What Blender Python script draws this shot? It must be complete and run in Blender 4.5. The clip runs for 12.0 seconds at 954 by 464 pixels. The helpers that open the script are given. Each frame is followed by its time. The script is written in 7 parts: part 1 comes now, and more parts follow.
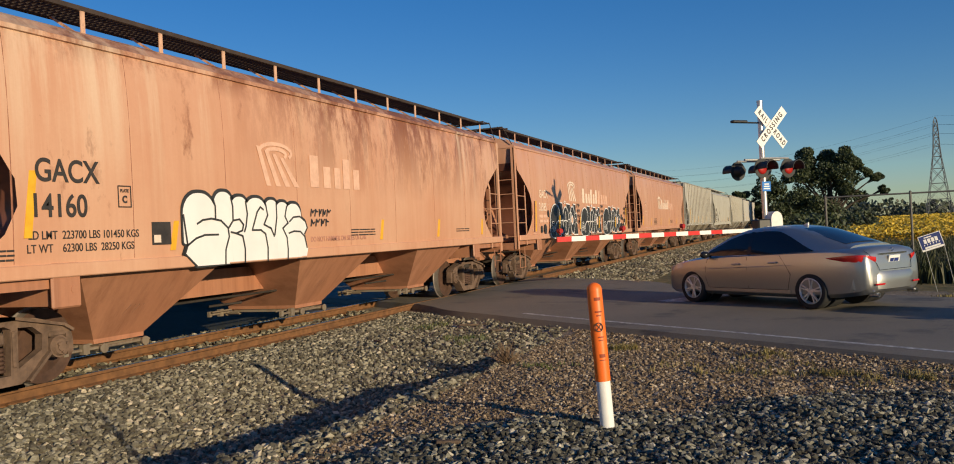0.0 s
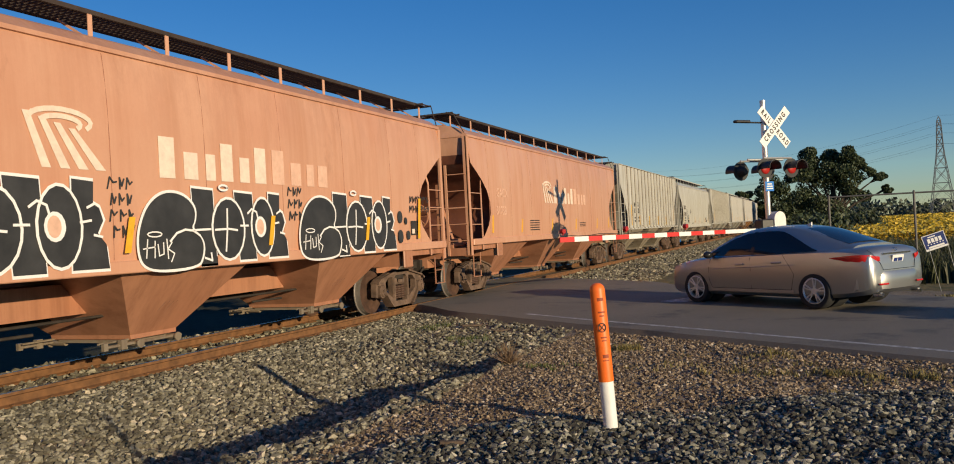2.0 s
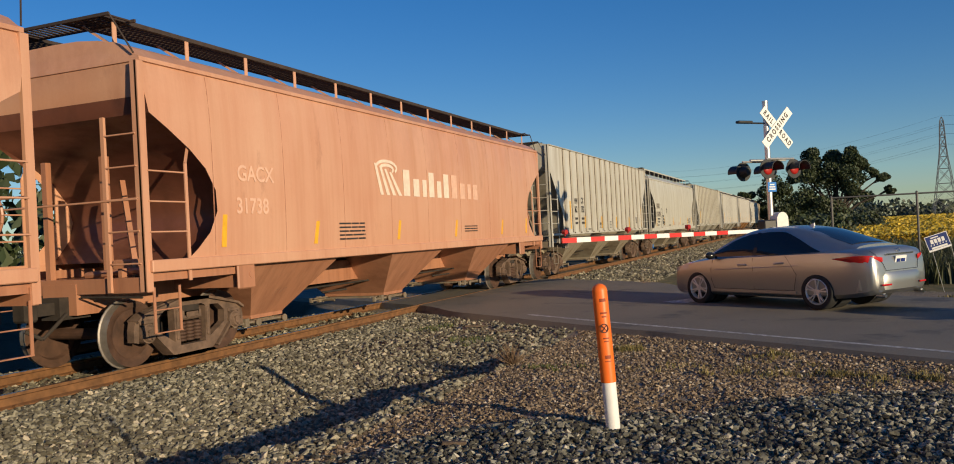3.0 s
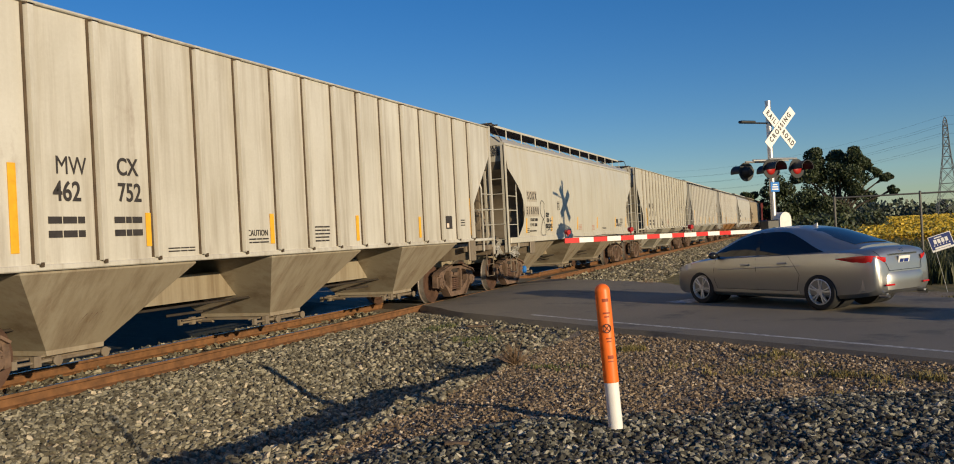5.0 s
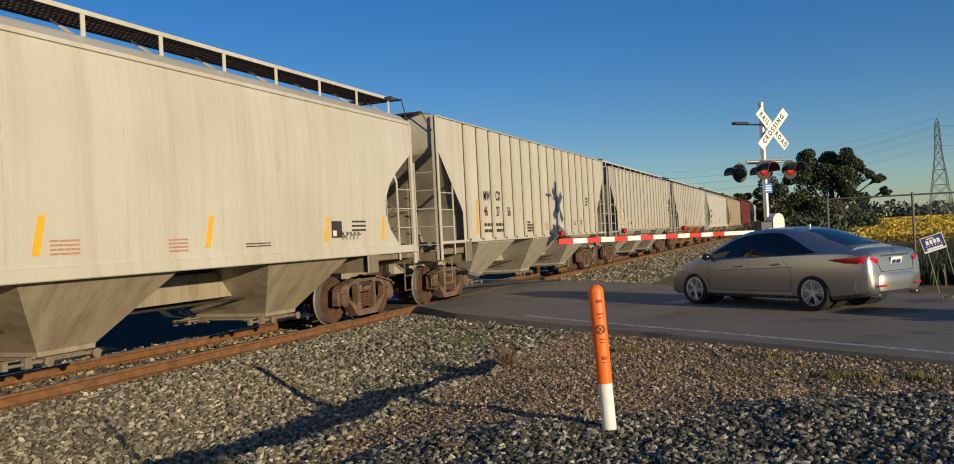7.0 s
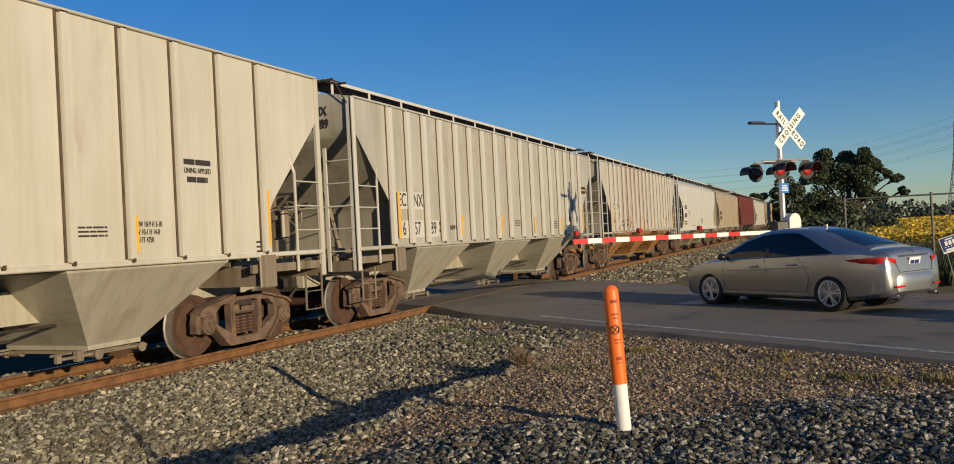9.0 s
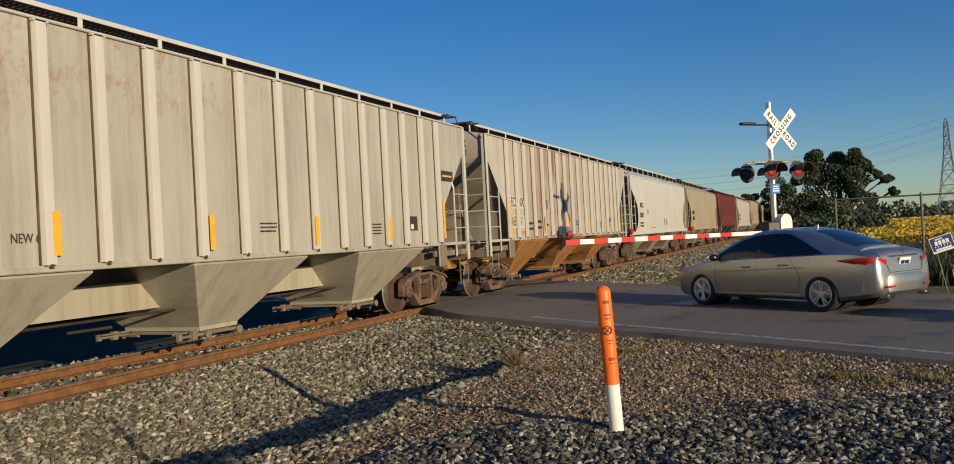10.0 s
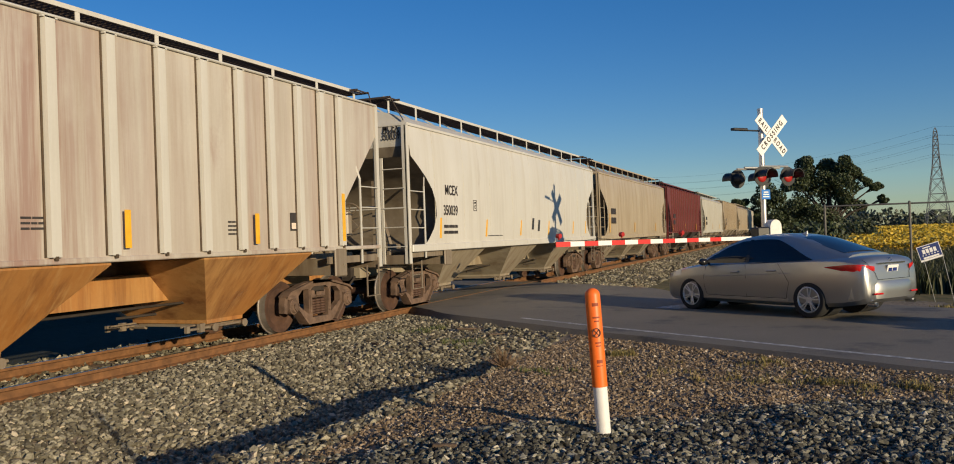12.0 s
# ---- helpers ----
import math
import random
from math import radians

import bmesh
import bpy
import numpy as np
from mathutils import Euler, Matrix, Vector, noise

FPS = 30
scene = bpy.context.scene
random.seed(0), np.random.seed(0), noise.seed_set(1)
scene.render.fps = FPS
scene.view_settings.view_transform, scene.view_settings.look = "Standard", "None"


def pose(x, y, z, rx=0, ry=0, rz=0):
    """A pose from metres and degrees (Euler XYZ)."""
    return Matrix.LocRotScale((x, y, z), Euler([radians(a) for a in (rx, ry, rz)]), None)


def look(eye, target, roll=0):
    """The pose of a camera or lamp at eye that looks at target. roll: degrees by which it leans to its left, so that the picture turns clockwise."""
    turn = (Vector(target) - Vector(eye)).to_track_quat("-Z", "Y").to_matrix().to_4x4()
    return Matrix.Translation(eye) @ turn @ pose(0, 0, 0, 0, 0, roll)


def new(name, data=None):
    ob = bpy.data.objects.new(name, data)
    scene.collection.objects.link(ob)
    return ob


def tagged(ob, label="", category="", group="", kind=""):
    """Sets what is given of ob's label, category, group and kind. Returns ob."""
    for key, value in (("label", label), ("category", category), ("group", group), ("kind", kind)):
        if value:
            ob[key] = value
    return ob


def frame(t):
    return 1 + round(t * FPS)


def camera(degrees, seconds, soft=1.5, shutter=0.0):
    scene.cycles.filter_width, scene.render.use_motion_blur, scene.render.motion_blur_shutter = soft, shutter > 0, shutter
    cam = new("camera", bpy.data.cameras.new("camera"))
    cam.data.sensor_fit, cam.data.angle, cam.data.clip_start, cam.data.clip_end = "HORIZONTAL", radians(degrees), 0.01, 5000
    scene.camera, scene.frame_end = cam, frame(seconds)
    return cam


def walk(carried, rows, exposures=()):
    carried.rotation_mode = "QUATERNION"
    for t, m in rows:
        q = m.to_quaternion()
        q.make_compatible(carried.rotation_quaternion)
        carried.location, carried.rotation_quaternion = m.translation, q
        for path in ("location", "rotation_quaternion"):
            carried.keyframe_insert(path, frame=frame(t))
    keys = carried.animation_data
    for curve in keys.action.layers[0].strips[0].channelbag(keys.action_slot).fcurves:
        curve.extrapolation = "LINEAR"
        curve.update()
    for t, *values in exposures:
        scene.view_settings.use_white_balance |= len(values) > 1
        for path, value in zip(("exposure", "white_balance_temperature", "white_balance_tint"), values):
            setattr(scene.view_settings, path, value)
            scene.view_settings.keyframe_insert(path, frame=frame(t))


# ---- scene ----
EXPO = 0.05
KELVIN = 6250
cam = camera(60.29, 12.0, soft=1.0)
EYE = 1.554
PATH = [
    (0.0, pose(0, 0, EYE, 90.139, 2.846, 22.102)),
    (0.5, pose(0, 0, EYE, 90.191, 2.870, 22.108)),
    (1.0, pose(0, 0, EYE, 90.217, 2.938, 22.368)),
    (1.5, pose(0, 0, EYE, 90.220, 2.941, 22.195)),
    (2.0, pose(0, 0, EYE, 90.190, 2.970, 22.302)),
    (2.5, pose(0, 0, EYE, 90.242, 2.977, 22.348)),
    (3.0, pose(0, 0, EYE, 90.249, 2.977, 22.459)),
    (5.0, pose(0, 0, EYE, 90.263, 2.984, 22.638)),
    (5.5, pose(0, 0, EYE, 90.290, 2.897, 22.321)),
    (6.0, pose(0, 0, EYE, 90.304, 2.953, 22.195)),
    (6.5, pose(0, 0, EYE, 90.293, 2.924, 22.088)),
    (8.5, pose(0, 0, EYE, 90.374, 2.994, 23.076)),
    (9.0, pose(0, 0, EYE, 90.359, 2.925, 23.222)),
    (9.5, pose(0, 0, EYE, 90.366, 2.978, 23.411)),
    (10.0, pose(0, 0, EYE, 90.402, 3.020, 22.689)),
    (10.5, pose(0, 0, EYE, 90.391, 2.866, 22.891)),
    (11.0, pose(0, 0, EYE, 90.401, 2.760, 22.988)),
    (11.5, pose(0, 0, EYE, 90.434, 2.242, 22.391)),
    (12.0, pose(0, 0, EYE, 90.406, 2.026, 22.031)),
]
walk(cam, PATH, exposures=[(0.0, EXPO, KELVIN, 10), (12.0, EXPO, KELVIN, 10)])

# ---- sky and sun: low evening light ----
SUN_EL, SUN_AZ = 10.7, 118.0
world = bpy.data.worlds.new("sky")
scene.world = world
world.use_nodes = True
wn = world.node_tree.nodes
sky = wn.new("ShaderNodeTexSky")
sky.sky_type = "NISHITA"
sky.sun_disc = False
sky.sun_elevation, sky.sun_rotation = radians(SUN_EL), radians(SUN_AZ)
sky.air_density, sky.dust_density, sky.ozone_density = 1.0, 0.0, 4.0
soften = wn.new("ShaderNodeGamma")
soften.inputs[1].default_value = 0.82
clear = wn.new("ShaderNodeHueSaturation")
clear.inputs["Hue"].default_value, clear.inputs["Saturation"].default_value = 0.515, 1.32
world.node_tree.links.new(sky.outputs[0], soften.inputs[0])
world.node_tree.links.new(soften.outputs[0], clear.inputs["Color"])
world.node_tree.links.new(clear.outputs[0], wn["Background"].inputs[0])
wn["Background"].inputs[1].default_value = 0.136
sun = new("sun", bpy.data.lights.new("sun", "SUN"))
sun.data.energy, sun.data.angle, sun.data.color = 5.0, radians(0.5), (1.0, 0.79, 0.495)
_d = Vector((math.sin(radians(SUN_AZ)) * math.cos(radians(SUN_EL)), math.cos(radians(SUN_AZ)) * math.cos(radians(SUN_EL)), math.sin(radians(SUN_EL))))
sun.matrix_world = look(_d * 60, (0, 0, 0))


# ---- materials ----
class Nodes:
    """Small builder for one material's node tree."""

    def __init__(self, name, rough=0.6, metal=0.0):
        self.m = bpy.data.materials.new(name)
        self.m.use_nodes = True
        self.t = self.m.node_tree
        self.b = self.t.nodes["Principled BSDF"]
        self.b.inputs["Roughness"].default_value = rough
        self.b.inputs["Metallic"].default_value = metal

    def put(self, socket, value):
        if isinstance(value, bpy.types.NodeSocket):
            self.t.links.new(value, socket)
        elif isinstance(value, (tuple, list)) and len(value) == 3 and socket.type == "RGBA":
            socket.default_value = (*value, 1)
        else:
            socket.default_value = value

    def coord(self, scale=(1, 1, 1), kind="Object"):
        c = self.t.nodes.new("ShaderNodeTexCoord")
        m = self.t.nodes.new("ShaderNodeMapping")
        m.inputs["Scale"].default_value = scale
        self.t.links.new(c.outputs[kind], m.inputs["Vector"])
        return m.outputs[0]

    def noise(self, vec, scale, detail=4.0, rough=0.6, distort=0.0):
        n = self.t.nodes.new("ShaderNodeTexNoise")
        self.put(n.inputs["Vector"], vec)
        n.inputs["Scale"].default_value = scale
        n.inputs["Detail"].default_value = detail
        n.inputs["Roughness"].default_value = rough
        n.inputs["Distortion"].default_value = distort
        return n.outputs["Fac"]

    def cells(self, vec, scale, out="Color"):
        n = self.t.nodes.new("ShaderNodeTexVoronoi")
        self.put(n.inputs["Vector"], vec)
        n.inputs["Scale"].default_value = scale
        return n.outputs[out]

    def ramp(self, fac, lo, hi):
        n = self.t.nodes.new("ShaderNodeMapRange")
        self.put(n.inputs["Value"], fac)
        n.inputs["From Min"].default_value, n.inputs["From Max"].default_value = lo, hi
        return n.outputs["Result"]

    def math(self, op, a, b=0.0):
        n = self.t.nodes.new("ShaderNodeMath")
        n.operation = op
        self.put(n.inputs[0], a)
        self.put(n.inputs[1], b)
        return n.outputs[0]

    def mix(self, fac, a, b, kind="MIX"):
        n = self.t.nodes.new("ShaderNodeMix")
        n.data_type, n.blend_type = "RGBA", kind
        self.put(n.inputs["Factor"], fac)
        self.put(n.inputs["A"], a)
        self.put(n.inputs["B"], b)
        return n.outputs["Result"]

    def axis(self, which, kind="Object"):
        c = self.t.nodes.new("ShaderNodeTexCoord")
        s = self.t.nodes.new("ShaderNodeSeparateXYZ")
        self.t.links.new(c.outputs[kind], s.inputs[0])
        return s.outputs[which]

    def island(self):
        return self.t.nodes.new("ShaderNodeNewGeometry").outputs["Random Per Island"]

    def chance(self):
        return self.t.nodes.new("ShaderNodeObjectInfo").outputs["Random"]

    def bump(self, height, strength=0.3, distance=0.02):
        n = self.t.nodes.new("ShaderNodeBump")
        n.inputs["Strength"].default_value, n.inputs["Distance"].default_value = strength, distance
        self.put(n.inputs["Height"], height)
        self.t.links.new(n.outputs[0], self.b.inputs["Normal"])

    def done(self, color, rough=None):
        self.put(self.b.inputs["Base Color"], color)
        if rough is not None:
            self.put(self.b.inputs["Roughness"], rough)
        return self.m


def plain(name, col, rough=0.5, metal=0.0, grain=0.12, scale=9.0, bump=0.0):
    n = Nodes(name, rough, metal)
    v = n.coord()
    f = n.noise(v, scale, 5)
    g = n.noise(v, scale * 9, 3)
    c = n.mix(n.ramp(f, 0.3, 0.7), tuple(x * (1 - grain) for x in col), tuple(min(1, x * (1 + grain)) for x in col))
    if bump:
        n.bump(g, bump, 0.01)
    return n.done(c, rough)


def glow(name, col, power):
    n = Nodes(name, 0.4)
    n.b.inputs["Emission Color"].default_value = (*col, 1)
    n.b.inputs["Emission Strength"].default_value = power
    return n.done(col)


def car_paint(name, base, pale, stain, rust, streak=0.5, rusting=0.3, panels=0.0, eaves=0.0):
    """Weathered railcar paint: vertical streaks, chalking, stains and rust blooms."""
    n = Nodes(name, 0.62)
    base, pale, stain = (tuple(x * 0.86 for x in col) for col in (base, pale, stain))
    v = n.coord()
    vs = n.coord((1.0, 2.2, 0.12))
    fine = n.coord((2.0, 7.0, 0.35))
    broad = n.ramp(n.noise(v, 0.55, 5, 0.55), 0.35, 0.7)
    run = n.ramp(n.noise(vs, 1.6, 6, 0.65), 0.45, 0.72)
    thin = n.ramp(n.noise(fine, 1.7, 5, 0.7), 0.5, 0.75)
    c = n.mix(n.math("MULTIPLY", broad, 0.75), base, pale)
    c = n.mix(n.math("MULTIPLY", run, streak), c, stain)
    c = n.mix(n.math("MULTIPLY", thin, streak * 0.7), c, pale)
    bloom = n.math("MULTIPLY", n.ramp(n.noise(n.coord((1, 1.2, 0.6)), 1.1, 8, 0.72), 0.60, 0.70), n.ramp(n.noise(v, 0.28, 2), 0.45, 0.6))
    c = n.mix(n.math("MULTIPLY", bloom, rusting), c, rust)
    spots = n.ramp(n.noise(v, 9, 6, 0.8), 0.68, 0.74)
    c = n.mix(n.math("MULTIPLY", spots, rusting * 0.8), c, rust)
    if panels:
        cell = n.math("FLOOR", n.math("DIVIDE", n.math("SUBTRACT", n.axis(1), 1.48), 0.8275))
        wn = n.t.nodes.new("ShaderNodeTexWhiteNoise")
        wn.noise_dimensions = "1D"
        n.t.links.new(cell, wn.inputs["W"])
        near = n.math("SUBTRACT", 1.0, n.math("MULTIPLY", n.math("ABSOLUTE", n.math("SUBTRACT", n.axis(1), 5.6)), 0.22))
        amount = n.math("ADD", n.math("MULTIPLY", n.ramp(wn.outputs["Value"], 0.1, 1.0), 0.30), n.math("MULTIPLY", n.math("MAXIMUM", near, 0.0), 0.75))
        runs = n.math("MULTIPLY", n.ramp(n.noise(n.coord((1, 4.5, 0.16)), 1.2, 8, 0.72), 0.36, 0.58), n.ramp(n.noise(n.coord((1, 0.9, 0.5)), 1.0, 5, 0.6), 0.26, 0.52))
        if panels < 0.6:
            runs = n.math("MULTIPLY", n.ramp(n.noise(n.coord((1, 1.6, 1.1)), 2.6, 9, 0.8), 0.50, 0.60), n.ramp(n.axis(2), 2.9, 3.7))
        c = n.mix(n.math("MULTIPLY", n.math("MULTIPLY", runs, amount), panels), c, rust)
    if eaves:
        rear = n.math("MULTIPLY", n.ramp(n.axis(1), 4.5, 8.0), n.ramp(n.axis(2), 2.3, 3.9))
        drip = n.math("MULTIPLY", n.ramp(n.noise(n.coord((1.0, 1.3, 0.42)), 1.1, 9, 0.8), 0.44, 0.54), rear)
        c = n.mix(n.math("MULTIPLY", drip, eaves), c, rust)
        edge = n.math("MULTIPLY", n.ramp(n.noise(n.coord((1.0, 1.0, 0.8)), 1.7, 8, 0.75), 0.46, 0.58), n.ramp(n.axis(2), 3.75, 4.1))
        c = n.mix(n.math("MULTIPLY", edge, eaves * 0.9), c, rust)
        chalk = n.math("MULTIPLY", n.ramp(n.noise(n.coord((1.0, 1.5, 0.07)), 1.3, 7, 0.7), 0.48, 0.62), n.math("MULTIPLY", n.ramp(n.axis(2), 1.9, 3.5), n.ramp(n.noise(n.coord((0.1, 0.35, 0.1)), 1.0, 2), 0.42, 0.62)))
        c = n.mix(n.math("MULTIPLY", chalk, eaves * 0.75), c, (0.70, 0.53, 0.38))
    dirt = n.ramp(n.noise(v, 22, 4, 0.7), 0.3, 0.8)
    c = n.mix(n.math("MULTIPLY", dirt, 0.14), c, stain)
    n.bump(n.noise(n.coord((1, 1, 0.5)), 1.3, 3), 0.25, 0.03)
    return n.done(c, n.ramp(run, -1.4, 2.6))


RUST = (0.16, 0.06, 0.025)
M = {}
M["salmon"] = car_paint("salmon_paint", (0.66, 0.335, 0.205), (0.74, 0.43, 0.28), (0.50, 0.22, 0.12), (0.20, 0.07, 0.03), 0.45, 0.35, 0.0, 0.16)
M["salmon_rusty"] = car_paint("rusty_salmon_paint", (0.66, 0.34, 0.205), (0.76, 0.47, 0.31), (0.48, 0.215, 0.115), (0.21, 0.075, 0.03), 0.30, 0.9, 0.0, 0.95)
M["cream"] = car_paint("cream_paint", (0.58, 0.55, 0.46), (0.69, 0.665, 0.58), (0.40, 0.345, 0.24), RUST, 0.45, 0.25)
M["chalk_white"] = car_paint("chalky_white_paint", (0.64, 0.62, 0.56), (0.73, 0.715, 0.66), (0.46, 0.42, 0.34), RUST, 0.4, 0.25)
M["grey_white"] = car_paint("grey_white_paint", (0.58, 0.55, 0.47), (0.76, 0.74, 0.67), (0.27, 0.22, 0.15), RUST, 0.64, 0.3)
M["grey_stain"] = car_paint("stained_grey_paint", (0.44, 0.42, 0.355), (0.57, 0.55, 0.48), (0.22, 0.195, 0.14), (0.30, 0.11, 0.045), 0.55, 0.5, 0.55)
M["rust_white"] = car_paint("rust_streaked_paint", (0.54, 0.505, 0.43), (0.65, 0.62, 0.55), (0.34, 0.25, 0.18), (0.20, 0.055, 0.035), 0.5, 0.3, 1.25)
M["rib_white"] = car_paint("chalky_rib_paint", (0.62, 0.60, 0.54), (0.70, 0.68, 0.62), (0.44, 0.41, 0.34), RUST, 0.4, 0.1)
# three end-sheet paints: grime, with the recess shade put into the colour
M["end_shade_grime"] = car_paint("grimy_shaded_end_sheet_paint", (0.20, 0.165, 0.12), (0.28, 0.24, 0.185), (0.10, 0.075, 0.05), RUST, 0.7, 0.5)
M["salmon_shade_grime"] = car_paint("grimy_shaded_salmon_end_paint", (0.17, 0.062, 0.038), (0.23, 0.095, 0.06), (0.09, 0.034, 0.02), RUST, 0.7, 0.5)
M["end_pale"] = car_paint("shaded_grey_end_sheet_paint", (0.33, 0.305, 0.25), (0.40, 0.375, 0.315), (0.17, 0.14, 0.095), RUST, 0.7, 0.4)
M["frame_grime"] = car_paint("grimy_end_frame_paint", (0.24, 0.19, 0.135), (0.34, 0.295, 0.225), (0.09, 0.055, 0.032), RUST, 0.8, 0.9)
M["maroon"] = car_paint("maroon_paint", (0.17, 0.030, 0.028), (0.24, 0.06, 0.05), (0.09, 0.02, 0.018), RUST, 0.5, 0.2)
M["tan"] = car_paint("tan_paint", (0.45, 0.36, 0.24), (0.56, 0.47, 0.34), (0.30, 0.22, 0.13), RUST, 0.5, 0.3)
M["rust_orange"] = car_paint("rust_orange_paint", (0.44, 0.19, 0.05), (0.58, 0.35, 0.14), (0.17, 0.06, 0.02), (0.10, 0.04, 0.018), 0.95, 0.9)
M["dusty_tan"] = car_paint("dusty_hopper_paint", (0.35, 0.295, 0.21), (0.46, 0.41, 0.315), (0.15, 0.095, 0.048), RUST, 0.75, 0.7)
M["dusty_pale"] = car_paint("dusty_pale_hopper_paint", (0.44, 0.41, 0.33), (0.52, 0.495, 0.42), (0.20, 0.15, 0.09), RUST, 0.55, 0.5)
M["salmon_dusty"] = car_paint("dusty_salmon_paint", (0.48, 0.215, 0.12), (0.56, 0.285, 0.17), (0.20, 0.078, 0.04), RUST, 0.6, 0.7)
M["truck"] = plain("rusty_cast_steel", (0.13, 0.083, 0.056), 0.85, 0.0, 0.5, 5, 0.6)
M["wheel"] = plain("rusty_wheel_steel", (0.075, 0.038, 0.023), 0.75, 0.1, 0.35, 6, 0.3)
M["tread"] = plain("polished_tread_steel", (0.34, 0.30, 0.26), 0.4, 0.6, 0.2)
# grimy steel, coloured darker to stand for the shade under the cars
M["under"] = plain("grimy_shaded_underframe_steel", (0.032, 0.024, 0.018), 0.9, 0.0, 0.4, 5)
M["rib_grime"] = plain("brown_grime_in_the_rib_joints", (0.085, 0.058, 0.034), 0.9, 0.0, 0.45, 4)
M["grating"] = plain("dark_grating_steel", (0.05, 0.035, 0.028), 0.8, 0.2, 0.3, 6)
M["rail_side"] = plain("rusty_rail_steel", (0.165, 0.076, 0.027), 0.85, 0.0, 0.35, 7, 0.4)
M["rail_top"] = plain("polished_rail_steel", (0.42, 0.40, 0.38), 0.25, 0.9, 0.1)
M["tie"] = plain("weathered_tie_wood", (0.10, 0.07, 0.048), 0.95, 0.0, 0.4, 14, 0.8)
M["yellow"] = plain("yellow_reflective_tape", (0.75, 0.40, 0.02), 0.45, 0.0, 0.12)
M["white"] = plain("white_paint", (0.78, 0.77, 0.74), 0.5, 0.0, 0.06)
M["black"] = plain("black_paint", (0.02, 0.02, 0.02), 0.5, 0.0, 0.3)
M["seam_salmon"] = plain("grimy_salmon_seam", (0.27, 0.11, 0.06), 0.8, 0, 0.4)
M["seam_pale"] = plain("grimy_pale_seam", (0.43, 0.39, 0.30), 0.8, 0, 0.3)
M["print_red"] = plain("faded_red_print", (0.46, 0.23, 0.17), 0.7)
M["stencil"] = plain("black_stencil_paint", (0.035, 0.03, 0.028), 0.7, 0.0, 0.3)
M["faded_white"] = plain("faded_white_stencil", (0.74, 0.60, 0.48), 0.7, 0.0, 0.12)
M["faint_white"] = plain("worn_white_stencil", (0.68, 0.42, 0.30), 0.7, 0.0, 0.12)
M["graffiti_black"] = plain("black_spray_paint", (0.035, 0.035, 0.035), 0.55, 0.0, 0.35, 3)
M["graffiti_white"] = plain("white_spray_paint", (0.80, 0.78, 0.76), 0.5, 0.0, 0.05, 2)
M["red"] = plain("red_reflective_sheet", (0.62, 0.03, 0.025), 0.4)
M["galv"] = plain("galvanised_steel", (0.50, 0.50, 0.48), 0.45, 0.7, 0.15, 12)
M["alu"] = plain("aluminium_mast", (0.60, 0.57, 0.53), 0.38, 0.75, 0.1, 10)
M["orange"] = plain("orange_plastic", (0.85, 0.16, 0.015), 0.45, 0.0, 0.08, 7)
M["blue_sign"] = plain("blue_sign_sheet", (0.03, 0.18, 0.55), 0.4)
M["navy"] = plain("navy_sign_print", (0.012, 0.03, 0.16), 0.5)
M["lens"] = glow("red_signal_lens", (0.35, 0.015, 0.012), 0.10)
M["shell"] = plain("white_case_paint", (0.72, 0.70, 0.66), 0.5, 0, 0.08)


def part(name, bm, material, parent=None, label="", smooth=0, loc=None):
    """Link a bmesh as one mesh object under a thing or part. smooth: edge angle kept soft, in degrees."""
    if smooth:
        bm.normal_update()
        for fc in bm.faces:
            fc.smooth = True
        for e in bm.edges:
            if len(e.link_faces) != 2 or e.calc_face_angle(0) > radians(smooth):
                e.smooth = False
    me = bpy.data.meshes.new(name)
    bm.to_mesh(me)
    bm.free()
    for mt in (material if isinstance(material, (list, tuple)) else [material]):
        me.materials.append(M[mt] if isinstance(mt, str) else mt)
    ob = new(name, me)
    if parent:
        ob.parent = parent
    if loc:
        ob.location = loc
    if label:
        ob["label"] = label
    return ob


def repeat(name, src, parent, loc=(0, 0, 0), rz=0.0):
    """Another object on the mesh of src."""
    ob = new(name, src.data)
    ob.parent = parent
    ob.location = loc
    ob.rotation_euler = (0, 0, rz)
    if "label" in src:
        ob["label"] = src["label"]
    return ob


def box(bm, c, s, rot=None, mat=0, bev=0.0):
    """A box with centre c and size s; rot: matrix; bev: bevel width."""
    m = Matrix.Translation(c) @ (rot or Matrix()) @ Matrix.Diagonal((*s, 1))
    r = bmesh.ops.create_cube(bm, size=1, matrix=m)
    fs = {f for v in r["verts"] for f in v.link_faces}
    for f in fs:
        f.material_index = mat
    if bev:
        es = list({e for v in r["verts"] for e in v.link_edges})
        o = bmesh.ops.bevel(bm, geom=es, offset=bev, segments=1, affect="EDGES")
        for f in o["faces"]:
            f.material_index = mat
    return bm


def rod(bm, a, b, r, seg=8, mat=0, r2=None):
    """A round bar from a to b."""
    a, b = Vector(a), Vector(b)
    d = b - a
    q = d.to_track_quat("Z", "Y").to_matrix().to_4x4()
    o = bmesh.ops.create_cone(bm, cap_ends=True, segments=seg, radius1=r, radius2=r if r2 is None else r2, depth=d.length, matrix=Matrix.Translation((a + b) / 2) @ q)
    for f in {f for v in o["verts"] for f in v.link_faces}:
        f.material_index = mat
    return bm


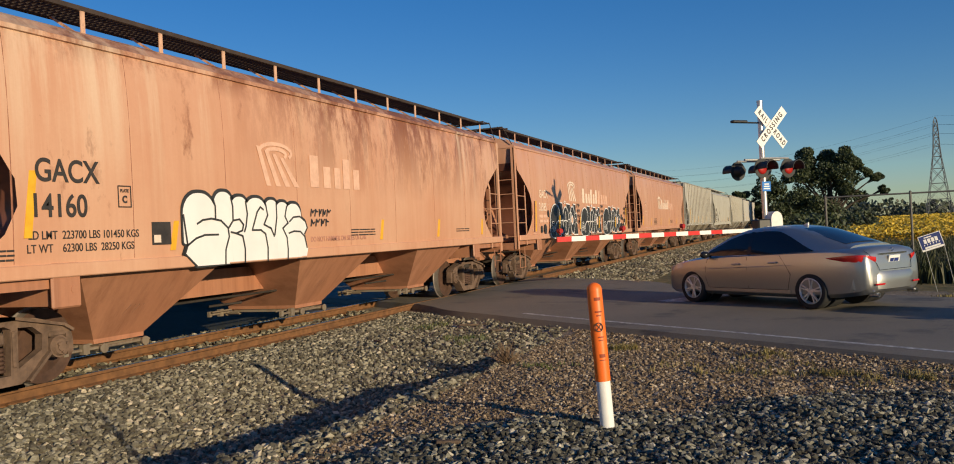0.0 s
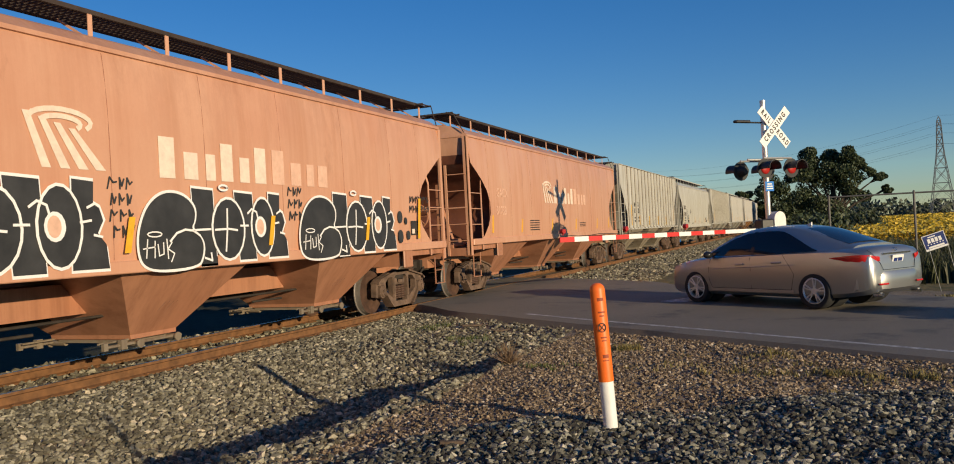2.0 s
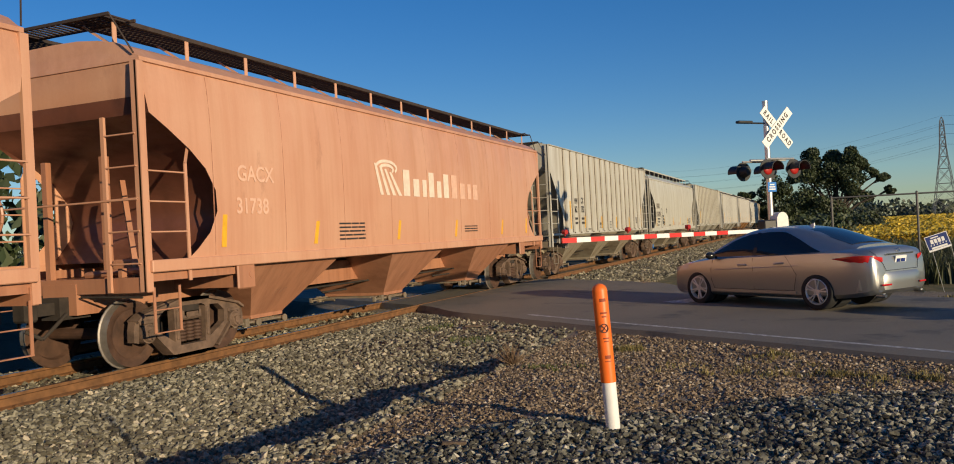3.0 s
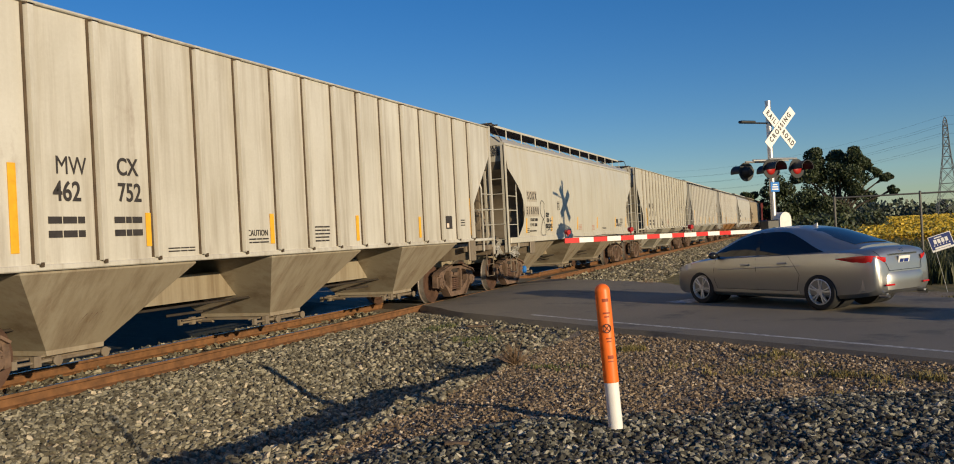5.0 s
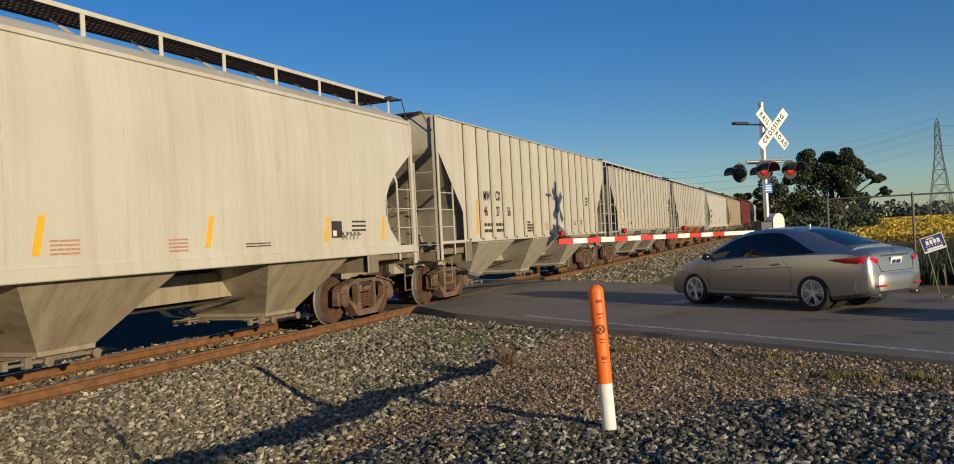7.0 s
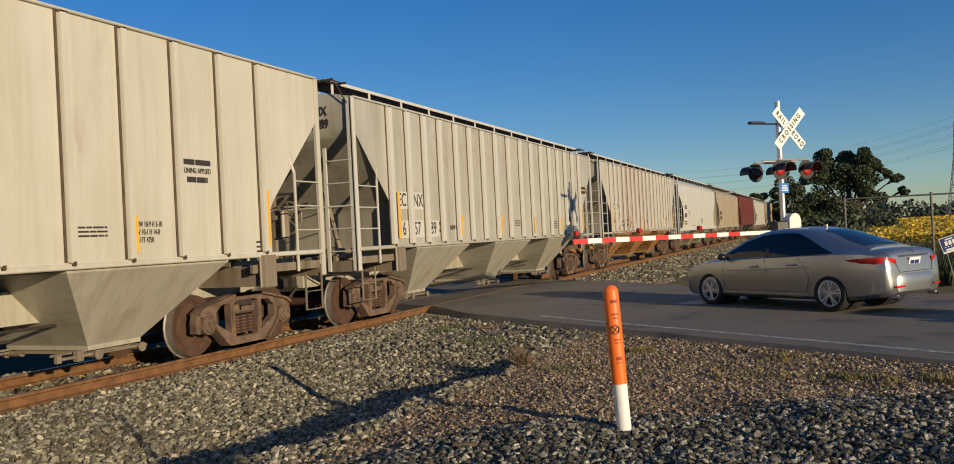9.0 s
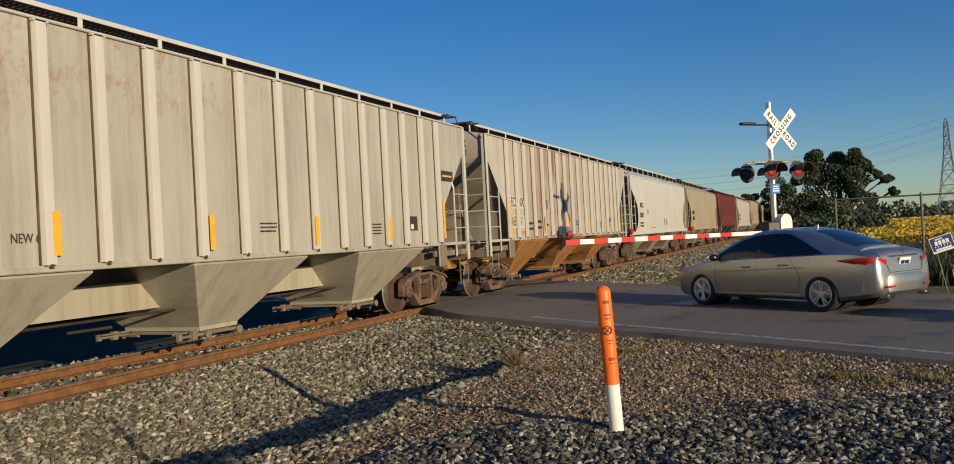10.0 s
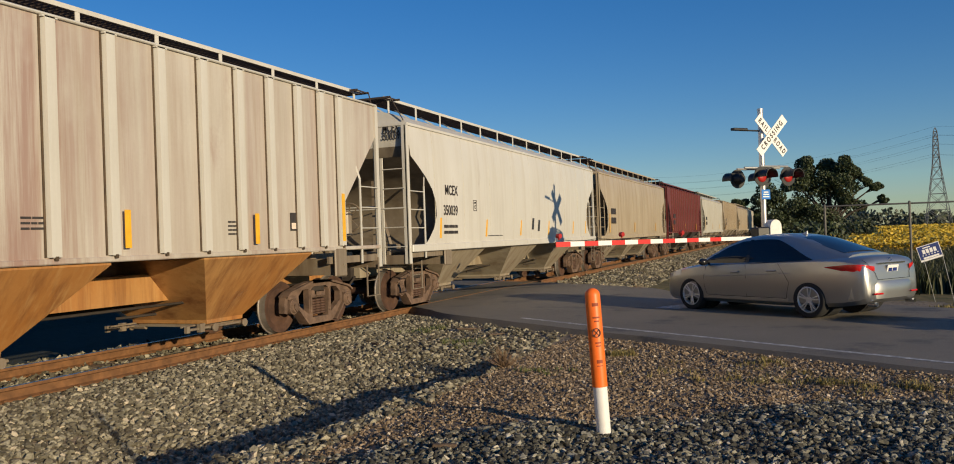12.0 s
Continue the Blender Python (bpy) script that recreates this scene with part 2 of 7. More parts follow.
def bar(bm, a, b, w, h, mat=0):
    """A flat bar from a to b, w wide and h high."""
    a, b = Vector(a), Vector(b)
    d = b - a
    q = d.to_track_quat("Y", "Z").to_matrix().to_4x4()
    return box(bm, (a + b) / 2, (w, d.length, h), q, mat)


def prism(bm, outline, lift, mat=0):
    """Extrude a closed outline of 3D points by the vector lift."""
    vs = [bm.verts.new(p) for p in outline]
    ws = [bm.verts.new(Vector(p) + Vector(lift)) for p in outline]
    fs = [bm.faces.new(vs), bm.faces.new(ws[::-1])]
    k = len(vs)
    for i in range(k):
        fs.append(bm.faces.new((vs[i], ws[i], ws[(i + 1) % k], vs[(i + 1) % k])))
    for f in fs:
        f.material_index = mat
    bmesh.ops.recalc_face_normals(bm, faces=fs)
    return bm


def loft(bm, rings, mat=0, caps=True, closed=True):
    """Skin through rings of equal length."""
    vr = [[bm.verts.new(p) for p in r] for r in rings]
    k = len(vr[0])
    fs = []
    for a, b in zip(vr, vr[1:]):
        for i in range(k if closed else k - 1):
            fs.append(bm.faces.new((a[i], a[(i + 1) % k], b[(i + 1) % k], b[i])))
    if caps:
        fs += [bm.faces.new(vr[0][::-1]), bm.faces.new(vr[-1])]
    for f in fs:
        f.material_index = mat
    bmesh.ops.recalc_face_normals(bm, faces=fs)
    return fs


def thing(name, label, category, group="", loc=(0, 0, 0)):
    ob = new(name)
    ob.location = loc
    return tagged(ob, label, category, group)


def text(name, body, size, parent, material, m, squeeze=1.0, align="CENTER", fat=0.0, extrude=0.002):
    cu = bpy.data.curves.new(name, "FONT")
    cu.body, cu.size, cu.align_x, cu.align_y = body, size, align, "CENTER"
    cu.extrude, cu.offset = extrude, fat
    cu.materials.append(M[material])
    ob = new(name, cu)
    ob.parent = parent
    ob.matrix_basis = m @ Matrix.Diagonal((squeeze, 1, 1, 1))
    return ob


# ---- ground, road and track ----
TRACK_X = -9.518
RN, RD = Vector((0.53, 0.848, 0)), Vector((-0.848, 0.53, 0))  # across and along the road
ROAD_NEAR, ROAD_FAR = 9.55, 16.55


def step(a, b, v):
    k = min(1.0, max(0.0, (v - a) / (b - a)))
    return k * k * (3 - 2 * k)


def crest(y):
    return -4.42 + 0.09 * (y - 5.6) + 0.10 * math.sin(y * 2.1) + 0.06 * math.sin(y * 5.3 + 1)


def gz(x, y):
    """Height of the ground; the rail tops are at 0."""
    across = 0.53 * x + 0.848 * y
    plateau = -0.20 + 0.05 * noise.noise((x * 0.7, y * 0.7, 0)) + 0.02 * noise.noise((x * 3, y * 3, 4))
    # the dark ballast heap in the foreground
    heap = 0.10 * step(8.6, 6.9, y + 0.45 * (abs(x + 1.2) * -0.6)) * step(-4.4, -2.6, x) * step(5.0, 0.5, x)
    plateau += heap * (0.7 + 0.6 * noise.noise((x * 1.1, y * 1.1, 9)))
    z = plateau
    if x < crest(y) + 0.2 and x > -20:
        fill = step(9.6, 12.4, y) * step(26, 19, y)
        deep = -0.54 + 0.04 * noise.noise((x, y, 3))
        ballast = -0.19
        low = deep + (ballast - deep) * step(-5.9, -8.0, x)
        low = low + (plateau - low) * fill * step(-8.3, -6.6, x)
        z = low + (plateau - low) * step(crest(y) - 0.36, crest(y) + 0.06, x)
        if x < -11.0:
            z = -0.19 - 0.35 * step(-11.3, -13.5, x)
    if across > 18.5 and x > -8.2:
        z = -0.24 - 0.2 * step(-7.9, -5.2, x) + 0.04 * noise.noise((x, y, 1))
    edge = min(across - ROAD_NEAR, ROAD_FAR - across)
    if edge > -1.0:
        z = z + (-0.15 - z) * step(-1.0, 0.1, edge)
    return z


def axis_points(lo, hi, near_lo, near_hi, fine):
    """Coordinates that are close together in the near stretch and spread out beyond it."""
    pts = list(np.arange(near_lo, near_hi, fine))
    s, v = fine, near_hi
    while v < hi:
        pts.append(v)
        s *= 1.22
        v += s
    pts.append(hi)
    s, v = fine, near_lo
    while v > lo:
        s *= 1.22
        v -= s
        pts.append(max(v, lo))
    return sorted(set(round(float(p), 3) for p in pts))


def make_ground():
    n = Nodes("gravelly_earth", 0.95)
    v = n.coord()
    c = n.mix(n.ramp(n.noise(v, 0.8, 6), 0.35, 0.65), (0.16, 0.115, 0.075), (0.26, 0.20, 0.135))
    c = n.mix(n.ramp(n.noise(v, 26, 5, 0.75), 0.42, 0.62), c, (0.34, 0.285, 0.21))
    c = n.mix(n.ramp(n.noise(v, 60, 4, 0.8), 0.55, 0.7), c, (0.06, 0.048, 0.036))
    far = n.ramp(n.math("ADD", n.math("MULTIPLY", n.axis(0), 0.53), n.math("MULTIPLY", n.axis(1), 0.848)), 17.5, 20.0)
    grass = n.mix(n.ramp(n.noise(v, 3, 6), 0.35, 0.65), (0.07, 0.075, 0.025), (0.20, 0.15, 0.06))
    stony = n.ramp(n.math("ADD", n.axis(0), n.noise(v, 1.0, 3)), -6.2, -5.2)
    c = n.mix(n.math("MULTIPLY", far, stony), c, grass)
    # earth beyond the track: dark growth, coloured darker for the train's shade
    c = n.mix(n.ramp(n.math("ADD", n.axis(0), n.noise(v, 1.2, 4)), -11.6, -12.6), c, n.mix(n.ramp(n.noise(v, 4, 5), 0.35, 0.65), (0.02, 0.024, 0.01), (0.045, 0.045, 0.02)))
    n.bump(n.noise(v, 30, 6, 0.8), 0.9, 0.03)
    M["earth"] = n.done(c)
    xs = axis_points(-1500, 1500, -14, 6, 0.16)
    ys = axis_points(-300, 2500, 3, 30, 0.16)
    verts = [(x, y, gz(x, y)) for y in ys for x in xs]
    k = len(xs)
    faces = [(j * k + i, j * k + i + 1, (j + 1) * k + i + 1, (j + 1) * k + i) for j in range(len(ys) - 1) for i in range(k - 1)]
    me = bpy.data.meshes.new("ground")
    me.from_pydata(verts, [], faces)
    me.materials.append(M["earth"])
    for p in me.polygons:
        p.use_smooth = True
    tagged(new("ground", me), "brown gravelly earth with dry grass beside the tracks", "ground", kind="structure")


def road_z(along, across):
    """Height of the road: a slight hump over the track."""
    x = RN.x * across + RD.x * along
    return -0.012 - 0.055 * step(1.6, 7.0, abs(x - TRACK_X)) - 0.05 * step(6.0, 14, x - TRACK_X)


def road_xyz(along, across, lift=0.0):
    return (RN.x * across + RD.x * along, RN.y * across + RD.y * along, road_z(along, across) + lift)


def make_road():
    n = Nodes("worn_asphalt", 0.85)
    v = n.coord()
    c = n.mix(n.ramp(n.noise(v, 0.5, 5), 0.3, 0.7), (0.138, 0.118, 0.086), (0.188, 0.161, 0.118))
    c = n.mix(n.ramp(n.noise(v, 110, 3, 0.8), 0.45, 0.7), c, (0.26, 0.23, 0.185))
    c = n.mix(n.ramp(n.noise(n.coord((0.25, 0.25, 1)), 2.6, 6, 0.7), 0.56, 0.66), c, (0.09, 0.083, 0.072))
    n.bump(n.noise(v, 140, 3, 0.8), 0.5, 0.008)
    M["asphalt"] = n.done(c, 0.8)
    bm = bmesh.new()
    al = axis_points(-120, 70, -14, 26, 0.5)
    rows = []
    for s in al:
        wob = 0.06 * noise.noise((s * 1.3, 0, 0)) + 0.05 * noise.noise((s * 4, 1, 0))
        near = ROAD_NEAR + wob + 0.5 * step(14.0, 16.5, s)
        far = ROAD_FAR + wob + 1.3 * step(13.5, 16.5, s) * step(30, 22, s)
        acr = [near - 0.10, near, near + 0.6, 11.5, 13.1, 14.7, far - 0.5, far, far + 0.10]
        rows.append([bm.verts.new((*road_xyz(s, a)[:2], road_z(s, a) - (0.13 if i in (0, 8) else 0.0))) for i, a in enumerate(acr)])
    for a, b in zip(rows, rows[1:]):
        for i in range(8):
            bm.faces.new((a[i], b[i], b[i + 1], a[i + 1]))
    bmesh.ops.recalc_face_normals(bm, faces=bm.faces)
    road = part("road", bm, "asphalt", smooth=30)
    tagged(road, "worn grey asphalt road crossing the railway", "road", kind="structure")
    line_mat = Nodes("worn_white_road_paint", 0.7)
    lv = line_mat.coord()
    M["road_paint"] = line_mat.done(line_mat.mix(line_mat.ramp(line_mat.noise(lv, 9, 6, 0.8), 0.42, 0.62), (0.22, 0.21, 0.20), (0.72, 0.70, 0.65)))
    bm = bmesh.new()
    for s in np.arange(-30, 12.4, 0.5):
        q = [road_xyz(s, 10.02, 0.004), road_xyz(s + 0.5, 10.02, 0.004), road_xyz(s + 0.5, 10.13, 0.004), road_xyz(s, 10.13, 0.004)]
        bm.faces.new([bm.verts.new(p) for p in q])
    part("edge_line", bm, "road_paint", road, "worn white edge line")
    bm = bmesh.new()
    q = [road_xyz(11.4, 13.3, 0.004), road_xyz(12.0, 13.3, 0.004), road_xyz(12.0, 16.2, 0.004), road_xyz(11.4, 16.2, 0.004)]
    bm.faces.new([bm.verts.new(p) for p in q])
    part("stop_line", bm, "road_paint", road, "white stop line")


def rail_profile():
    h = [(-0.036, 0), (0.036, 0), (0.037, -0.035), (0.010, -0.05), (0.009, -0.135), (0.07, -0.155), (0.07, -0.172), (-0.07, -0.172), (-0.07, -0.155), (-0.009, -0.135), (-0.010, -0.05), (-0.037, -0.035)]
    return h


def make_track():
    for side in (1, -1):
        bm = bmesh.new()
        x0 = TRACK_X + side * 0.7525
        loft(bm, [[(x0 + a, y, b) for a, b in rail_profile()] for y in (-160, -40, 10, 60, 200, 600)])
        bm.normal_update()
        for f in bm.faces:
            if f.normal.z > 0.9 and f.calc_center_median().z > -0.01:
                f.material_index = 1
        tagged(part("rail", bm, ["rail_side", "rail_top"]), "rusty steel rail with a polished top", "rail", "running rails", "structure")
    bm = bmesh.new()
    box(bm, (0, 0, 0), (2.6, 0.23, 0.18), bev=0.012)
    first = part("railway_tie", bm, "tie")
    rnd = random.Random(3)
    ys = [y for y in np.arange(-2, 90, 0.52) if not 17.3 < y < 27.5]
    for i, y in enumerate(ys):
        ob = first if i == 0 else new("railway_tie", first.data)
        ob.location = (TRACK_X + rnd.uniform(-0.05, 0.05), y, -0.262 + rnd.uniform(-0.012, 0.006))
        ob.rotation_euler = (0, 0, rnd.uniform(-0.02, 0.02))
        tagged(ob, "weathered dark timber tie bedded in ballast", "tie", "ties under the rails")
    bm = bmesh.new()
    for side in (1, -1):
        for y in np.arange(2, 17, 0.52):
            for k in (-1, 1):
                x = TRACK_X + side * 0.7525 + k * 0.085
                box(bm, (x, y + 0.05 * k, -0.15), (0.045, 0.035, 0.035))
    tagged(part("rail_spikes", bm, "rail_side"), "rusty spike heads beside the rails", "spikes", kind="stuff")


def scatter(name, count, region, sizes, material, label, seed, sink=0.25, flat=0.75, chunky=False):
    """Loose angular stones, all in one mesh. region(rng) gives x, y; chunky stones have cut corners."""
    rng = np.random.default_rng(seed)
    if chunky:
        base = np.array([(a, b, 0) for a in (-1, 1) for b in (-1, 1)] + [(a, 0, b) for a in (-1, 1) for b in (-1, 1)] + [(0, a, b) for a in (-1, 1) for b in (-1, 1)], float) * 0.55
        hull = bmesh.new()
        for p in base:
            hull.verts.new(p)
        bmesh.ops.convex_hull(hull, input=hull.verts)
        hull.verts.index_update()
        quads = np.array([[v.index for v in f.verts] for f in hull.faces if len(f.verts) == 3])
        hull.free()
    else:
        base = np.array([(x, y, z) for z in (-1, 1) for y in (-1, 1) for x in (-1, 1)], float) * 0.5
        quads = np.array([(0, 2, 3, 1), (4, 5, 7, 6), (0, 1, 5, 4), (2, 6, 7, 3), (0, 4, 6, 2), (1, 3, 7, 5)])
    pts = []
    while len(pts) < count:
        p = region(rng)
        if p is not None:
            pts.append((p[0], p[1], gz(*p)))
    k = len(base)
    s = sizes[0] + (sizes[1] - sizes[0]) * rng.random(count) ** 1.8
    form = np.stack([rng.uniform(0.75, 1.3, count), rng.uniform(0.6, 1.05, count), rng.uniform(0.5, 0.9, count) * flat], 1)
    v = base[None] * (form * s[:, None])[:, None, :]
    v = v * rng.uniform(0.68, 1.15, (count, k, 1)) + rng.uniform(-0.09, 0.09, (count, k, 3)) * s[:, None, None]
    a, b, c = rng.uniform(-0.7, 0.7, count), rng.uniform(-0.7, 0.7, count), rng.uniform(0, 6.3, count)
    y1, z1 = v[:, :, 1] * np.cos(a)[:, None] - v[:, :, 2] * np.sin(a)[:, None], v[:, :, 1] * np.sin(a)[:, None] + v[:, :, 2] * np.cos(a)[:, None]
    x2, z2 = v[:, :, 0] * np.cos(b)[:, None] + z1 * np.sin(b)[:, None], -v[:, :, 0] * np.sin(b)[:, None] + z1 * np.cos(b)[:, None]
    x3, y3 = x2 * np.cos(c)[:, None] - y1 * np.sin(c)[:, None], x2 * np.sin(c)[:, None] + y1 * np.cos(c)[:, None]
    at = np.array(pts)
    at[:, 2] += s * (0.5 - sink) * 0.6 + rng.random(count) * s * 0.25
    verts = np.stack([x3, y3, z2], 2) + at[:, None, :]
    faces = (quads[None] + (np.arange(count) * k)[:, None, None]).reshape(-1, quads.shape[1])
    me = bpy.data.meshes.new(name)
    me.from_pydata(verts.reshape(-1, 3).tolist(), [], faces.tolist())
    me.materials.append(M[material])
    return tagged(new(name, me), label, "stones", kind="stuff")


def stone_mat(name, cols, rough=0.85):
    n = Nodes(name, rough)
    cols = [tuple(x * 0.84 for x in col) for col in cols]
    r = n.island()
    c = n.mix(n.ramp(r, 0.0, 0.5), cols[0], cols[1])
    c = n.mix(n.ramp(r, 0.5, 0.9), c, cols[2])
    c = n.mix(n.ramp(r, 0.955, 0.965), c, cols[3])
    v = n.coord()
    c = n.mix(n.math("MULTIPLY", n.ramp(n.noise(v, 45, 4, 0.7), 0.4, 0.75), 0.4), c, (0.05, 0.045, 0.035))
    n.bump(n.noise(v, 70, 3), 0.4, 0.01)
    M[name] = n.done(c)


def dark_edge(x):
    """How far out the dark crushed stone reaches."""
    y = float(np.interp(x, (-4.5, -3.1, -2.8, -2.3, -1.7, -1.2, -0.6, 0.0, 0.7, 1.5), (5.0, 6.1, 6.8, 7.05, 7.15, 7.45, 8.35, 8.7, 9.1, 9.3)))
    return y + 0.12 * math.sin(x * 3.1) + 0.10 * math.sin(x * 7.7)


def make_stones():
    stone_mat("ballast_grey", [(0.075, 0.063, 0.04), (0.20, 0.18, 0.122), (0.44, 0.40, 0.285), (0.68, 0.58, 0.41)])
    stone_mat("ballast_dark", [(0.032, 0.03, 0.022), (0.10, 0.095, 0.07), (0.38, 0.36, 0.275), (0.62, 0.56, 0.44)])
    stone_mat("gravel_brown", [(0.075, 0.048, 0.026), (0.25, 0.178, 0.105), (0.48, 0.365, 0.24), (0.72, 0.61, 0.46)])

    def trackside(r):
        y = 3.5 + 15 * r.random() ** 1.15
        x = r.uniform(-8.66, -3.9)
        if x > crest(y) + 0.5 or 0.53 * x + 0.848 * y > ROAD_NEAR + 0.05:
            return None
        if r.random() < 0.75 * step(10.5, 13.5, y) * step(-7.6, -6.4, x):
            return None
        return x, y

    def between(r):
        return r.uniform(-11.6, -8.86), r.uniform(3.0, 17.0)

    def heap(r):
        x, y = r.uniform(-4.5, 4.5), 4.3 + 5.6 * r.random()
        if y > dark_edge(x) or x < crest(y) - 0.25 or 0.53 * x + 0.848 * y > ROAD_NEAR - 0.5:
            return None
        if r.random() < 0.7 * step(-3.2, -3.9, x):
            return None
        return x, y

    def gravel(r):
        x, y = r.uniform(-6.8, 4.5), 5.0 + 12 * r.random()
        a = 0.53 * x + 0.848 * y
        if y < dark_edge(x) - 0.3 or x < crest(y) - 0.1 or a > ROAD_NEAR - 0.02:
            return None
        return x, y

    def bank(r):
        x, y = r.uniform(-8.66, -5.4), 24 + 70 * r.random() ** 1.6
        if 0.53 * x + 0.848 * y < ROAD_FAR + 1.1:
            return None
        return x, y

    scatter("trackside_ballast", 44000, trackside, (0.02, 0.07), "ballast_grey", "grey angular ballast beside the track", 1, chunky=True)
    scatter("track_ballast", 4500, between, (0.035, 0.09), "ballast_grey", "grey ballast between the rails", 2)
    scatter("dark_ballast_heap", 32000, heap, (0.02, 0.056), "ballast_dark", "dark blue-grey crushed stone in a low heap", 3, chunky=True)
    scatter("brown_gravel", 36000, gravel, (0.009, 0.038), "gravel_brown", "brown gravel and dirt on the road shoulder", 4, sink=0.45)
    scatter("bank_ballast", 7000, bank, (0.05, 0.12), "ballast_grey", "grey ballast bank past the crossing", 5)


make_ground()
make_road()
make_track()
make_stones()


# ---- the freight train ----
SPEED = 10.882
CAR_LEN = 16.4
CACHE = {}


def shared(key, name, build, material, parent, label="", loc=None, smooth=0, second=None):
    """A part on a mesh that all alike cars share; the material belongs to the object."""
    if key not in CACHE:
        bm = bmesh.new()
        build(bm)
        if smooth:
            bm.normal_update()
            for fc in bm.faces:
                fc.smooth = True
            for e in bm.edges:
                if len(e.link_faces) != 2 or e.calc_face_angle(0) > radians(smooth):
                    e.smooth = False
        me = bpy.data.meshes.new(name)
        bm.to_mesh(me)
        bm.free()
        me.materials.append(None)
        if second:
            me.materials.append(None)
        CACHE[key] = me
    ob = new(name, CACHE[key])
    ob.parent = parent
    if second:
        ob.material_slots[1].link = "OBJECT"
        ob.material_slots[1].material = M[second]
    ob.material_slots[0].link = "OBJECT"
    ob.material_slots[0].material = M[material]
    if loc:
        ob.location = loc
    if label:
        ob["label"] = label
    return ob


# half width of the body by height, and how far its end stands back, by height
SMOOTH = [(1.44, 1.58, 0.75), (1.58, 1.588, 0.95), (1.8, 1.594, 1.2), (2.1, 1.6, 1.36), (2.4, 1.603, 1.34), (2.7, 1.602, 1.15), (2.95, 1.6, 0.85), (3.2, 1.597, 0.45), (3.38, 1.59, 0.14), (3.6, 1.578, 0.1), (3.85, 1.556, 0.08), (4.04, 1.53, 0.06),
          (4.045, 1.565, 0.04), (4.10, 1.565, 0.04), (4.13, 1.50, 0.06), (4.24, 1.36, 0.06), (4.33, 1.15, 0.06), (4.39, 0.85, 0.06), (4.43, 0.5, 0.06), (4.44, 0.05, 0.06)]


def ribbed_rings(top):
    return [(1.46, 1.55, 1.42), (2.15, 1.55, 1.42), (2.3, 1.55, 1.32), (3.55, 1.55, 0.16), (3.7, 1.55, 0.06), (top - 0.02, 1.55, 0.05), (top, 1.52, 0.05), (top + 0.09, 1.1, 0.05), (top + 0.14, 0.5, 0.05), (top + 0.15, 0.05, 0.05)]


def body_loft(bm, rings, deep):
    """Rings by height, with the two short ends bowed a little."""
    loops = []
    for z, w, e in rings:
        a, b = e, CAR_LEN - e
        k = 0.45 * max(0.0, 3.45 - z) / 2.0 if deep else 0.14 * (z < 3.45)
        loops.append([(w, a, z), (w, CAR_LEN * 0.33, z), (w, CAR_LEN * 0.66, z), (w, b, z), (w * 0.98, b - k, z), (-w * 0.98, b - k, z), (-w, b, z), (-w, a, z), (-w * 0.98, a + k, z), (w * 0.98, a + k, z)])
    loft(bm, loops)
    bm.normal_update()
    # ends and underside below 3.6 m take the second, shade-darkened paint
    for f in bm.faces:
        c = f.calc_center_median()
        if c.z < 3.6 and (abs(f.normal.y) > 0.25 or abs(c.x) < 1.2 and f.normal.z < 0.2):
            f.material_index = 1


def half_width(z, rings=SMOOTH):
    for (z0, w0, _), (z1, w1, _) in zip(rings, rings[1:]):
        if z0 <= z <= z1:
            return w0 + (w1 - w0) * (z - z0) / max(1e-6, z1 - z0)
    return rings[-1][1]


def weld_seam(bm, s):
    zs = [1.47, 1.8, 2.2, 2.6, 3.0, 3.4, 3.8, 4.02]
    if s:
        loft(bm, [[(s * (half_width(z) - 0.004), -0.013, z), (s * (half_width(z) + 0.004), 0, z), (s * (half_width(z) - 0.004), 0.013, z)] for z in zs])


def hopper_bay(bm, half_top, x_low=0.75):
    """An outlet hopper: an inverted pyramid with a flanged gate below."""
    def ring(x, y, z):
        return [(x, -y, z), (x, y, z), (-x, y, z), (-x, -y, z)]
    loft(bm, [ring(1.53, half_top, 1.46), ring(1.53, half_top, 1.38), ring(x_low, 0.44, 0.42), ring(x_low, 0.43, 0.36)])


def outlet_gate(bm):
    """Sliding gate under a hopper, with its capstans and rods."""
    box(bm, (0, 0, 0.33), (1.3, 0.8, 0.05))
    for s in (1, -1):
        for k in (1, -1):
            rod(bm, (s * 0.55, k * 0.36, 0.30), (s * 0.84, k * 0.36, 0.30), 0.045, 8)
            rod(bm, (s * 0.84, k * 0.36, 0.30), (s * 0.86, k * 0.36, 0.30), 0.065, 10)
        rod(bm, (s * 0.78, -0.95, 0.31), (s * 0.78, 0.5, 0.31), 0.022, 6)
        rod(bm, (s * 0.70, -0.95, 0.36), (s * 0.70, 0.3, 0.36), 0.016, 6)
        box(bm, (s * 0.79, -0.62, 0.32), (0.07, 0.10, 0.13))
        box(bm, (s * 0.79, -0.92, 0.32), (0.05, 0.07, 0.10))


def gate_bracket(bm, s):
    if s:
        for k in range(4):
            bar(bm, (s * 0.97, -0.16 + 0.08 * k, 0.74 + 0.015 * (k % 2)), (s * 1.07, -0.10 + 0.08 * k, 0.86), 0.05, 0.05)


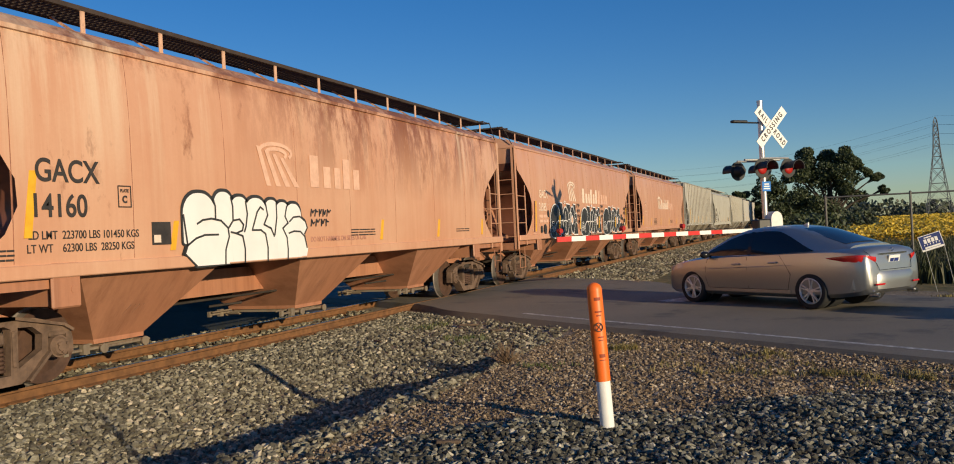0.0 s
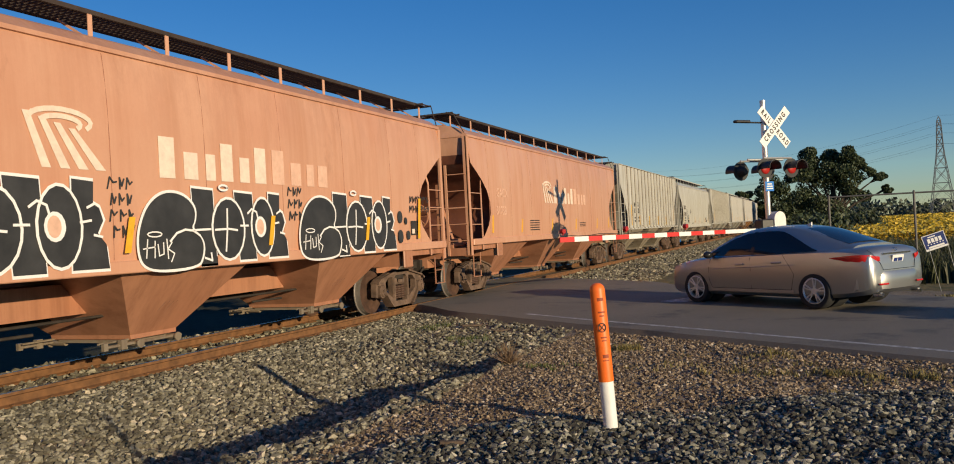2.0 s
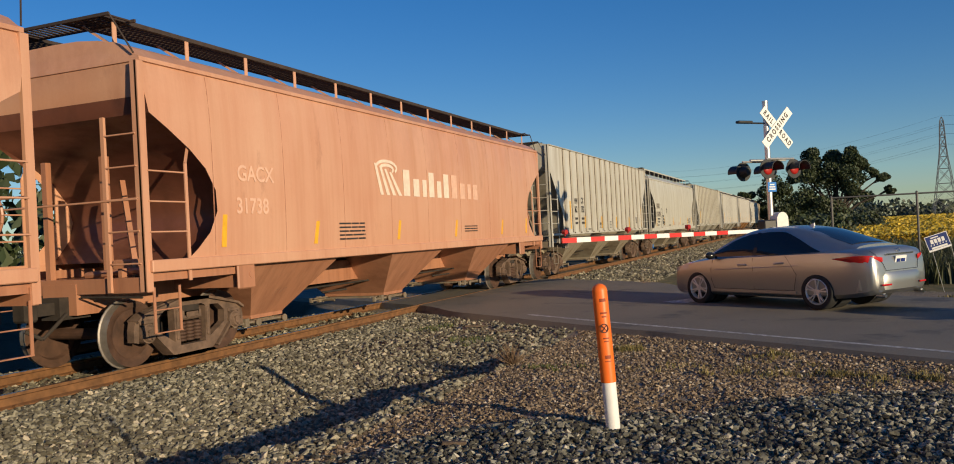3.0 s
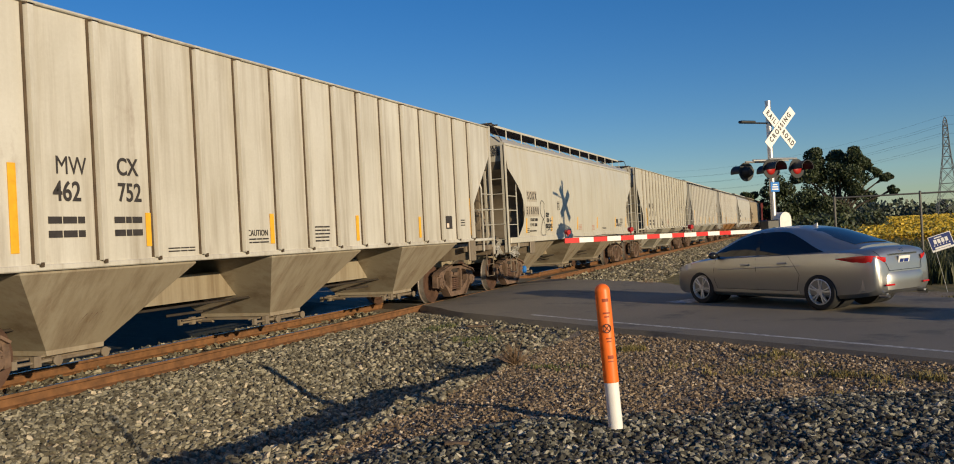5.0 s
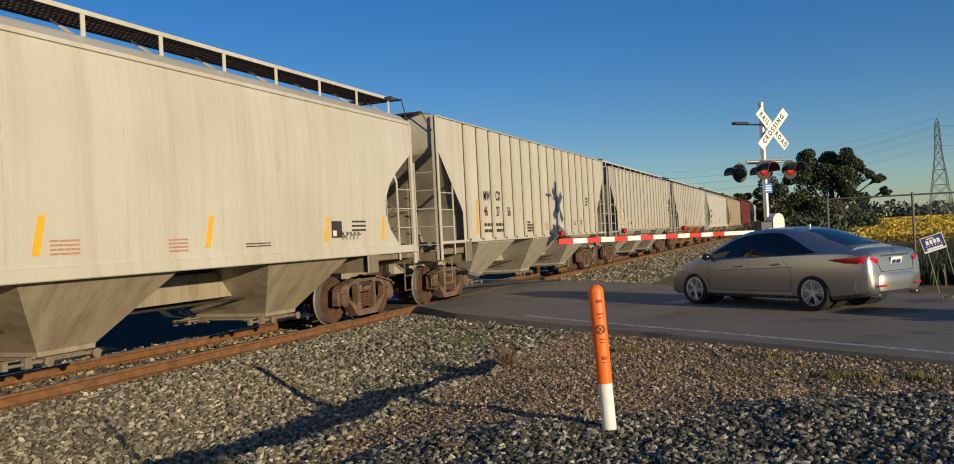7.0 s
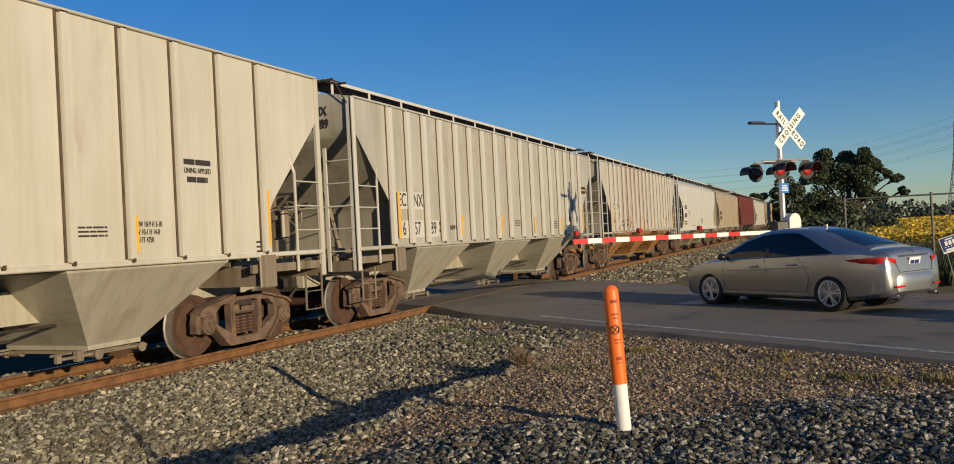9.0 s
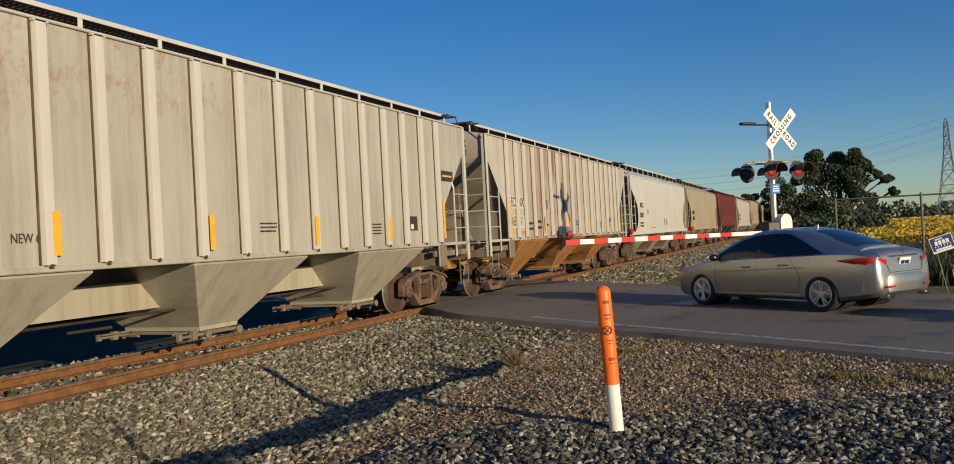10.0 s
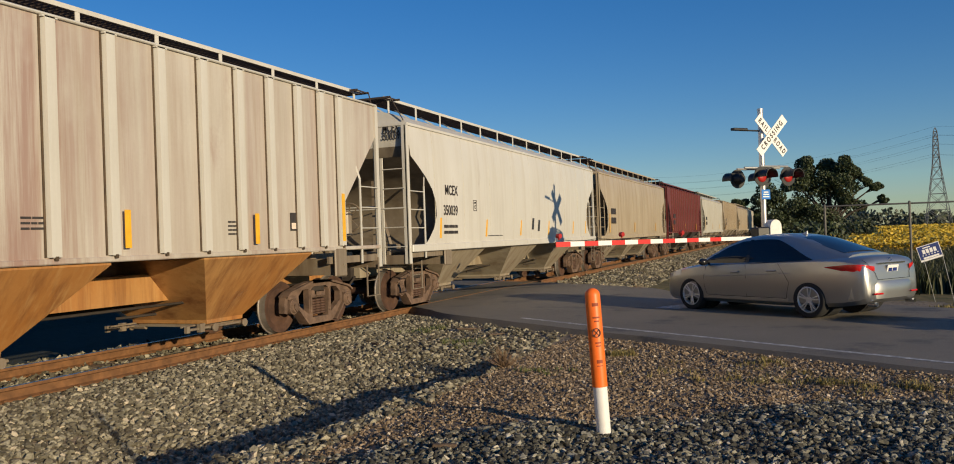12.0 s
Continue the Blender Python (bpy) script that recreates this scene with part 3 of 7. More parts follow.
def side_ladder(bm, s, n=5, low=1.42, top=3.0, y0=0.08, y1=0.78):
    if s:
        x = s * 1.57
        bar(bm, (x, y1, 1.15), (x, y1, top - 0.25), 0.02, 0.05)
        bar(bm, (x, y1, top - 0.25), (x - s * 0.03, y1 - 0.1 + 0.2, top), 0.02, 0.05)
        for i in range(n):
            z = low + 0.40 * i
            if z < top:
                rod(bm, (x, y0, z), (x, y1, z), 0.012, 6)


def corner_post(bm, top, s):
    if s:
        box(bm, (s * 1.545, 0.045, (1.05 + top) / 2), (0.05, 0.11, top - 1.05))
        box(bm, (s * 1.50, 0.0, (1.05 + top) / 2), (0.10, 0.02, top - 1.05))


def end_ladder(bm):
    for s in (1,):
        box(bm, (s * 0.95, -0.02, 2.2), (0.06, 0.04, 2.3))
        for i in range(5):
            rod(bm, (s * 0.95, -0.03, 1.42 + 0.42 * i), (s * 1.5, -0.03, 1.42 + 0.42 * i), 0.012, 6)
    rod(bm, (-1.5, -0.04, 2.25), (1.5, -0.04, 2.25), 0.014, 6)


def stirrup(bm, s):
    if s:
        x = s * 1.55
        for y in (0.12, 0.58):
            bar(bm, (x, y, 1.1), (x, y, 0.5), 0.014, 0.04)
        bar(bm, (x, 0.11, 0.5), (x, 0.59, 0.5), 0.05, 0.014)
        bar(bm, (x, 0.12, 0.8), (x, 0.58, 0.8), 0.03, 0.014)


def end_frame(bm):
    box(bm, (0, 0.06, 1.14), (3.1, 0.10, 0.2))
    box(bm, (0, 0.7, 1.21), (2.9, 1.35, 0.03))
    for s in (1, -1):
        box(bm, (s * 1.5, 0.95, 1.24), (0.05, 1.85, 0.13))
        box(bm, (s * 0.95, 0.9, 1.3), (0.06, 1.5, 0.12))


def jacking_pad(bm):
    for s in (1, -1):
        box(bm, (s * 1.575, 0, 1.20), (0.05, 0.40, 0.52), bev=0.02)
        rod(bm, (s * 1.59, 0.10, 1.15), (s * 1.606, 0.10, 1.15), 0.05, 12)
    box(bm, (0, 0.02, 1.12), (2.9, 0.3, 0.3))


def coupler(bm):
    box(bm, (0, 0.1, 0.86), (0.34, 0.5, 0.30))
    box(bm, (0, -0.3, 0.87), (0.16, 0.6, 0.16))
    box(bm, (0.04, -0.56, 0.87), (0.26, 0.2, 0.28), bev=0.03)
    rod(bm, (0.25, -0.1, 0.8), (0.2, -0.45, 0.5), 0.025, 8)
    rod(bm, (0.2, -0.45, 0.5), (0.1, -0.62, 0.62), 0.025, 8)
    rod(bm, (0.4, 0.0, 1.0), (1.45, 0.02, 0.98), 0.015, 6)


def brake_wheel(bm):
    """Spoked hand-brake wheel on the end sheet."""
    ring = [(-0.28 * math.cos(2 * math.pi * k / 20), 0.28 * math.sin(2 * math.pi * k / 20)) for k in range(20)]
    for (a, b), (c, d) in zip(ring, ring[1:] + ring[:1]):
        rod(bm, (a, -0.10, b), (c, -0.10, d), 0.02, 6)
    for k in range(4):
        q = math.pi * k / 4
        bar(bm, (0.27 * math.cos(q), -0.095, 0.27 * math.sin(q)), (-0.27 * math.cos(q), -0.095, -0.27 * math.sin(q)), 0.03, 0.012)
    rod(bm, (0, -0.12, 0), (0, 0.3, 0), 0.045, 10)
    box(bm, (0, 0.12, -0.12), (0.26, 0.18, 0.5), bev=0.03)


def end_post(bm):
    """Upright and slanted braces between the end platform and the slope sheet."""
    for x in (0.55, -0.55):
        bar(bm, (x, 0.35, 1.22), (x, 0.35, 2.9), 0.09, 0.09)
    bar(bm, (0.9, 0.5, 1.22), (0.3, 0.9, 2.6), 0.07, 0.07)
    rod(bm, (0.2, 0.3, 1.28), (1.3, 0.3, 1.34), 0.05, 8)
    box(bm, (0.85, 0.45, 1.36), (0.4, 0.3, 0.24), bev=0.03)


def brake_rig(bm):
    rod(bm, (0.55, 2, 0.72), (0.55, 14.4, 0.72), 0.02, 6)
    rod(bm, (-0.5, 2, 0.66), (-0.5, 14.4, 0.66), 0.03, 6)
    rod(bm, (-0.62, 5.4, 0.95), (-0.62, 6.2, 0.95), 0.14, 10)
    for y in (5.6, 10.6):
        rod(bm, (0.5, y, 0.6), (0.75, y + 0.5, 0.62), 0.02, 6)


def running_board(bm, z, half):
    """Roof walk on one side: long edge bars and many cross bars."""
    y0, y1 = -0.12, CAR_LEN + 0.12
    for x in (half - 0.3, half + 0.3):
        bar(bm, (x, y0, z), (x, y1, z), 0.012, 0.05)
    for i in range(int((y1 - y0) / 0.085)):
        y = y0 + 0.085 * i
        bar(bm, (half - 0.3, y, z), (half + 0.3, y + 0.03, z), 0.018, 0.03)
    for k in range(5):
        bar(bm, (half - 0.24 + 0.12 * k, y0, z), (half - 0.24 + 0.12 * k, y1, z), 0.008, 0.03)


def board_bracket(bm, z0, z1, x):
    box(bm, (x, 0, (z0 + z1) / 2), (0.012, 0.07, z1 - z0))
    bar(bm, (x, 0, z0 + 0.02), (x - 0.55, 0, z1 - 0.03), 0.03, 0.03)


def end_walk(bm, z):
    for y in (-0.16, 0.28):
        bar(bm, (-1.3, y, z), (1.3, y, z), 0.03, 0.04)
    for i in range(26):
        bar(bm, (-1.27 + 0.1 * i, -0.16, z), (-1.27 + 0.1 * i, 0.28, z), 0.03, 0.02)
    for s in (1, -1):
        rod(bm, (s * 1.3, -0.16, z), (s * 1.5, 0.02, z - 0.5), 0.012, 6)


def hatch(bm):
    box(bm, (0, 0, 4.5), (0.62, 15.2, 0.10), bev=0.03)
    for i in range(9):
        box(bm, (0, -6.8 + 1.7 * i, 4.56), (0.7, 0.06, 0.05))


def side_rib(bm, z0, z1, s, wide):
    """An outside post; on the narrow kind the grime sits along both edges."""
    w = 0.085 if wide else 0.05
    prism(bm, [(s * 1.545, -w, z0), (s * 1.625, -w * 0.8, z0), (s * 1.625, w * 0.8, z0), (s * 1.545, w, z0)], (0, 0, z1 - z0))
    for k in (-1, 1):
        e = 0.012 if wide else 0.016
        box(bm, (s * 1.556, k * (w + e), (z0 + z1) / 2), (0.02, e * 2, z1 - z0), mat=1)
    box(bm, (s * 1.60, 0, z0 + 0.02), (0.03, 0.05, 0.06))
    box(bm, (s * 1.612, 0, z0 - 0.015), (0.03, 0.045, 0.05), mat=1)
    box(bm, (s * 1.60, 0, z1 - 0.01), (0.05, 2.4 * w, 0.018), mat=0 if wide else 1)


def side_sill(bm, z, h, x, s):
    if s:
        box(bm, (s * x, CAR_LEN / 2, z), (0.07, CAR_LEN - 0.1, h), bev=0.012)


# -- the four-wheel trucks --
def wheelset(bm):
    """Two flanged wheels on an axle, about the axle's centre; tread faces take the second material."""
    prof = [(0.0, 0.10), (0.09, 0.09), (0.13, 0.035), (0.33, 0.02), (0.38, 0.045), (0.452, 0.05), (0.457, -0.05), (0.462, -0.065), (0.482, -0.075), (0.482, -0.09), (0.37, -0.09), (0.34, -0.03), (0.12, -0.04), (0.0, -0.05)]
    seg = 28
    for s in (1, -1):
        rings = [[(s * (0.76 + dx), r * math.cos(2 * math.pi * i / seg), r * math.sin(2 * math.pi * i / seg)) for i in range(seg)] for r, dx in prof[1:-1]]
        for f in loft(bm, rings):
            r = max(math.hypot(v.co.y, v.co.z) for v in f.verts)
            q = min(math.hypot(v.co.y, v.co.z) for v in f.verts)
            if q > 0.445:
                f.material_index = 1
        for i in range(3):
            a = 2.1 * i
            rod(bm, (s * 0.86, 0.05 * math.cos(a), 0.05 * math.sin(a)), (s * 0.875, 0.05 * math.cos(a), 0.05 * math.sin(a)), 0.014, 6)
    rod(bm, (-1.08, 0, 0), (1.08, 0, 0), 0.078, 12)


def side_frame(bm):
    """Cast side frame with two triangular windows and the spring opening, centred on the bolster."""
    right = [(0.30, 0.87), (0.60, 0.83), (0.96, 0.73), (1.09, 0.65), (1.12, 0.52), (1.12, 0.36), (1.04, 0.34), (1.02, 0.60), (0.77, 0.60), (0.76, 0.42), (0.68, 0.36), (0.46, 0.13), (0.38, 0.09)]
    outer = right + [(-y, z) for y, z in right[::-1]]
    gap = [(0.36, 0.27), (0.37, 0.74), (0.56, 0.73), (0.69, 0.63), (0.68, 0.45)]
    holes = [[(-0.26, 0.21), (0.26, 0.21), (0.28, 0.73), (0.20, 0.77), (-0.20, 0.77), (-0.28, 0.73)], gap, [(-y, z) for y, z in gap]]
    edges = []
    for loop in [outer] + holes:
        vs = [bm.verts.new((-0.06, y, z)) for y, z in loop]
        edges += [bm.edges.new((a, b)) for a, b in zip(vs, vs[1:] + vs[:1])]
    bmesh.ops.triangle_fill(bm, use_beauty=True, edges=edges)
    out = bmesh.ops.extrude_face_region(bm, geom=list(bm.faces))
    bmesh.ops.translate(bm, vec=(0.12, 0, 0), verts=[g for g in out["geom"] if isinstance(g, bmesh.types.BMVert)])
    bmesh.ops.recalc_face_normals(bm, faces=bm.faces)
    # raised flanges along the top and the lower chord
    for a, b in ((right[0], (-right[0][0], right[0][1])), (right[0], right[2]), (right[2], right[3]), (right[11], right[9]), (right[12], (-right[12][0], right[12][1]))):
        for k in (1, -1):
            bar(bm, (0.02, k * a[0], a[1] - 0.015), (0.02, k * b[0], b[1] - 0.015), 0.20, 0.035)
    for k in (1, -1):
        rod(bm, (-0.09, k * 0.89, 0.457), (0.10, k * 0.89, 0.457), 0.135, 16)
        rod(bm, (0.10, k * 0.89, 0.457), (0.14, k * 0.89, 0.457), 0.115, 16, 0, 0.095)
        rod(bm, (0.14, k * 0.89, 0.457), (0.155, k * 0.89, 0.457), 0.06, 12)
        for j in range(3):
            a = 2.1 * j + 0.5
            rod(bm, (0.13, k * 0.89 + 0.065 * math.cos(a), 0.457 + 0.065 * math.sin(a)), (0.17, k * 0.89 + 0.065 * math.cos(a), 0.457 + 0.065 * math.sin(a)), 0.018, 6)
        box(bm, (0, k * 0.89, 0.61), (0.17, 0.24, 0.07), bev=0.02)
        box(bm, (0.05, k * 0.31, 0.5), (0.07, 0.05, 0.42), bev=0.012)


def spring_coil(bm):
    """One coil spring as a ridged column."""
    prof = []
    for i in range(6):
        z = 0.25 + 0.048 * i
        prof += [(0.052, z), (0.076, z + 0.008), (0.078, z + 0.024), (0.076, z + 0.036), (0.052, z + 0.044)]
    loft(bm, [[(r * math.cos(2 * math.pi * j / 12), r * math.sin(2 * math.pi * j / 12), z) for j in range(12)] for r, z in prof])


def bolster_end(bm):
    box(bm, (-0.06, 0, 0.63), (0.22, 0.44, 0.15), bev=0.025)
    box(bm, (0.06, 0, 0.63), (0.03, 0.24, 0.08), bev=0.01)


def bolster(bm):
    box(bm, (0, 0, 0.70), (2.1, 0.36, 0.22), bev=0.03)
    rod(bm, (0, 0, 0.78), (0, 0, 0.98), 0.2, 14)
    for s in (1, -1):
        box(bm, (0, s * 0.34, 0.48), (1.5, 0.12, 0.14))
        for k in (1, -1):
            box(bm, (k * 0.74, s * 0.40, 0.46), (0.16, 0.06, 0.34))


WHEELSETS = []


def make_truck(car, y):
    # near-black bolster: its colour stands for shade behind the side-frame windows
    tr = shared("bolster", "truck", bolster, "under", car, "rusty cast-steel truck", (0, y, 0))
    for s in (1, -1):
        f = shared("side_frame", "side_frame", side_frame, "truck", tr, loc=(s * 1.0, 0, 0), smooth=0)
        f.rotation_euler = (0, 0, 0 if s > 0 else math.pi)
        shared("bolster_end", "bolster_end", bolster_end, "truck", tr, loc=(s * 1.0, 0, 0)).rotation_euler = (0, 0, 0 if s > 0 else math.pi)
        for k in (-0.16, 0.0, 0.16):
            shared("spring_coil", "spring", spring_coil, "wheel", tr, "coiled steel spring", loc=(s * 0.98, k, 0), smooth=40)
    for s in (-1, 1):
        if "wheelset" not in CACHE:
            bm = bmesh.new()
            wheelset(bm)
            bm.normal_update()
            for fc in bm.faces:
                fc.smooth = True
            for e in bm.edges:
                if len(e.link_faces) != 2 or e.calc_face_angle(0) > radians(28):
                    e.smooth = False
            me = bpy.data.meshes.new("wheelset")
            bm.to_mesh(me)
            bm.free()
            me.materials.append(M["wheel"])
            me.materials.append(M["tread"])
            CACHE["wheelset"] = me
        w = new("wheelset", CACHE["wheelset"])
        w.parent = tr
        w.location = (0, s * 0.89, 0.457)
        w["label"] = "rusty wheelset with a bright tread"
        WHEELSETS.append((w, s))


SIDE = Matrix(((0, 0, 1, 0), (1, 0, 0, 0), (0, 1, 0, 0), (0, 0, 0, 1)))


def on_side(y, z, x):
    return Matrix.Translation((x, y, z)) @ SIDE


def letters(car, body, y, z, size, material="stencil", squeeze=0.8, align="LEFT", x=None, fat=0.006):
    text("lettering", body, size, car, material, on_side(y, z, (half_width(z) + 0.007) if x is None else x), squeeze, align, fat)


def bars(car, y, z, w, rows, gap, material="stencil", x=None, h=None, words=3, seed=0):
    """Small print that cannot be read: short bars in rows, one mesh."""
    rnd = random.Random(seed + int(y * 10))
    bm = bmesh.new()
    h = h or gap * 0.42
    xx = (half_width(z) + 0.007) if x is None else x
    for r in range(rows):
        a = y
        while a < y + w - 0.02:
            k = min(rnd.uniform(0.5, 1.4) * w / words, y + w - a)
            box(bm, (xx, a + k / 2, z - r * gap), (0.004, k, h))
            a += k + 0.035 * w
    tagged(part("small_print", bm, material, car, "rows of unreadable small print"), kind="stuff")


def patch(car, name, y, z, w, h, material, x=None, label="", lean=0.0):
    bm = bmesh.new()
    xx = (half_width(z) + 0.005) if x is None else x
    prism(bm, [(xx, y, z), (xx, y + w, z), (xx, y + w + lean, z + h), (xx, y + lean, z + h)], (0.006, 0, 0))
    return part(name, bm, material, car, label)


BAYS_SM = (3.5, 8.05, 12.55)


def make_car(kind, paint, hopper_paint, label, u, top=4.4, trim=None, ribs=()):
    car = thing("hopper_car", label, "railcar", "cars of the freight train", (TRACK_X, u, 0))
    sm = kind == "smooth"
    trim = trim or paint
    key = kind + str(top)
    rings = SMOOTH if sm else ribbed_rings(top)
    # the second paint carries the shade of the end recesses in its colour
    shared(key + "body", "body", lambda bm: body_loft(bm, rings, sm), paint, car, smooth=35, second="salmon_shade_grime" if paint.startswith("salmon") else "end_shade_grime" if sm else "end_pale")
    if sm:
        for y in (1.3, 3.0, 4.8, 6.6, 8.3, 10.1, 12.0, 13.8, 15.1):
            for s in (1, -1):
                shared("seam%d" % s, "weld_seam", lambda bm: weld_seam(bm, s), "seam_salmon" if paint.startswith("salmon") else "seam_pale", car, loc=(0, y, 0))
        for s in (1, -1):
            shared("sill_s%d" % s, "side_sill", lambda bm: side_sill(bm, 1.375, 0.16, 1.59, s), paint, car)
        roof_z, board_z = 4.36, 4.64
    else:
        for s in (1, -1):
            for y in ribs:
                shared(key + "rib%d" % s, "side_rib", lambda bm: side_rib(bm, 1.50, top - 0.04, s, top < 4.35), trim, car, loc=(0, y, 0), second="rib_grime")
            shared(key + "sill%d" % s, "side_sill", lambda bm: side_sill(bm, 1.45, 0.07, 1.56, s), paint, car)
            shared(key + "chord%d" % s, "top_chord", lambda bm: side_sill(bm, top - 0.015, 0.035, 1.562, s), trim, car)
        roof_z, board_z = top + 0.03, top + (0.30 if top < 4.35 else 0.07)
    for y in (BAYS_SM if sm else (3.77, 8.2, 12.6)):
        b = shared("bay" + kind, "hopper", lambda bm: hopper_bay(bm, 1.32 if sm else 1.36), hopper_paint, car, loc=(0, y, 0))
        shared("gate", "outlet_gate", outlet_gate, "frame_grime", b)
        for s in (1, -1):
            shared("bracket%d" % s, "gate_bracket", lambda bm: gate_bracket(bm, s), "truck", b)
    shared("centre_sill", "centre_sill", lambda bm: box(bm, (0, CAR_LEN / 2, 0.97), (0.62, CAR_LEN, 0.42)), hopper_paint, car)
    shared("brake_rig", "brake_rig", brake_rig, "under", car)
    ptop = top - 0.02 if not sm else 4.04
    for flip in (0, 1):
        def turned(ob):
            if flip:
                ob.rotation_euler = (0, 0, math.pi)
                ob.location = (0, CAR_LEN, 0)
            return ob
        for s in (1, -1):
            turned(shared(key + "post%d" % s, "corner_post", lambda bm: corner_post(bm, ptop, s), trim, car))
            turned(shared("side_ladder%d" % s, "side_ladder", lambda bm: side_ladder(bm, s), trim, car))
            turned(shared("stirrup%d" % s, "step", lambda bm: stirrup(bm, s), "salmon_dusty" if paint.startswith("salmon") else "frame_grime", car))
        turned(shared("end_ladder", "end_ladder", end_ladder, trim, car))
        turned(shared("end_post", "end_brace", end_post, "salmon_dusty" if paint.startswith("salmon") else "frame_grime", car))
        if flip:
            wheel = shared("brake_wheel", "brake_wheel", brake_wheel, "salmon_dusty" if paint.startswith("salmon") else "frame_grime", car, "spoked hand-brake wheel")
            wheel.rotation_euler, wheel.location = (0, 0, math.pi), (0.95, CAR_LEN - 0.25, 2.05)
        turned(shared("end_frame", "end_frame", end_frame, "salmon_dusty" if paint.startswith("salmon") else "frame_grime", car))
        turned(shared("coupler", "coupler", coupler, "under", car))
        turned(shared(key + "end_walk", "end_walk", lambda bm: end_walk(bm, board_z), "grating", car))
        pad = shared("pad", "jacking_pad", jacking_pad, "salmon_dusty" if paint.startswith("salmon") else "frame_grime", car, loc=(0, (1.95 if sm else 1.58) if not flip else CAR_LEN - (1.95 if sm else 1.58), 0))
        make_truck(car, (1.35 if sm else 1.5) if not flip else CAR_LEN - (1.35 if sm else 1.5))
    half = 0.80
    for s in (1, -1):
        shared(key + "board" + str(s), "running_board", lambda bm: running_board(bm, board_z, s * half), "grating", car)
    for s in (1, -1):
        shared(key + "edge" + str(s), "board_edge", lambda bm: bar(bm, (s * 1.115, -0.12, board_z + 0.01), (s * 1.115, CAR_LEN + 0.12, board_z + 0.01), 0.014, 0.06), trim if not sm else "grating" if paint.startswith("salmon") else paint, car)
    if board_z > roof_z + 0.1:
        for i in range(13):
            shared(key + "bracket", "board_bracket", lambda bm: board_bracket(bm, roof_z - 0.1, board_z + 0.02, half + 0.31), trim, car, loc=(0, 0.1 + i * (CAR_LEN - 0.2) / 12, 0))
    shared("hatch", "roof_hatch", hatch, trim, car, loc=(0, CAR_LEN / 2, (0 if sm else top - 4.36)))
    return car


CAR_U = [5.0, 22.78, 40.76, 58.28, 75.75, 93.44, 110.93, 128.72, 146.38, 163.79, 181.4]
CARS = []
KINDS = [
    ("smooth", "salmon_rusty", "salmon_dusty", 4.4, None, "faded salmon covered hopper car with rust streaks and white graffiti"),
    ("smooth", "salmon", "salmon_dusty", 4.4, None, "salmon covered hopper car with large black graffiti letters"),
    ("smooth", "salmon", "salmon_dusty", 4.4, None, "salmon covered hopper car with faded white lettering"),
    ("ribbed", "grey_white", "dusty_tan", 4.42, None, "ribbed off-white covered hopper car with black numbers"),
    ("smooth", "cream", "dusty_tan", 4.4, None, "smooth cream covered hopper car with black stencilled marks"),
    ("ribbed", "cream", "dusty_pale", 4.42, None, "ribbed cream covered hopper car with black stencilled marks"),
    ("ribbed", "grey_stain", "dusty_pale", 4.28, "rib_white", "ribbed grey-white covered hopper car with rust patches"),
    ("ribbed", "rust_white", "rust_orange", 4.28, "rib_white", "ribbed white covered hopper car with red streaks and rusty hoppers"),
    ("smooth", "chalk_white", "dusty_tan", 4.4, None, "smooth off-white covered hopper car"),
    ("smooth", "tan", "dusty_tan", 4.4, None, "smooth pale tan covered hopper car"),
    ("ribbed", "maroon", "under", 4.28, None, "ribbed dark maroon covered hopper car"),
]
REST = ["cream", "tan", "tan", "cream", "grey_white", "tan", "salmon", "cream", "grey_white", "tan", "cream", "grey_stain", "tan", "cream"]
for i, paint in enumerate(REST):
    CAR_U.append(CAR_U[-1] + 17.55)
    KINDS.append(("smooth" if i % 3 != 1 else "ribbed", paint, "dusty_tan", 4.4 if i % 3 != 1 else 4.42, None, "weathered covered hopper car in the distant part of the train"))
# where the ribs stand on the cars that pass near
RIBS = {3: [1.75 + 0.879 * k for k in range(16)], 5: [1.68 + 0.873 * k for k in range(16)],
        6: [1.36, 2.12, 2.87, 3.64, 4.50, 5.30, 6.12, 6.99, 7.91, 8.87, 9.78, 10.67, 11.50, 12.33, 13.12, 13.97, 14.75],
        7: [1.48, 2.21, 2.93, 3.74, 4.62, 5.45, 6.24, 7.06, 7.88, 8.70, 9.57, 10.43, 11.25, 12.05, 12.82, 13.60, 14.30, 14.91]}
EVEN_RIBS = [1.62 + 0.877 * k for k in range(16)]
for i, (u, (kind, paint, hp, top, trim, label)) in enumerate(zip(CAR_U, KINDS)):
    CARS.append(make_car(kind, paint, hp, label, u, top, trim, RIBS.get(i, EVEN_RIBS)))


# ---- lettering, reflectors and graffiti on the cars ----
RIB_X = 1.557


def stripes(car, places, x=None, lean=0.10):
    for y, z0, z1 in places:
        patch(car, "reflector_stripe", y, z0, 0.10, z1 - z0, "yellow", x, "yellow reflective stripe", lean)


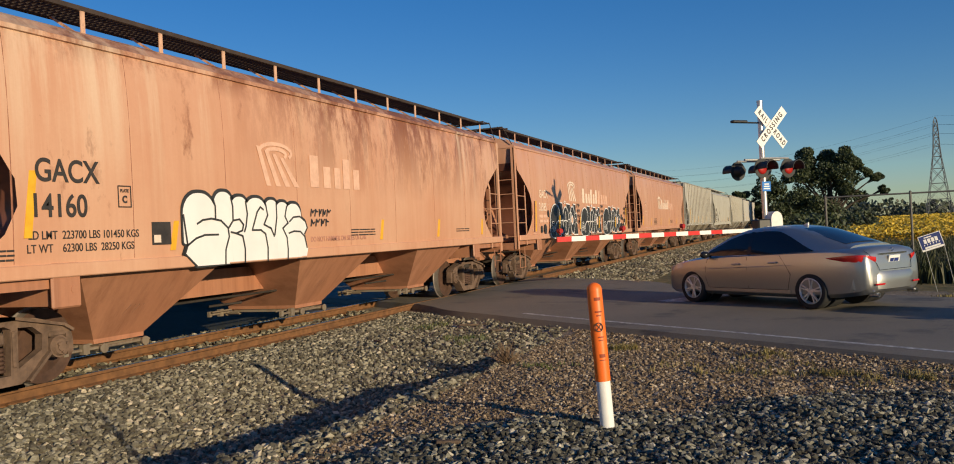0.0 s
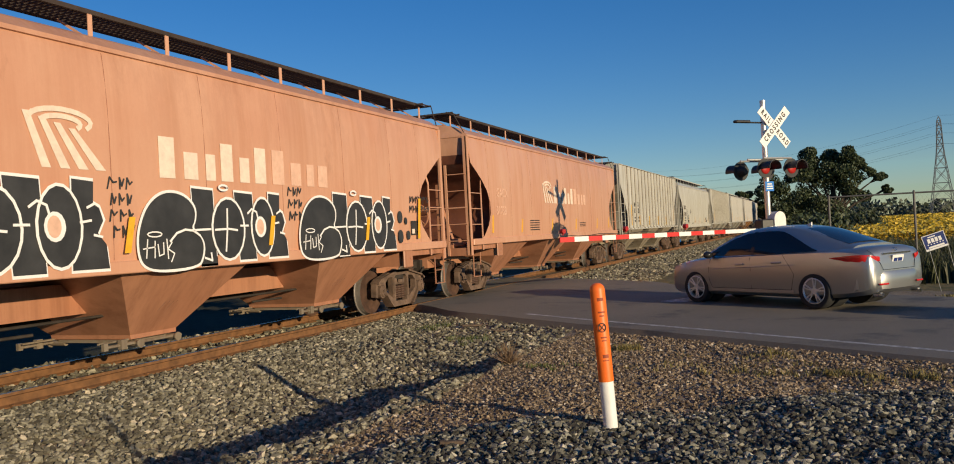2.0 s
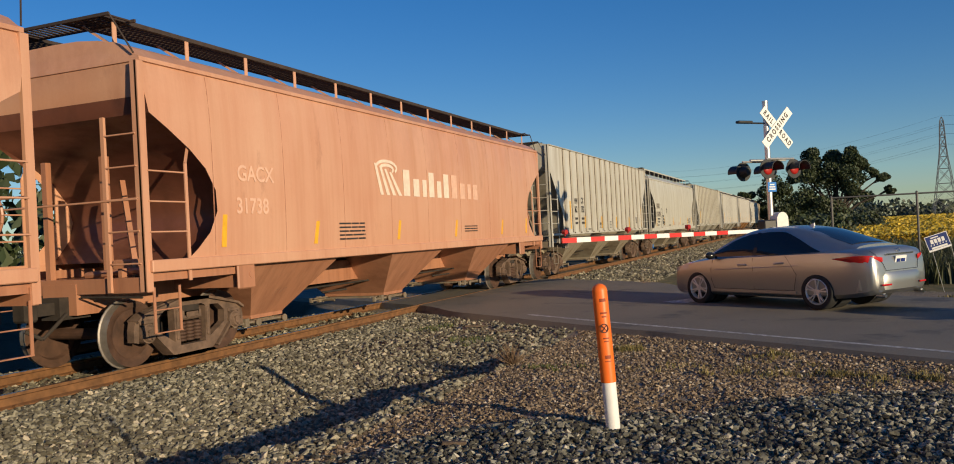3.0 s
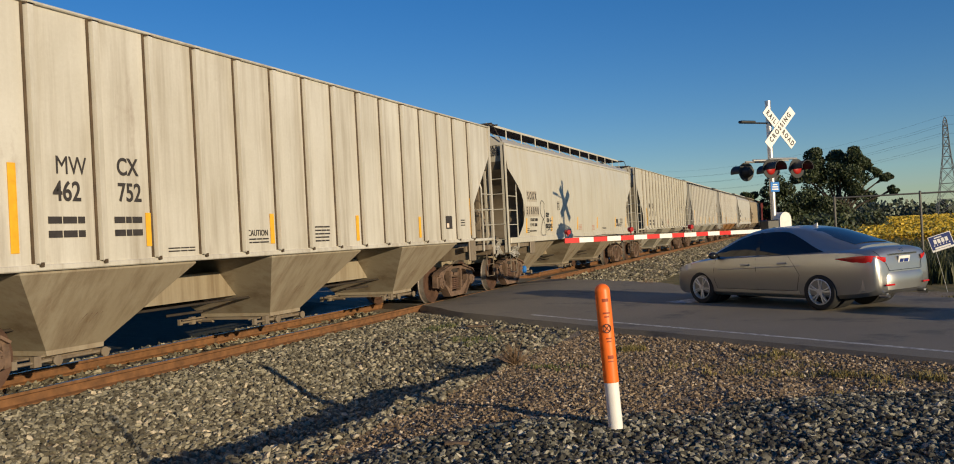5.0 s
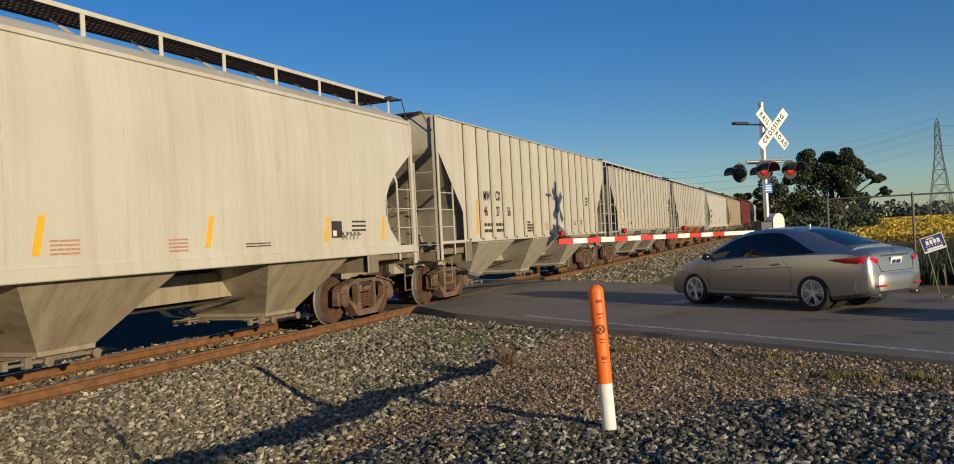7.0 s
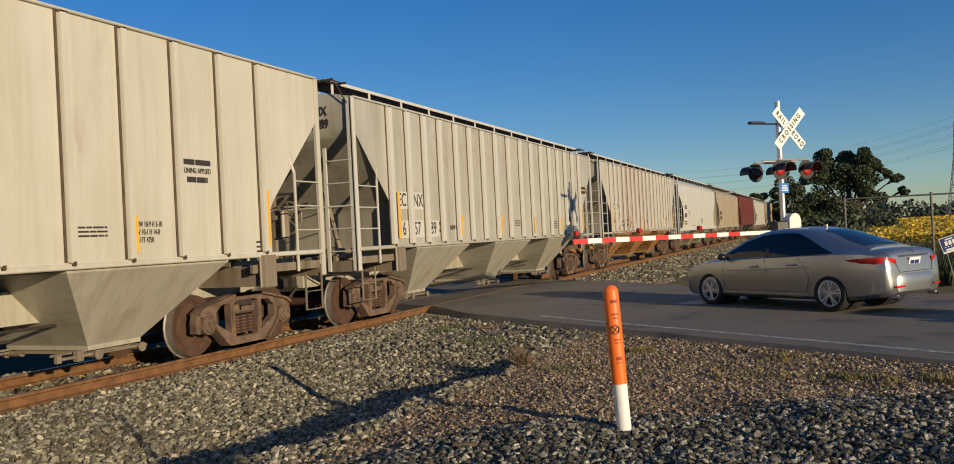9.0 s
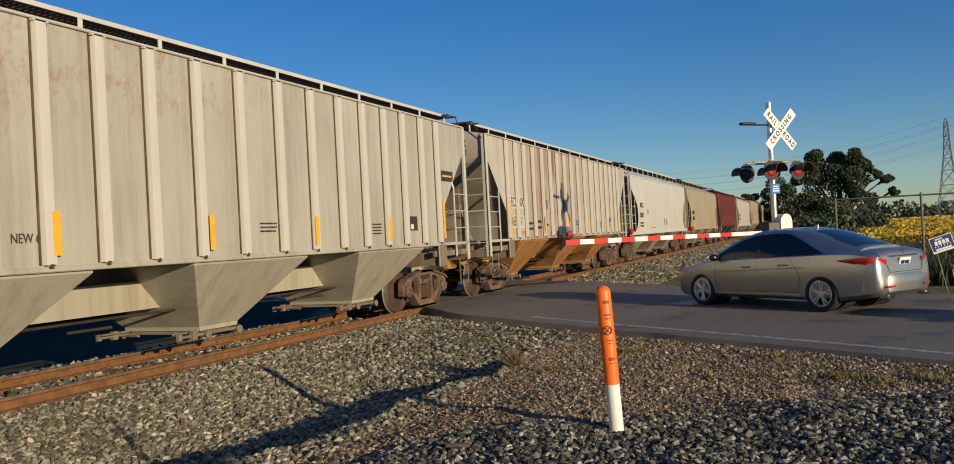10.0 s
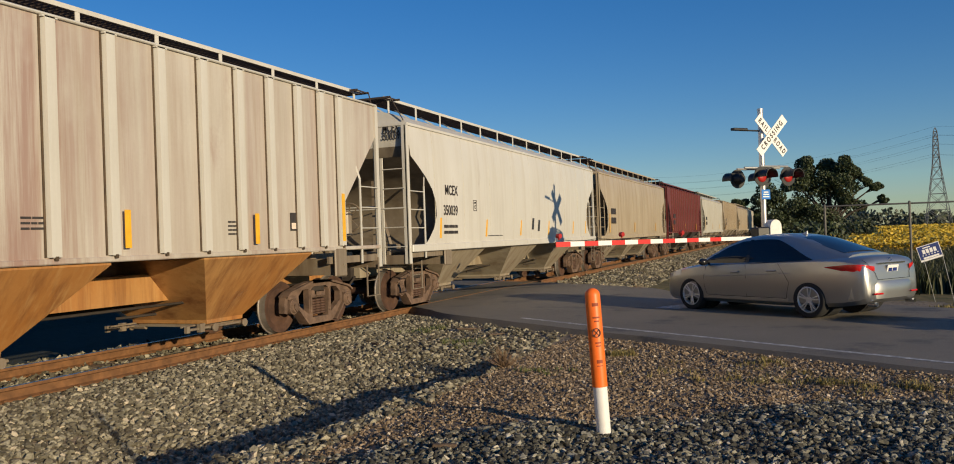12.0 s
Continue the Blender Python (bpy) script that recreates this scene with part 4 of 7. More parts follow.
def strokes(bm, lines, x, w):
    """Spray-can lines: chains of flat bars with round joints, on the car's side."""
    for pts in lines:
        for i, ((y0, z0), (y1, z1)) in enumerate(zip(pts, pts[1:])):
            d = math.hypot(y1 - y0, z1 - z0)
            if d > 1e-4:
                r = Matrix.Rotation(math.atan2(z1 - z0, y1 - y0), 4, "X")
                box(bm, (x + 0.0011 * (i % 3), (y0 + y1) / 2, (z0 + z1) / 2), (0.004, d + w * 0.5, w), r)


def blob(bm, outline, x, th=0.004):
    prism(bm, [(x, y, z) for y, z in outline], (th, 0, 0))


def rounded(y0, y1, z0, z1, r_top, r_low, n=7):
    """A box outline with its own corner radii above and below."""
    out = []
    for cy, cz, r, a0 in ((y1 - r_low, z0 + r_low, r_low, -90), (y1 - r_top, z1 - r_top, r_top, 0), (y0 + r_top, z1 - r_top, r_top, 90), (y0 + r_low, z0 + r_low, r_low, 180)):
        for i in range(n):
            a = radians(a0 + 90 * i / (n - 1))
            out.append((cy + r * math.cos(a), cz + r * math.sin(a)))
    return out


def arc(cy, cz, ry, rz, a0, a1, n=12):
    return [(cy + ry * math.cos(radians(a0 + (a1 - a0) * i / n)), cz + rz * math.sin(radians(a0 + (a1 - a0) * i / n))) for i in range(n + 1)]


def grown(outline, d):
    """An outline pushed out from its middle by about d."""
    cy = sum(p[0] for p in outline) / len(outline)
    cz = sum(p[1] for p in outline) / len(outline)
    out = []
    for y, z in outline:
        r = math.hypot(y - cy, z - cz) or 1.0
        out.append((y + (y - cy) / r * d, z + (z - cz) / r * d))
    return out


def rounded_off(pts, times=2):
    """A closed outline with its corners cut back to soft curves."""
    for _ in range(times):
        out = []
        for (a, b), (c, d) in zip(pts, pts[1:] + pts[:1]):
            out += [(a * 0.75 + c * 0.25, b * 0.75 + d * 0.25), (a * 0.25 + c * 0.75, b * 0.25 + d * 0.75)]
        pts = out
    return pts


def block_graffiti(car, y0, w, z0=1.32, h=1.16):
    """Black letters with pale outlines, one name across w metres: stems behind, round forms before them."""
    x = 1.622
    stems = [[(0.36, 0.02), (0.46, 0.02), (0.45, 0.98), (0.315, 1.0), (0.325, 0.4)], [(0.62, 0.04), (0.74, 0.04), (0.725, 0.95), (0.595, 0.97)], [(0.84, 0.05), (0.995, 0.05), (0.985, 0.30), (0.95, 0.42), (0.975, 0.55), (0.96, 0.68), (0.935, 0.72), (0.94, 0.95), (0.85, 0.97)]]
    big = [(0.02, 0.05), (0.0, 0.25), (0.008, 0.48), (0.05, 0.74), (0.12, 0.90), (0.20, 0.94), (0.28, 0.88), (0.33, 0.74), (0.325, 0.58), (0.30, 0.48), (0.35, 0.40), (0.375, 0.28), (0.365, 0.12), (0.335, 0.0), (0.11, -0.02)]
    oval = arc(0.545, 0.47, 0.105, 0.40, 0, 345, 18)
    dee = arc(0.795, 0.49, 0.082, 0.40, 0, 345, 18)
    scale = lambda pts: [(y0 + a * w, z0 + b * h) for a, b in pts]
    for i, pts in enumerate(stems + [rounded_off(big), oval, dee]):
        white, black = bmesh.new(), bmesh.new()
        blob(white, grown(scale(pts), 0.038), x + 0.0034 * i, 0.003)
        blob(black, scale(pts), x + 0.0017 + 0.0034 * i, 0.003)
        letter = part("graffiti_letter", black, "graffiti_black", car, "black spray-painted letter")
        part("letter_outline", white, "graffiti_white", letter, "pale spray-painted outline")
    eye = bmesh.new()
    blob(eye, scale(arc(0.775, 0.49, 0.042, 0.15, 0, 345, 14)), x + 0.022, 0.003)
    part("letter_eye", eye, "graffiti_white", car)
    eye = bmesh.new()
    blob(eye, scale(arc(0.772, 0.49, 0.027, 0.11, 0, 345, 14)), x + 0.0245, 0.003)
    part("letter_eye", eye, "faint_white", car)
    runs = [[(0.17, 0.33), (0.21, 0.43), (0.26, 0.47), (0.31, 0.455), (0.35, 0.39)], [(0.29, 0.46), (0.42, 0.47)], [(0.45, 0.46), (0.535, 0.47), (0.60, 0.45)], [(0.535, 0.74), (0.53, 0.47), (0.515, 0.17)],
            [(0.625, 0.51), (0.68, 0.51)], [(0.68, 0.68), (0.71, 0.74), (0.745, 0.70), (0.755, 0.6)], [(0.875, 0.53), (0.92, 0.55)], [(0.905, 0.68), (0.935, 0.72)], [(0.93, 0.40), (0.965, 0.38)], [(0.375, 0.1), (0.42, 0.06), (0.415, 0.16)]]
    lines = bmesh.new()
    strokes(lines, [scale(p) for p in runs] + [scale(arc(0.515, 1.02, 0.03, 0.035, 0, 360, 10))], x + 0.026, 0.03)
    tag = [[(0.035, 0.14), (0.045, 0.36)], [(0.02, 0.25), (0.085, 0.27)], [(0.08, 0.14), (0.085, 0.34)], [(0.10, 0.30), (0.105, 0.16), (0.13, 0.18), (0.13, 0.32)], [(0.15, 0.36), (0.155, 0.12)], [(0.18, 0.32), (0.155, 0.24), (0.19, 0.18), (0.17, 0.08)]]
    strokes(lines, [scale(p) for p in tag] + [scale(arc(0.085, 0.42, 0.04, 0.03, 0, 360, 10))], x + 0.026, 0.017)
    part("graffiti_linework", lines, "graffiti_white", car, "thin pale spray lines")


def bubble_graffiti(car, y0, w, z0=1.30, h=1.05):
    """White bubble letters with black outlines, run together into one name."""
    x = 1.624
    cells = [(0.0, 0.225, 0.97), (0.215, 0.355, 1.0), (0.34, 0.475, 0.94), (0.45, 0.63, 0.93), (0.615, 0.73, 0.91), (0.71, 0.83, 0.88), (0.80, 0.945, 0.86)]
    for i, (a, b, top) in enumerate(cells):
        ya, yb = y0 + a * w, y0 + b * w
        k = 0.47 * (yb - ya)
        low = 0.02 if i else 0.30
        white, halo = bmesh.new(), bmesh.new()
        blob(halo, rounded(ya - 0.03, yb + 0.03, z0 + low * h - 0.02, z0 + top * h + 0.05, k, 0.05), x - 0.004, 0.003)
        blob(white, rounded(ya, yb, z0 + low * h, z0 + top * h, k * 0.96, 0.03), x + 0.0006 * i, 0.004)
        letter = part("graffiti_letter", white, "graffiti_white", car, "white spray-painted bubble letter")
        part("letter_outline", halo, "graffiti_black", letter, "black spray-painted outline")
    for pts in ([(0.08, 0.0), (0.0, 0.17), (0.02, 0.28), (0.07, 0.40), (0.31, 0.42), (0.31, 0.0)], [(0.90, 0.02), (0.985, 0.03), (1.0, 0.14), (0.97, 0.38), (1.0, 0.48), (0.985, 0.58), (0.93, 0.68), (0.90, 0.5)]):
        white, halo = bmesh.new(), bmesh.new()
        q = [(y0 + a * w, z0 + b * h) for a, b in pts]
        blob(halo, grown(q, 0.035), x - 0.003, 0.003)
        blob(white, q, x + 0.005, 0.004)
        letter = part("graffiti_letter", white, "graffiti_white", car, "white spray-painted bubble letter")
        part("letter_outline", halo, "graffiti_black", letter, "black spray-painted outline")
    runs = [[(0.09, 0.56), (0.13, 0.61), (0.19, 0.63), (0.26, 0.60), (0.31, 0.50), (0.315, 0.38), (0.285, 0.2), (0.28, 0.0)], [(0.02, 0.28), (0.08, 0.37), (0.14, 0.41), (0.235, 0.41)], [(0.02, 0.28), (0.0, 0.17), (0.075, 0.0)], [(0.0, 0.68), (0.02, 0.28)],
            [(0.205, 0.93), (0.222, 0.8), (0.22, 0.62)], [(0.34, 0.93), (0.352, 0.8), (0.35, 0.62)], [(0.315, 0.5), (0.35, 0.60), (0.40, 0.62), (0.43, 0.54), (0.42, 0.46), (0.37, 0.42), (0.33, 0.44)], [(0.37, 0.42), (0.42, 0.38), (0.435, 0.2), (0.43, 0.0)],
            [(0.455, 0.88), (0.465, 0.7), (0.45, 0.52), (0.435, 0.44)], [(0.60, 0.76), (0.575, 0.80), (0.545, 0.72), (0.515, 0.55), (0.50, 0.46), (0.57, 0.46), (0.61, 0.40), (0.625, 0.2), (0.62, 0.0)], [(0.62, 0.86), (0.635, 0.68), (0.60, 0.54), (0.66, 0.48), (0.685, 0.36)],
            [(0.715, 0.86), (0.715, 0.65), (0.69, 0.38)], [(0.81, 0.82), (0.79, 0.66), (0.815, 0.56), (0.765, 0.48), (0.80, 0.34), (0.805, 0.16), (0.80, 0.0)], [(0.83, 0.58), (0.87, 0.65), (0.93, 0.66), (0.985, 0.58), (1.0, 0.48), (0.97, 0.38)], [(0.82, 0.40), (0.87, 0.43), (0.93, 0.42), (0.97, 0.34), (0.99, 0.16)]]
    lines = bmesh.new()
    strokes(lines, [[(y0 + a * w, z0 + b * h) for a, b in p] for p in runs], x + 0.011, 0.028)
    part("graffiti_linework", lines, "graffiti_black", car, "black spray lines")


def scrawl(car, y, z, rows, w, gap, material="graffiti_black", x=1.617, seed=1, th=0.02):
    """Hand-scrawled tags that cannot be read: zigzag strokes."""
    rnd = random.Random(seed)
    bm = bmesh.new()
    for r in range(rows):
        a = y + rnd.uniform(0, 0.06)
        while a < y + w:
            k = rnd.uniform(0.07, 0.13)
            zz = z - r * gap
            pts = [(a + rnd.uniform(-0.02, 0.02), zz), (a + k * 0.2, zz + gap * 0.7), (a + k * 0.6, zz + gap * rnd.uniform(0.1, 0.5)), (a + k, zz + gap * rnd.uniform(0.4, 0.75))]
            strokes(bm, [pts], x, th)
            a += k + 0.035
    tagged(part("graffiti_tag", bm, material, car, "scrawled black spray tag"), kind="stuff")


def company_mark(car, y, z, material):
    """A faded emblem of curved bands, and the name beside it as plain bars."""
    bm = bmesh.new()
    for i in range(4):
        a = y + 0.20 * i
        blob(bm, [(a, z + 0.62 - 0.05 * i), (a + 0.09, z + 0.62 - 0.05 * i), (a + 0.34 + 0.06 * i, z), (a + 0.22 + 0.05 * i, z)], half_width(z + 0.3) + 0.006)
    strokes(bm, [arc(y + 0.5, z + 0.55, 0.42, 0.13, -30, 170), arc(y + 0.5, z + 0.52, 0.27, 0.08, -30, 170)], half_width(z + 0.4) + 0.008, 0.06)
    part("emblem", bm, material, car, "faded pale emblem of curved bands")


def name_bars(car, y, z, h, widths, materials):
    """The company name as plain upright bars, one a letter."""
    for i, (w, mt) in enumerate(zip(widths, materials)):
        tall = h if i in (0, 3, 5, 6) else h * 0.68
        patch(car, "name_bar", y, z, w * 0.62, tall, mt, half_width(z + h / 2) + 0.006)
        y += w


def data_block(car, y, z, x=None, material="stencil"):
    patch(car, "data_plate", y, z, 0.34, 0.30, material, x)
    patch(car, "data_plate", y + 0.03, z + 0.03, 0.12, 0.1, "faded_white", (x or half_width(z) + 0.005) + 0.004)


def plate_box(car, y, z, material="stencil", x=None, word="C"):
    xx = x or half_width(z) + 0.007
    bm = bmesh.new()
    strokes(bm, [[(y, z), (y + 0.2, z), (y + 0.2, z + 0.26), (y, z + 0.26), (y, z)]], xx, 0.014)
    part("plate_mark", bm, material, car, "small boxed stencil")
    letters(car, word, y + 0.1, z + 0.09, 0.12, material, 0.9, "CENTER", xx)
    letters(car, "PLATE", y + 0.1, z + 0.2, 0.055, material, 0.9, "CENTER", xx, 0.002)


c1, c2, c3, c4, c5, c6, c7, c8, c9, c10, c11 = CARS[:11]
# first car
letters(c1, "GACX", 1.58, 2.50, 0.37, squeeze=0.85)
letters(c1, "14160", 1.50, 2.10, 0.37, squeeze=0.85)
letters(c1, "LD LMT  223700 LBS 101450 KGS", 1.47, 1.775, 0.135, squeeze=0.84, fat=0.001)
letters(c1, "LT WT    62300 LBS  28250 KGS", 1.45, 1.625, 0.135, squeeze=0.84, fat=0.001)
letters(c1, "DO NOT HAMMER ON SIDES OF CAR", 6.95, 1.60, 0.125, "print_red", 0.9, fat=0.001)
plate_box(c1, 2.76, 2.11)
stripes(c1, [(1.42, 1.75, 2.5), (3.62, 1.54, 2.0), (9.4, 1.54, 1.98), (12.1, 1.54, 1.96), (14.82, 1.54, 2.4)])
bubble_graffiti(c1, 3.85, 2.95)
scrawl(c1, 6.95, 2.0, 2, 0.55, 0.17, seed=3)
company_mark(c1, 5.55, 2.48, "faint_white")
name_bars(c1, 7.00, 2.5, 0.55, [0.42, 0.36, 0.3, 0.36, 0.34], ["faint_white"] * 5)
data_block(c1, 3.30, 1.62)
bars(c1, 1.00, 1.62, 0.3, 3, 0.05)
bars(c1, 8.30, 1.75, 0.9, 3, 0.05)
bars(c1, 13.20, 1.7, 0.8, 2, 0.05)
# second car
letters(c2, "GACX", 2.06, 2.72, 0.36, "faded_white", 0.9)
letters(c2, "31595", 2.0, 2.30, 0.36, "faded_white", 0.9)
bars(c2, 2.0, 2.02, 0.95, 2, 0.16, "faint_white", h=0.09)
block_graffiti(c2, 3.05, 3.45)
block_graffiti(c2, 6.95, 3.2, h=1.08)
block_graffiti(c2, 10.48, 3.40, 1.30, 1.12)
bm = bmesh.new()
for y, z, r in ((2.94, 2.1, 0.12), (2.57, 1.6, 0.17), (2.2, 1.6, 0.12), (14.1, 2.0, 0.13), (14.1, 1.6, 0.14), (14.45, 1.62, 0.10), (14.35, 1.92, 0.08)):
    blob(bm, arc(y, z, r * 0.8, r, 0, 340, 10), 1.62)
part("graffiti_drops", bm, "graffiti_black", c2, "black spray-painted drops")
scrawl(c2, 6.52, 2.35, 4, 0.38, 0.2, seed=8)
scrawl(c2, 10.2, 2.35, 3, 0.36, 0.2, seed=9)
scrawl(c2, 14.55, 2.3, 2, 0.9, 0.2, seed=10)
company_mark(c2, 5.4, 2.56, "faded_white")
name_bars(c2, 7.4, 2.52, 0.55, [0.46, 0.44, 0.32, 0.42, 0.36, 0.44, 0.5, 0.46, 0.34, 0.46], ["faded_white"] * 6 + ["faint_white"] * 4)
stripes(c2, [(1.42, 1.54, 2.5), (4.0, 1.6, 2.05), (6.7, 1.55, 2.0), (9.6, 1.56, 2.02), (12.6, 1.56, 2.0), (14.82, 1.54, 2.4)], 1.654)
bars(c2, 1.35, 1.62, 0.32, 4, 0.045, "faint_white")
data_block(c2, 14.6, 1.62, 1.612)
# third car
letters(c3, "GACX", 1.82, 2.66, 0.33, "faint_white", 0.95)
letters(c3, "31738", 1.77, 2.17, 0.33, "faint_white", 0.95)
company_mark(c3, 5.95, 2.46, "faded_white")
name_bars(c3, 7.15, 2.46, 0.55, [0.46, 0.44, 0.32, 0.42, 0.36, 0.44, 0.5, 0.46, 0.34, 0.46], ["faded_white"] * 6 + ["faint_white"] * 4)
stripes(c3, [(1.42, 1.58, 2.47), (3.78, 1.56, 1.95), (6.8, 1.56, 1.95), (9.7, 1.56, 1.95), (12.8, 1.56, 1.95), (14.82, 1.56, 2.4)])
bars(c3, 4.6, 1.9, 0.9, 5, 0.07)
bars(c3, 10.3, 1.8, 0.8, 3, 0.06)
# fourth car
letters(c4, "MW", 2.90, 2.60, 0.30, squeeze=0.8, x=RIB_X, fat=0.0)
letters(c4, "CX", 3.79, 2.63, 0.30, squeeze=0.8, x=RIB_X)
letters(c4, "462", 2.86, 2.30, 0.32, squeeze=0.8, x=RIB_X)
letters(c4, "752", 3.79, 2.31, 0.32, squeeze=0.8, x=RIB_X)
for z in (1.98, 1.82):
    bars(c4, 2.78, z, 0.5, 1, 0.16, x=RIB_X, h=0.08)
    bars(c4, 3.72, z, 0.45, 1, 0.16, x=RIB_X, h=0.08)
letters(c4, "CAUTION", 6.24, 1.77, 0.13, x=RIB_X, squeeze=0.85, fat=0.001)
bars(c4, 6.2, 1.68, 0.55, 2, 0.05, x=RIB_X)
bars(c4, 8.0, 1.85, 0.5, 5, 0.06, x=RIB_X)
bars(c4, 4.6, 1.6, 0.5, 2, 0.04, x=RIB_X)
data_block(c4, 13.4, 1.75, RIB_X)
bars(c4, 14.1, 1.95, 0.4, 3, 0.06, x=RIB_X)
stripes(c4, [(2.3, 1.62, 2.6), (4.22, 1.64, 2.07), (6.8, 1.6, 2.07), (9.4, 1.58, 2.05), (12.0, 1.58, 2.03), (14.84, 1.58, 2.5)], RIB_X, 0.0)
# fifth car
M["grey_panel"] = plain("grey_patch_paint", (0.40, 0.36, 0.29), 0.7, 0, 0.12, 3)
for i in range(4):
    patch(c5, "number_panel", 1.585 + 0.232 * i, 2.49, 0.215, 0.32, "grey_panel", 1.604)
    letters(c5, "SOXX"[i], 1.69 + 0.232 * i, 2.65, 0.31, x=1.613, squeeze=0.72, align="CENTER")
for i in range(6):
    patch(c5, "number_panel", 1.465 + 0.200 * i, 2.05, 0.19, 0.31, "grey_panel", 1.604)
    letters(c5, "516098"[i], 1.56 + 0.200 * i, 2.205, 0.31, x=1.613, squeeze=0.72, align="CENTER")
letters(c5, "LD LMT 224000", 1.84, 1.945, 0.125, squeeze=0.8, fat=0.002)
letters(c5, "LT  WT  62000", 1.82, 1.79, 0.125, squeeze=0.8, fat=0.002)
letters(c5, "2 INCH HF COMP SHOES", 1.75, 1.61, 0.06, squeeze=0.95, fat=0.001)
bars(c5, 1.5, 1.68, 0.22, 3, 0.05)
plate_box(c5, 4.62, 2.27)
bm = bmesh.new()
strokes(bm, [arc(3.0, 2.28, 0.22, 0.26, 60, 250) + [(3.10, 1.95), (3.22, 2.10), (3.16, 2.3), (3.20, 2.45), (3.1, 2.52)], [(3.02, 1.95), (2.85, 1.75), (2.76, 1.55), (2.9, 1.47), (3.2, 1.47), (3.28, 1.6), (3.2, 1.8), (3.08, 1.95)], [(3.95, 1.90), (3.72, 1.93), (3.80, 1.99)], [(3.72, 1.93), (3.80, 1.87)], [(3.45, 1.60), (3.62, 1.66), (3.8, 1.60), (3.9, 1.64)]], 1.612, 0.016)
part("graffiti_drawing", bm, "graffiti_black", c5, "thin black spray outline drawing")
for word, y, z in (("KEEP", 3.35, 2.09), ("ON", 3.42, 1.92), ("SMOKENG", 3.31, 1.74)):
    letters(c5, word, y, z, 0.19, "graffiti_black", 0.75)
scrawl(c5, 13.3, 1.62, 1, 0.6, 0.2, seed=12, th=0.012)
bars(c5, 13.7, 1.95, 0.5, 3, 0.08)
bars(c5, 7.15, 1.75, 0.4, 4, 0.05, "print_red")
bars(c5, 5.4, 1.6, 0.7, 2, 0.05)
bars(c5, 9.0, 1.72, 0.35, 4, 0.05, "print_red")
bars(c5, 10.6, 1.62, 0.6, 2, 0.04)
data_block(c5, 13.0, 1.66)
stripes(c5, [(1.42, 1.56, 2.52), (3.86, 1.58, 2.05), (6.91, 1.59, 2.04), (9.7, 1.6, 2.04), (12.75, 1.6, 2.03), (14.82, 1.58, 2.5)])
bm = bmesh.new()
rod(bm, (1.13, 2.29, 0.457), (1.20, 2.29, 0.457), 0.115, 18)
part("bearing_cap", bm, "blue_sign", c5, "bright blue bearing cap")
rng = random.Random(31)
M["plastic_sheet"] = plain("torn_white_plastic", (0.50, 0.48, 0.43), 0.6, 0.0, 0.3, 9)
for cx, cy, cz, sx, sz in ((1.30, -0.1, 1.24, 0.17, 0.20), (1.60, 0.32, 1.10, 0.26, 0.13)):
    bm = bmesh.new()
    rows = []
    for a in range(9):
        row = []
        for b in range(9):
            fold = 0.10 * noise.noise((a * 0.75 + cx, b * 0.6, cy)) + 0.06 * noise.noise((a * 1.6, b * 1.5, cz))
            sag = -0.10 * (a / 4 - 1) ** 2
            row.append(bm.verts.new((cx + fold + 0.05 * math.sin(b * 0.9), cy + sx * (a / 4 - 1) + 0.4 * fold, cz + sz * (b / 4 - 1) + sag + 0.05 * noise.noise((a * 0.8, 3, cx)))))
        rows.append(row)
    for a, b in zip(rows, rows[1:]):
        for k in range(8):
            bm.faces.new((a[k], a[k + 1], b[k + 1], b[k]))
    bmesh.ops.solidify(bm, geom=bm.faces[:], thickness=0.006)
    part("torn_sheet", bm, "plastic_sheet", c5, "torn white plastic sheet snagged on the steps", smooth=60)
# sixth car
for body, y, z in (("MW", 2.82, 2.6), ("CX", 3.72, 2.62), ("46", 2.82, 2.2), ("27", 3.72, 2.2), ("56", 4.6, 2.2)):
    letters(c6, body, y, z, 0.36, x=RIB_X, squeeze=0.72)
bars(c6, 2.8, 1.85, 1.5, 2, 0.16, x=RIB_X, h=0.08, words=5)
for i, ln in enumerate(("CAUTION", "OPEN HATCH COVERS", "BEFORE UNLOADING", "COMPARTMENTS")):
    letters(c6, ln, 6.3, 1.90 - 0.085 * i, 0.085, x=RIB_X, squeeze=0.75, fat=0.001)
bars(c6, 8.1, 1.88, 0.55, 5, 0.055, "print_red", x=RIB_X)
bars(c6, 11.4, 1.9, 0.42, 3, 0.05, x=RIB_X)
for k, ln in enumerate(("EXW 10-9 H 3-10", "EW 10-1 H 14-0", "CU FT 4750")):
    letters(c6, ln, 12.24, 1.93 - 0.10 * k, 0.10, x=RIB_X, squeeze=0.62, fat=0.001)
bars(c6, 13.15, 2.78, 0.52, 1, 0.1, x=RIB_X, h=0.075, words=2)
letters(c6, "LINING APPLIED", 13.15, 2.66, 0.10, x=RIB_X, squeeze=0.72, fat=0.001)
bars(c6, 13.2, 2.54, 0.4, 1, 0.1, x=RIB_X, h=0.075, words=2)
bars(c6, 14.6, 1.65, 0.3, 3, 0.07, x=RIB_X)
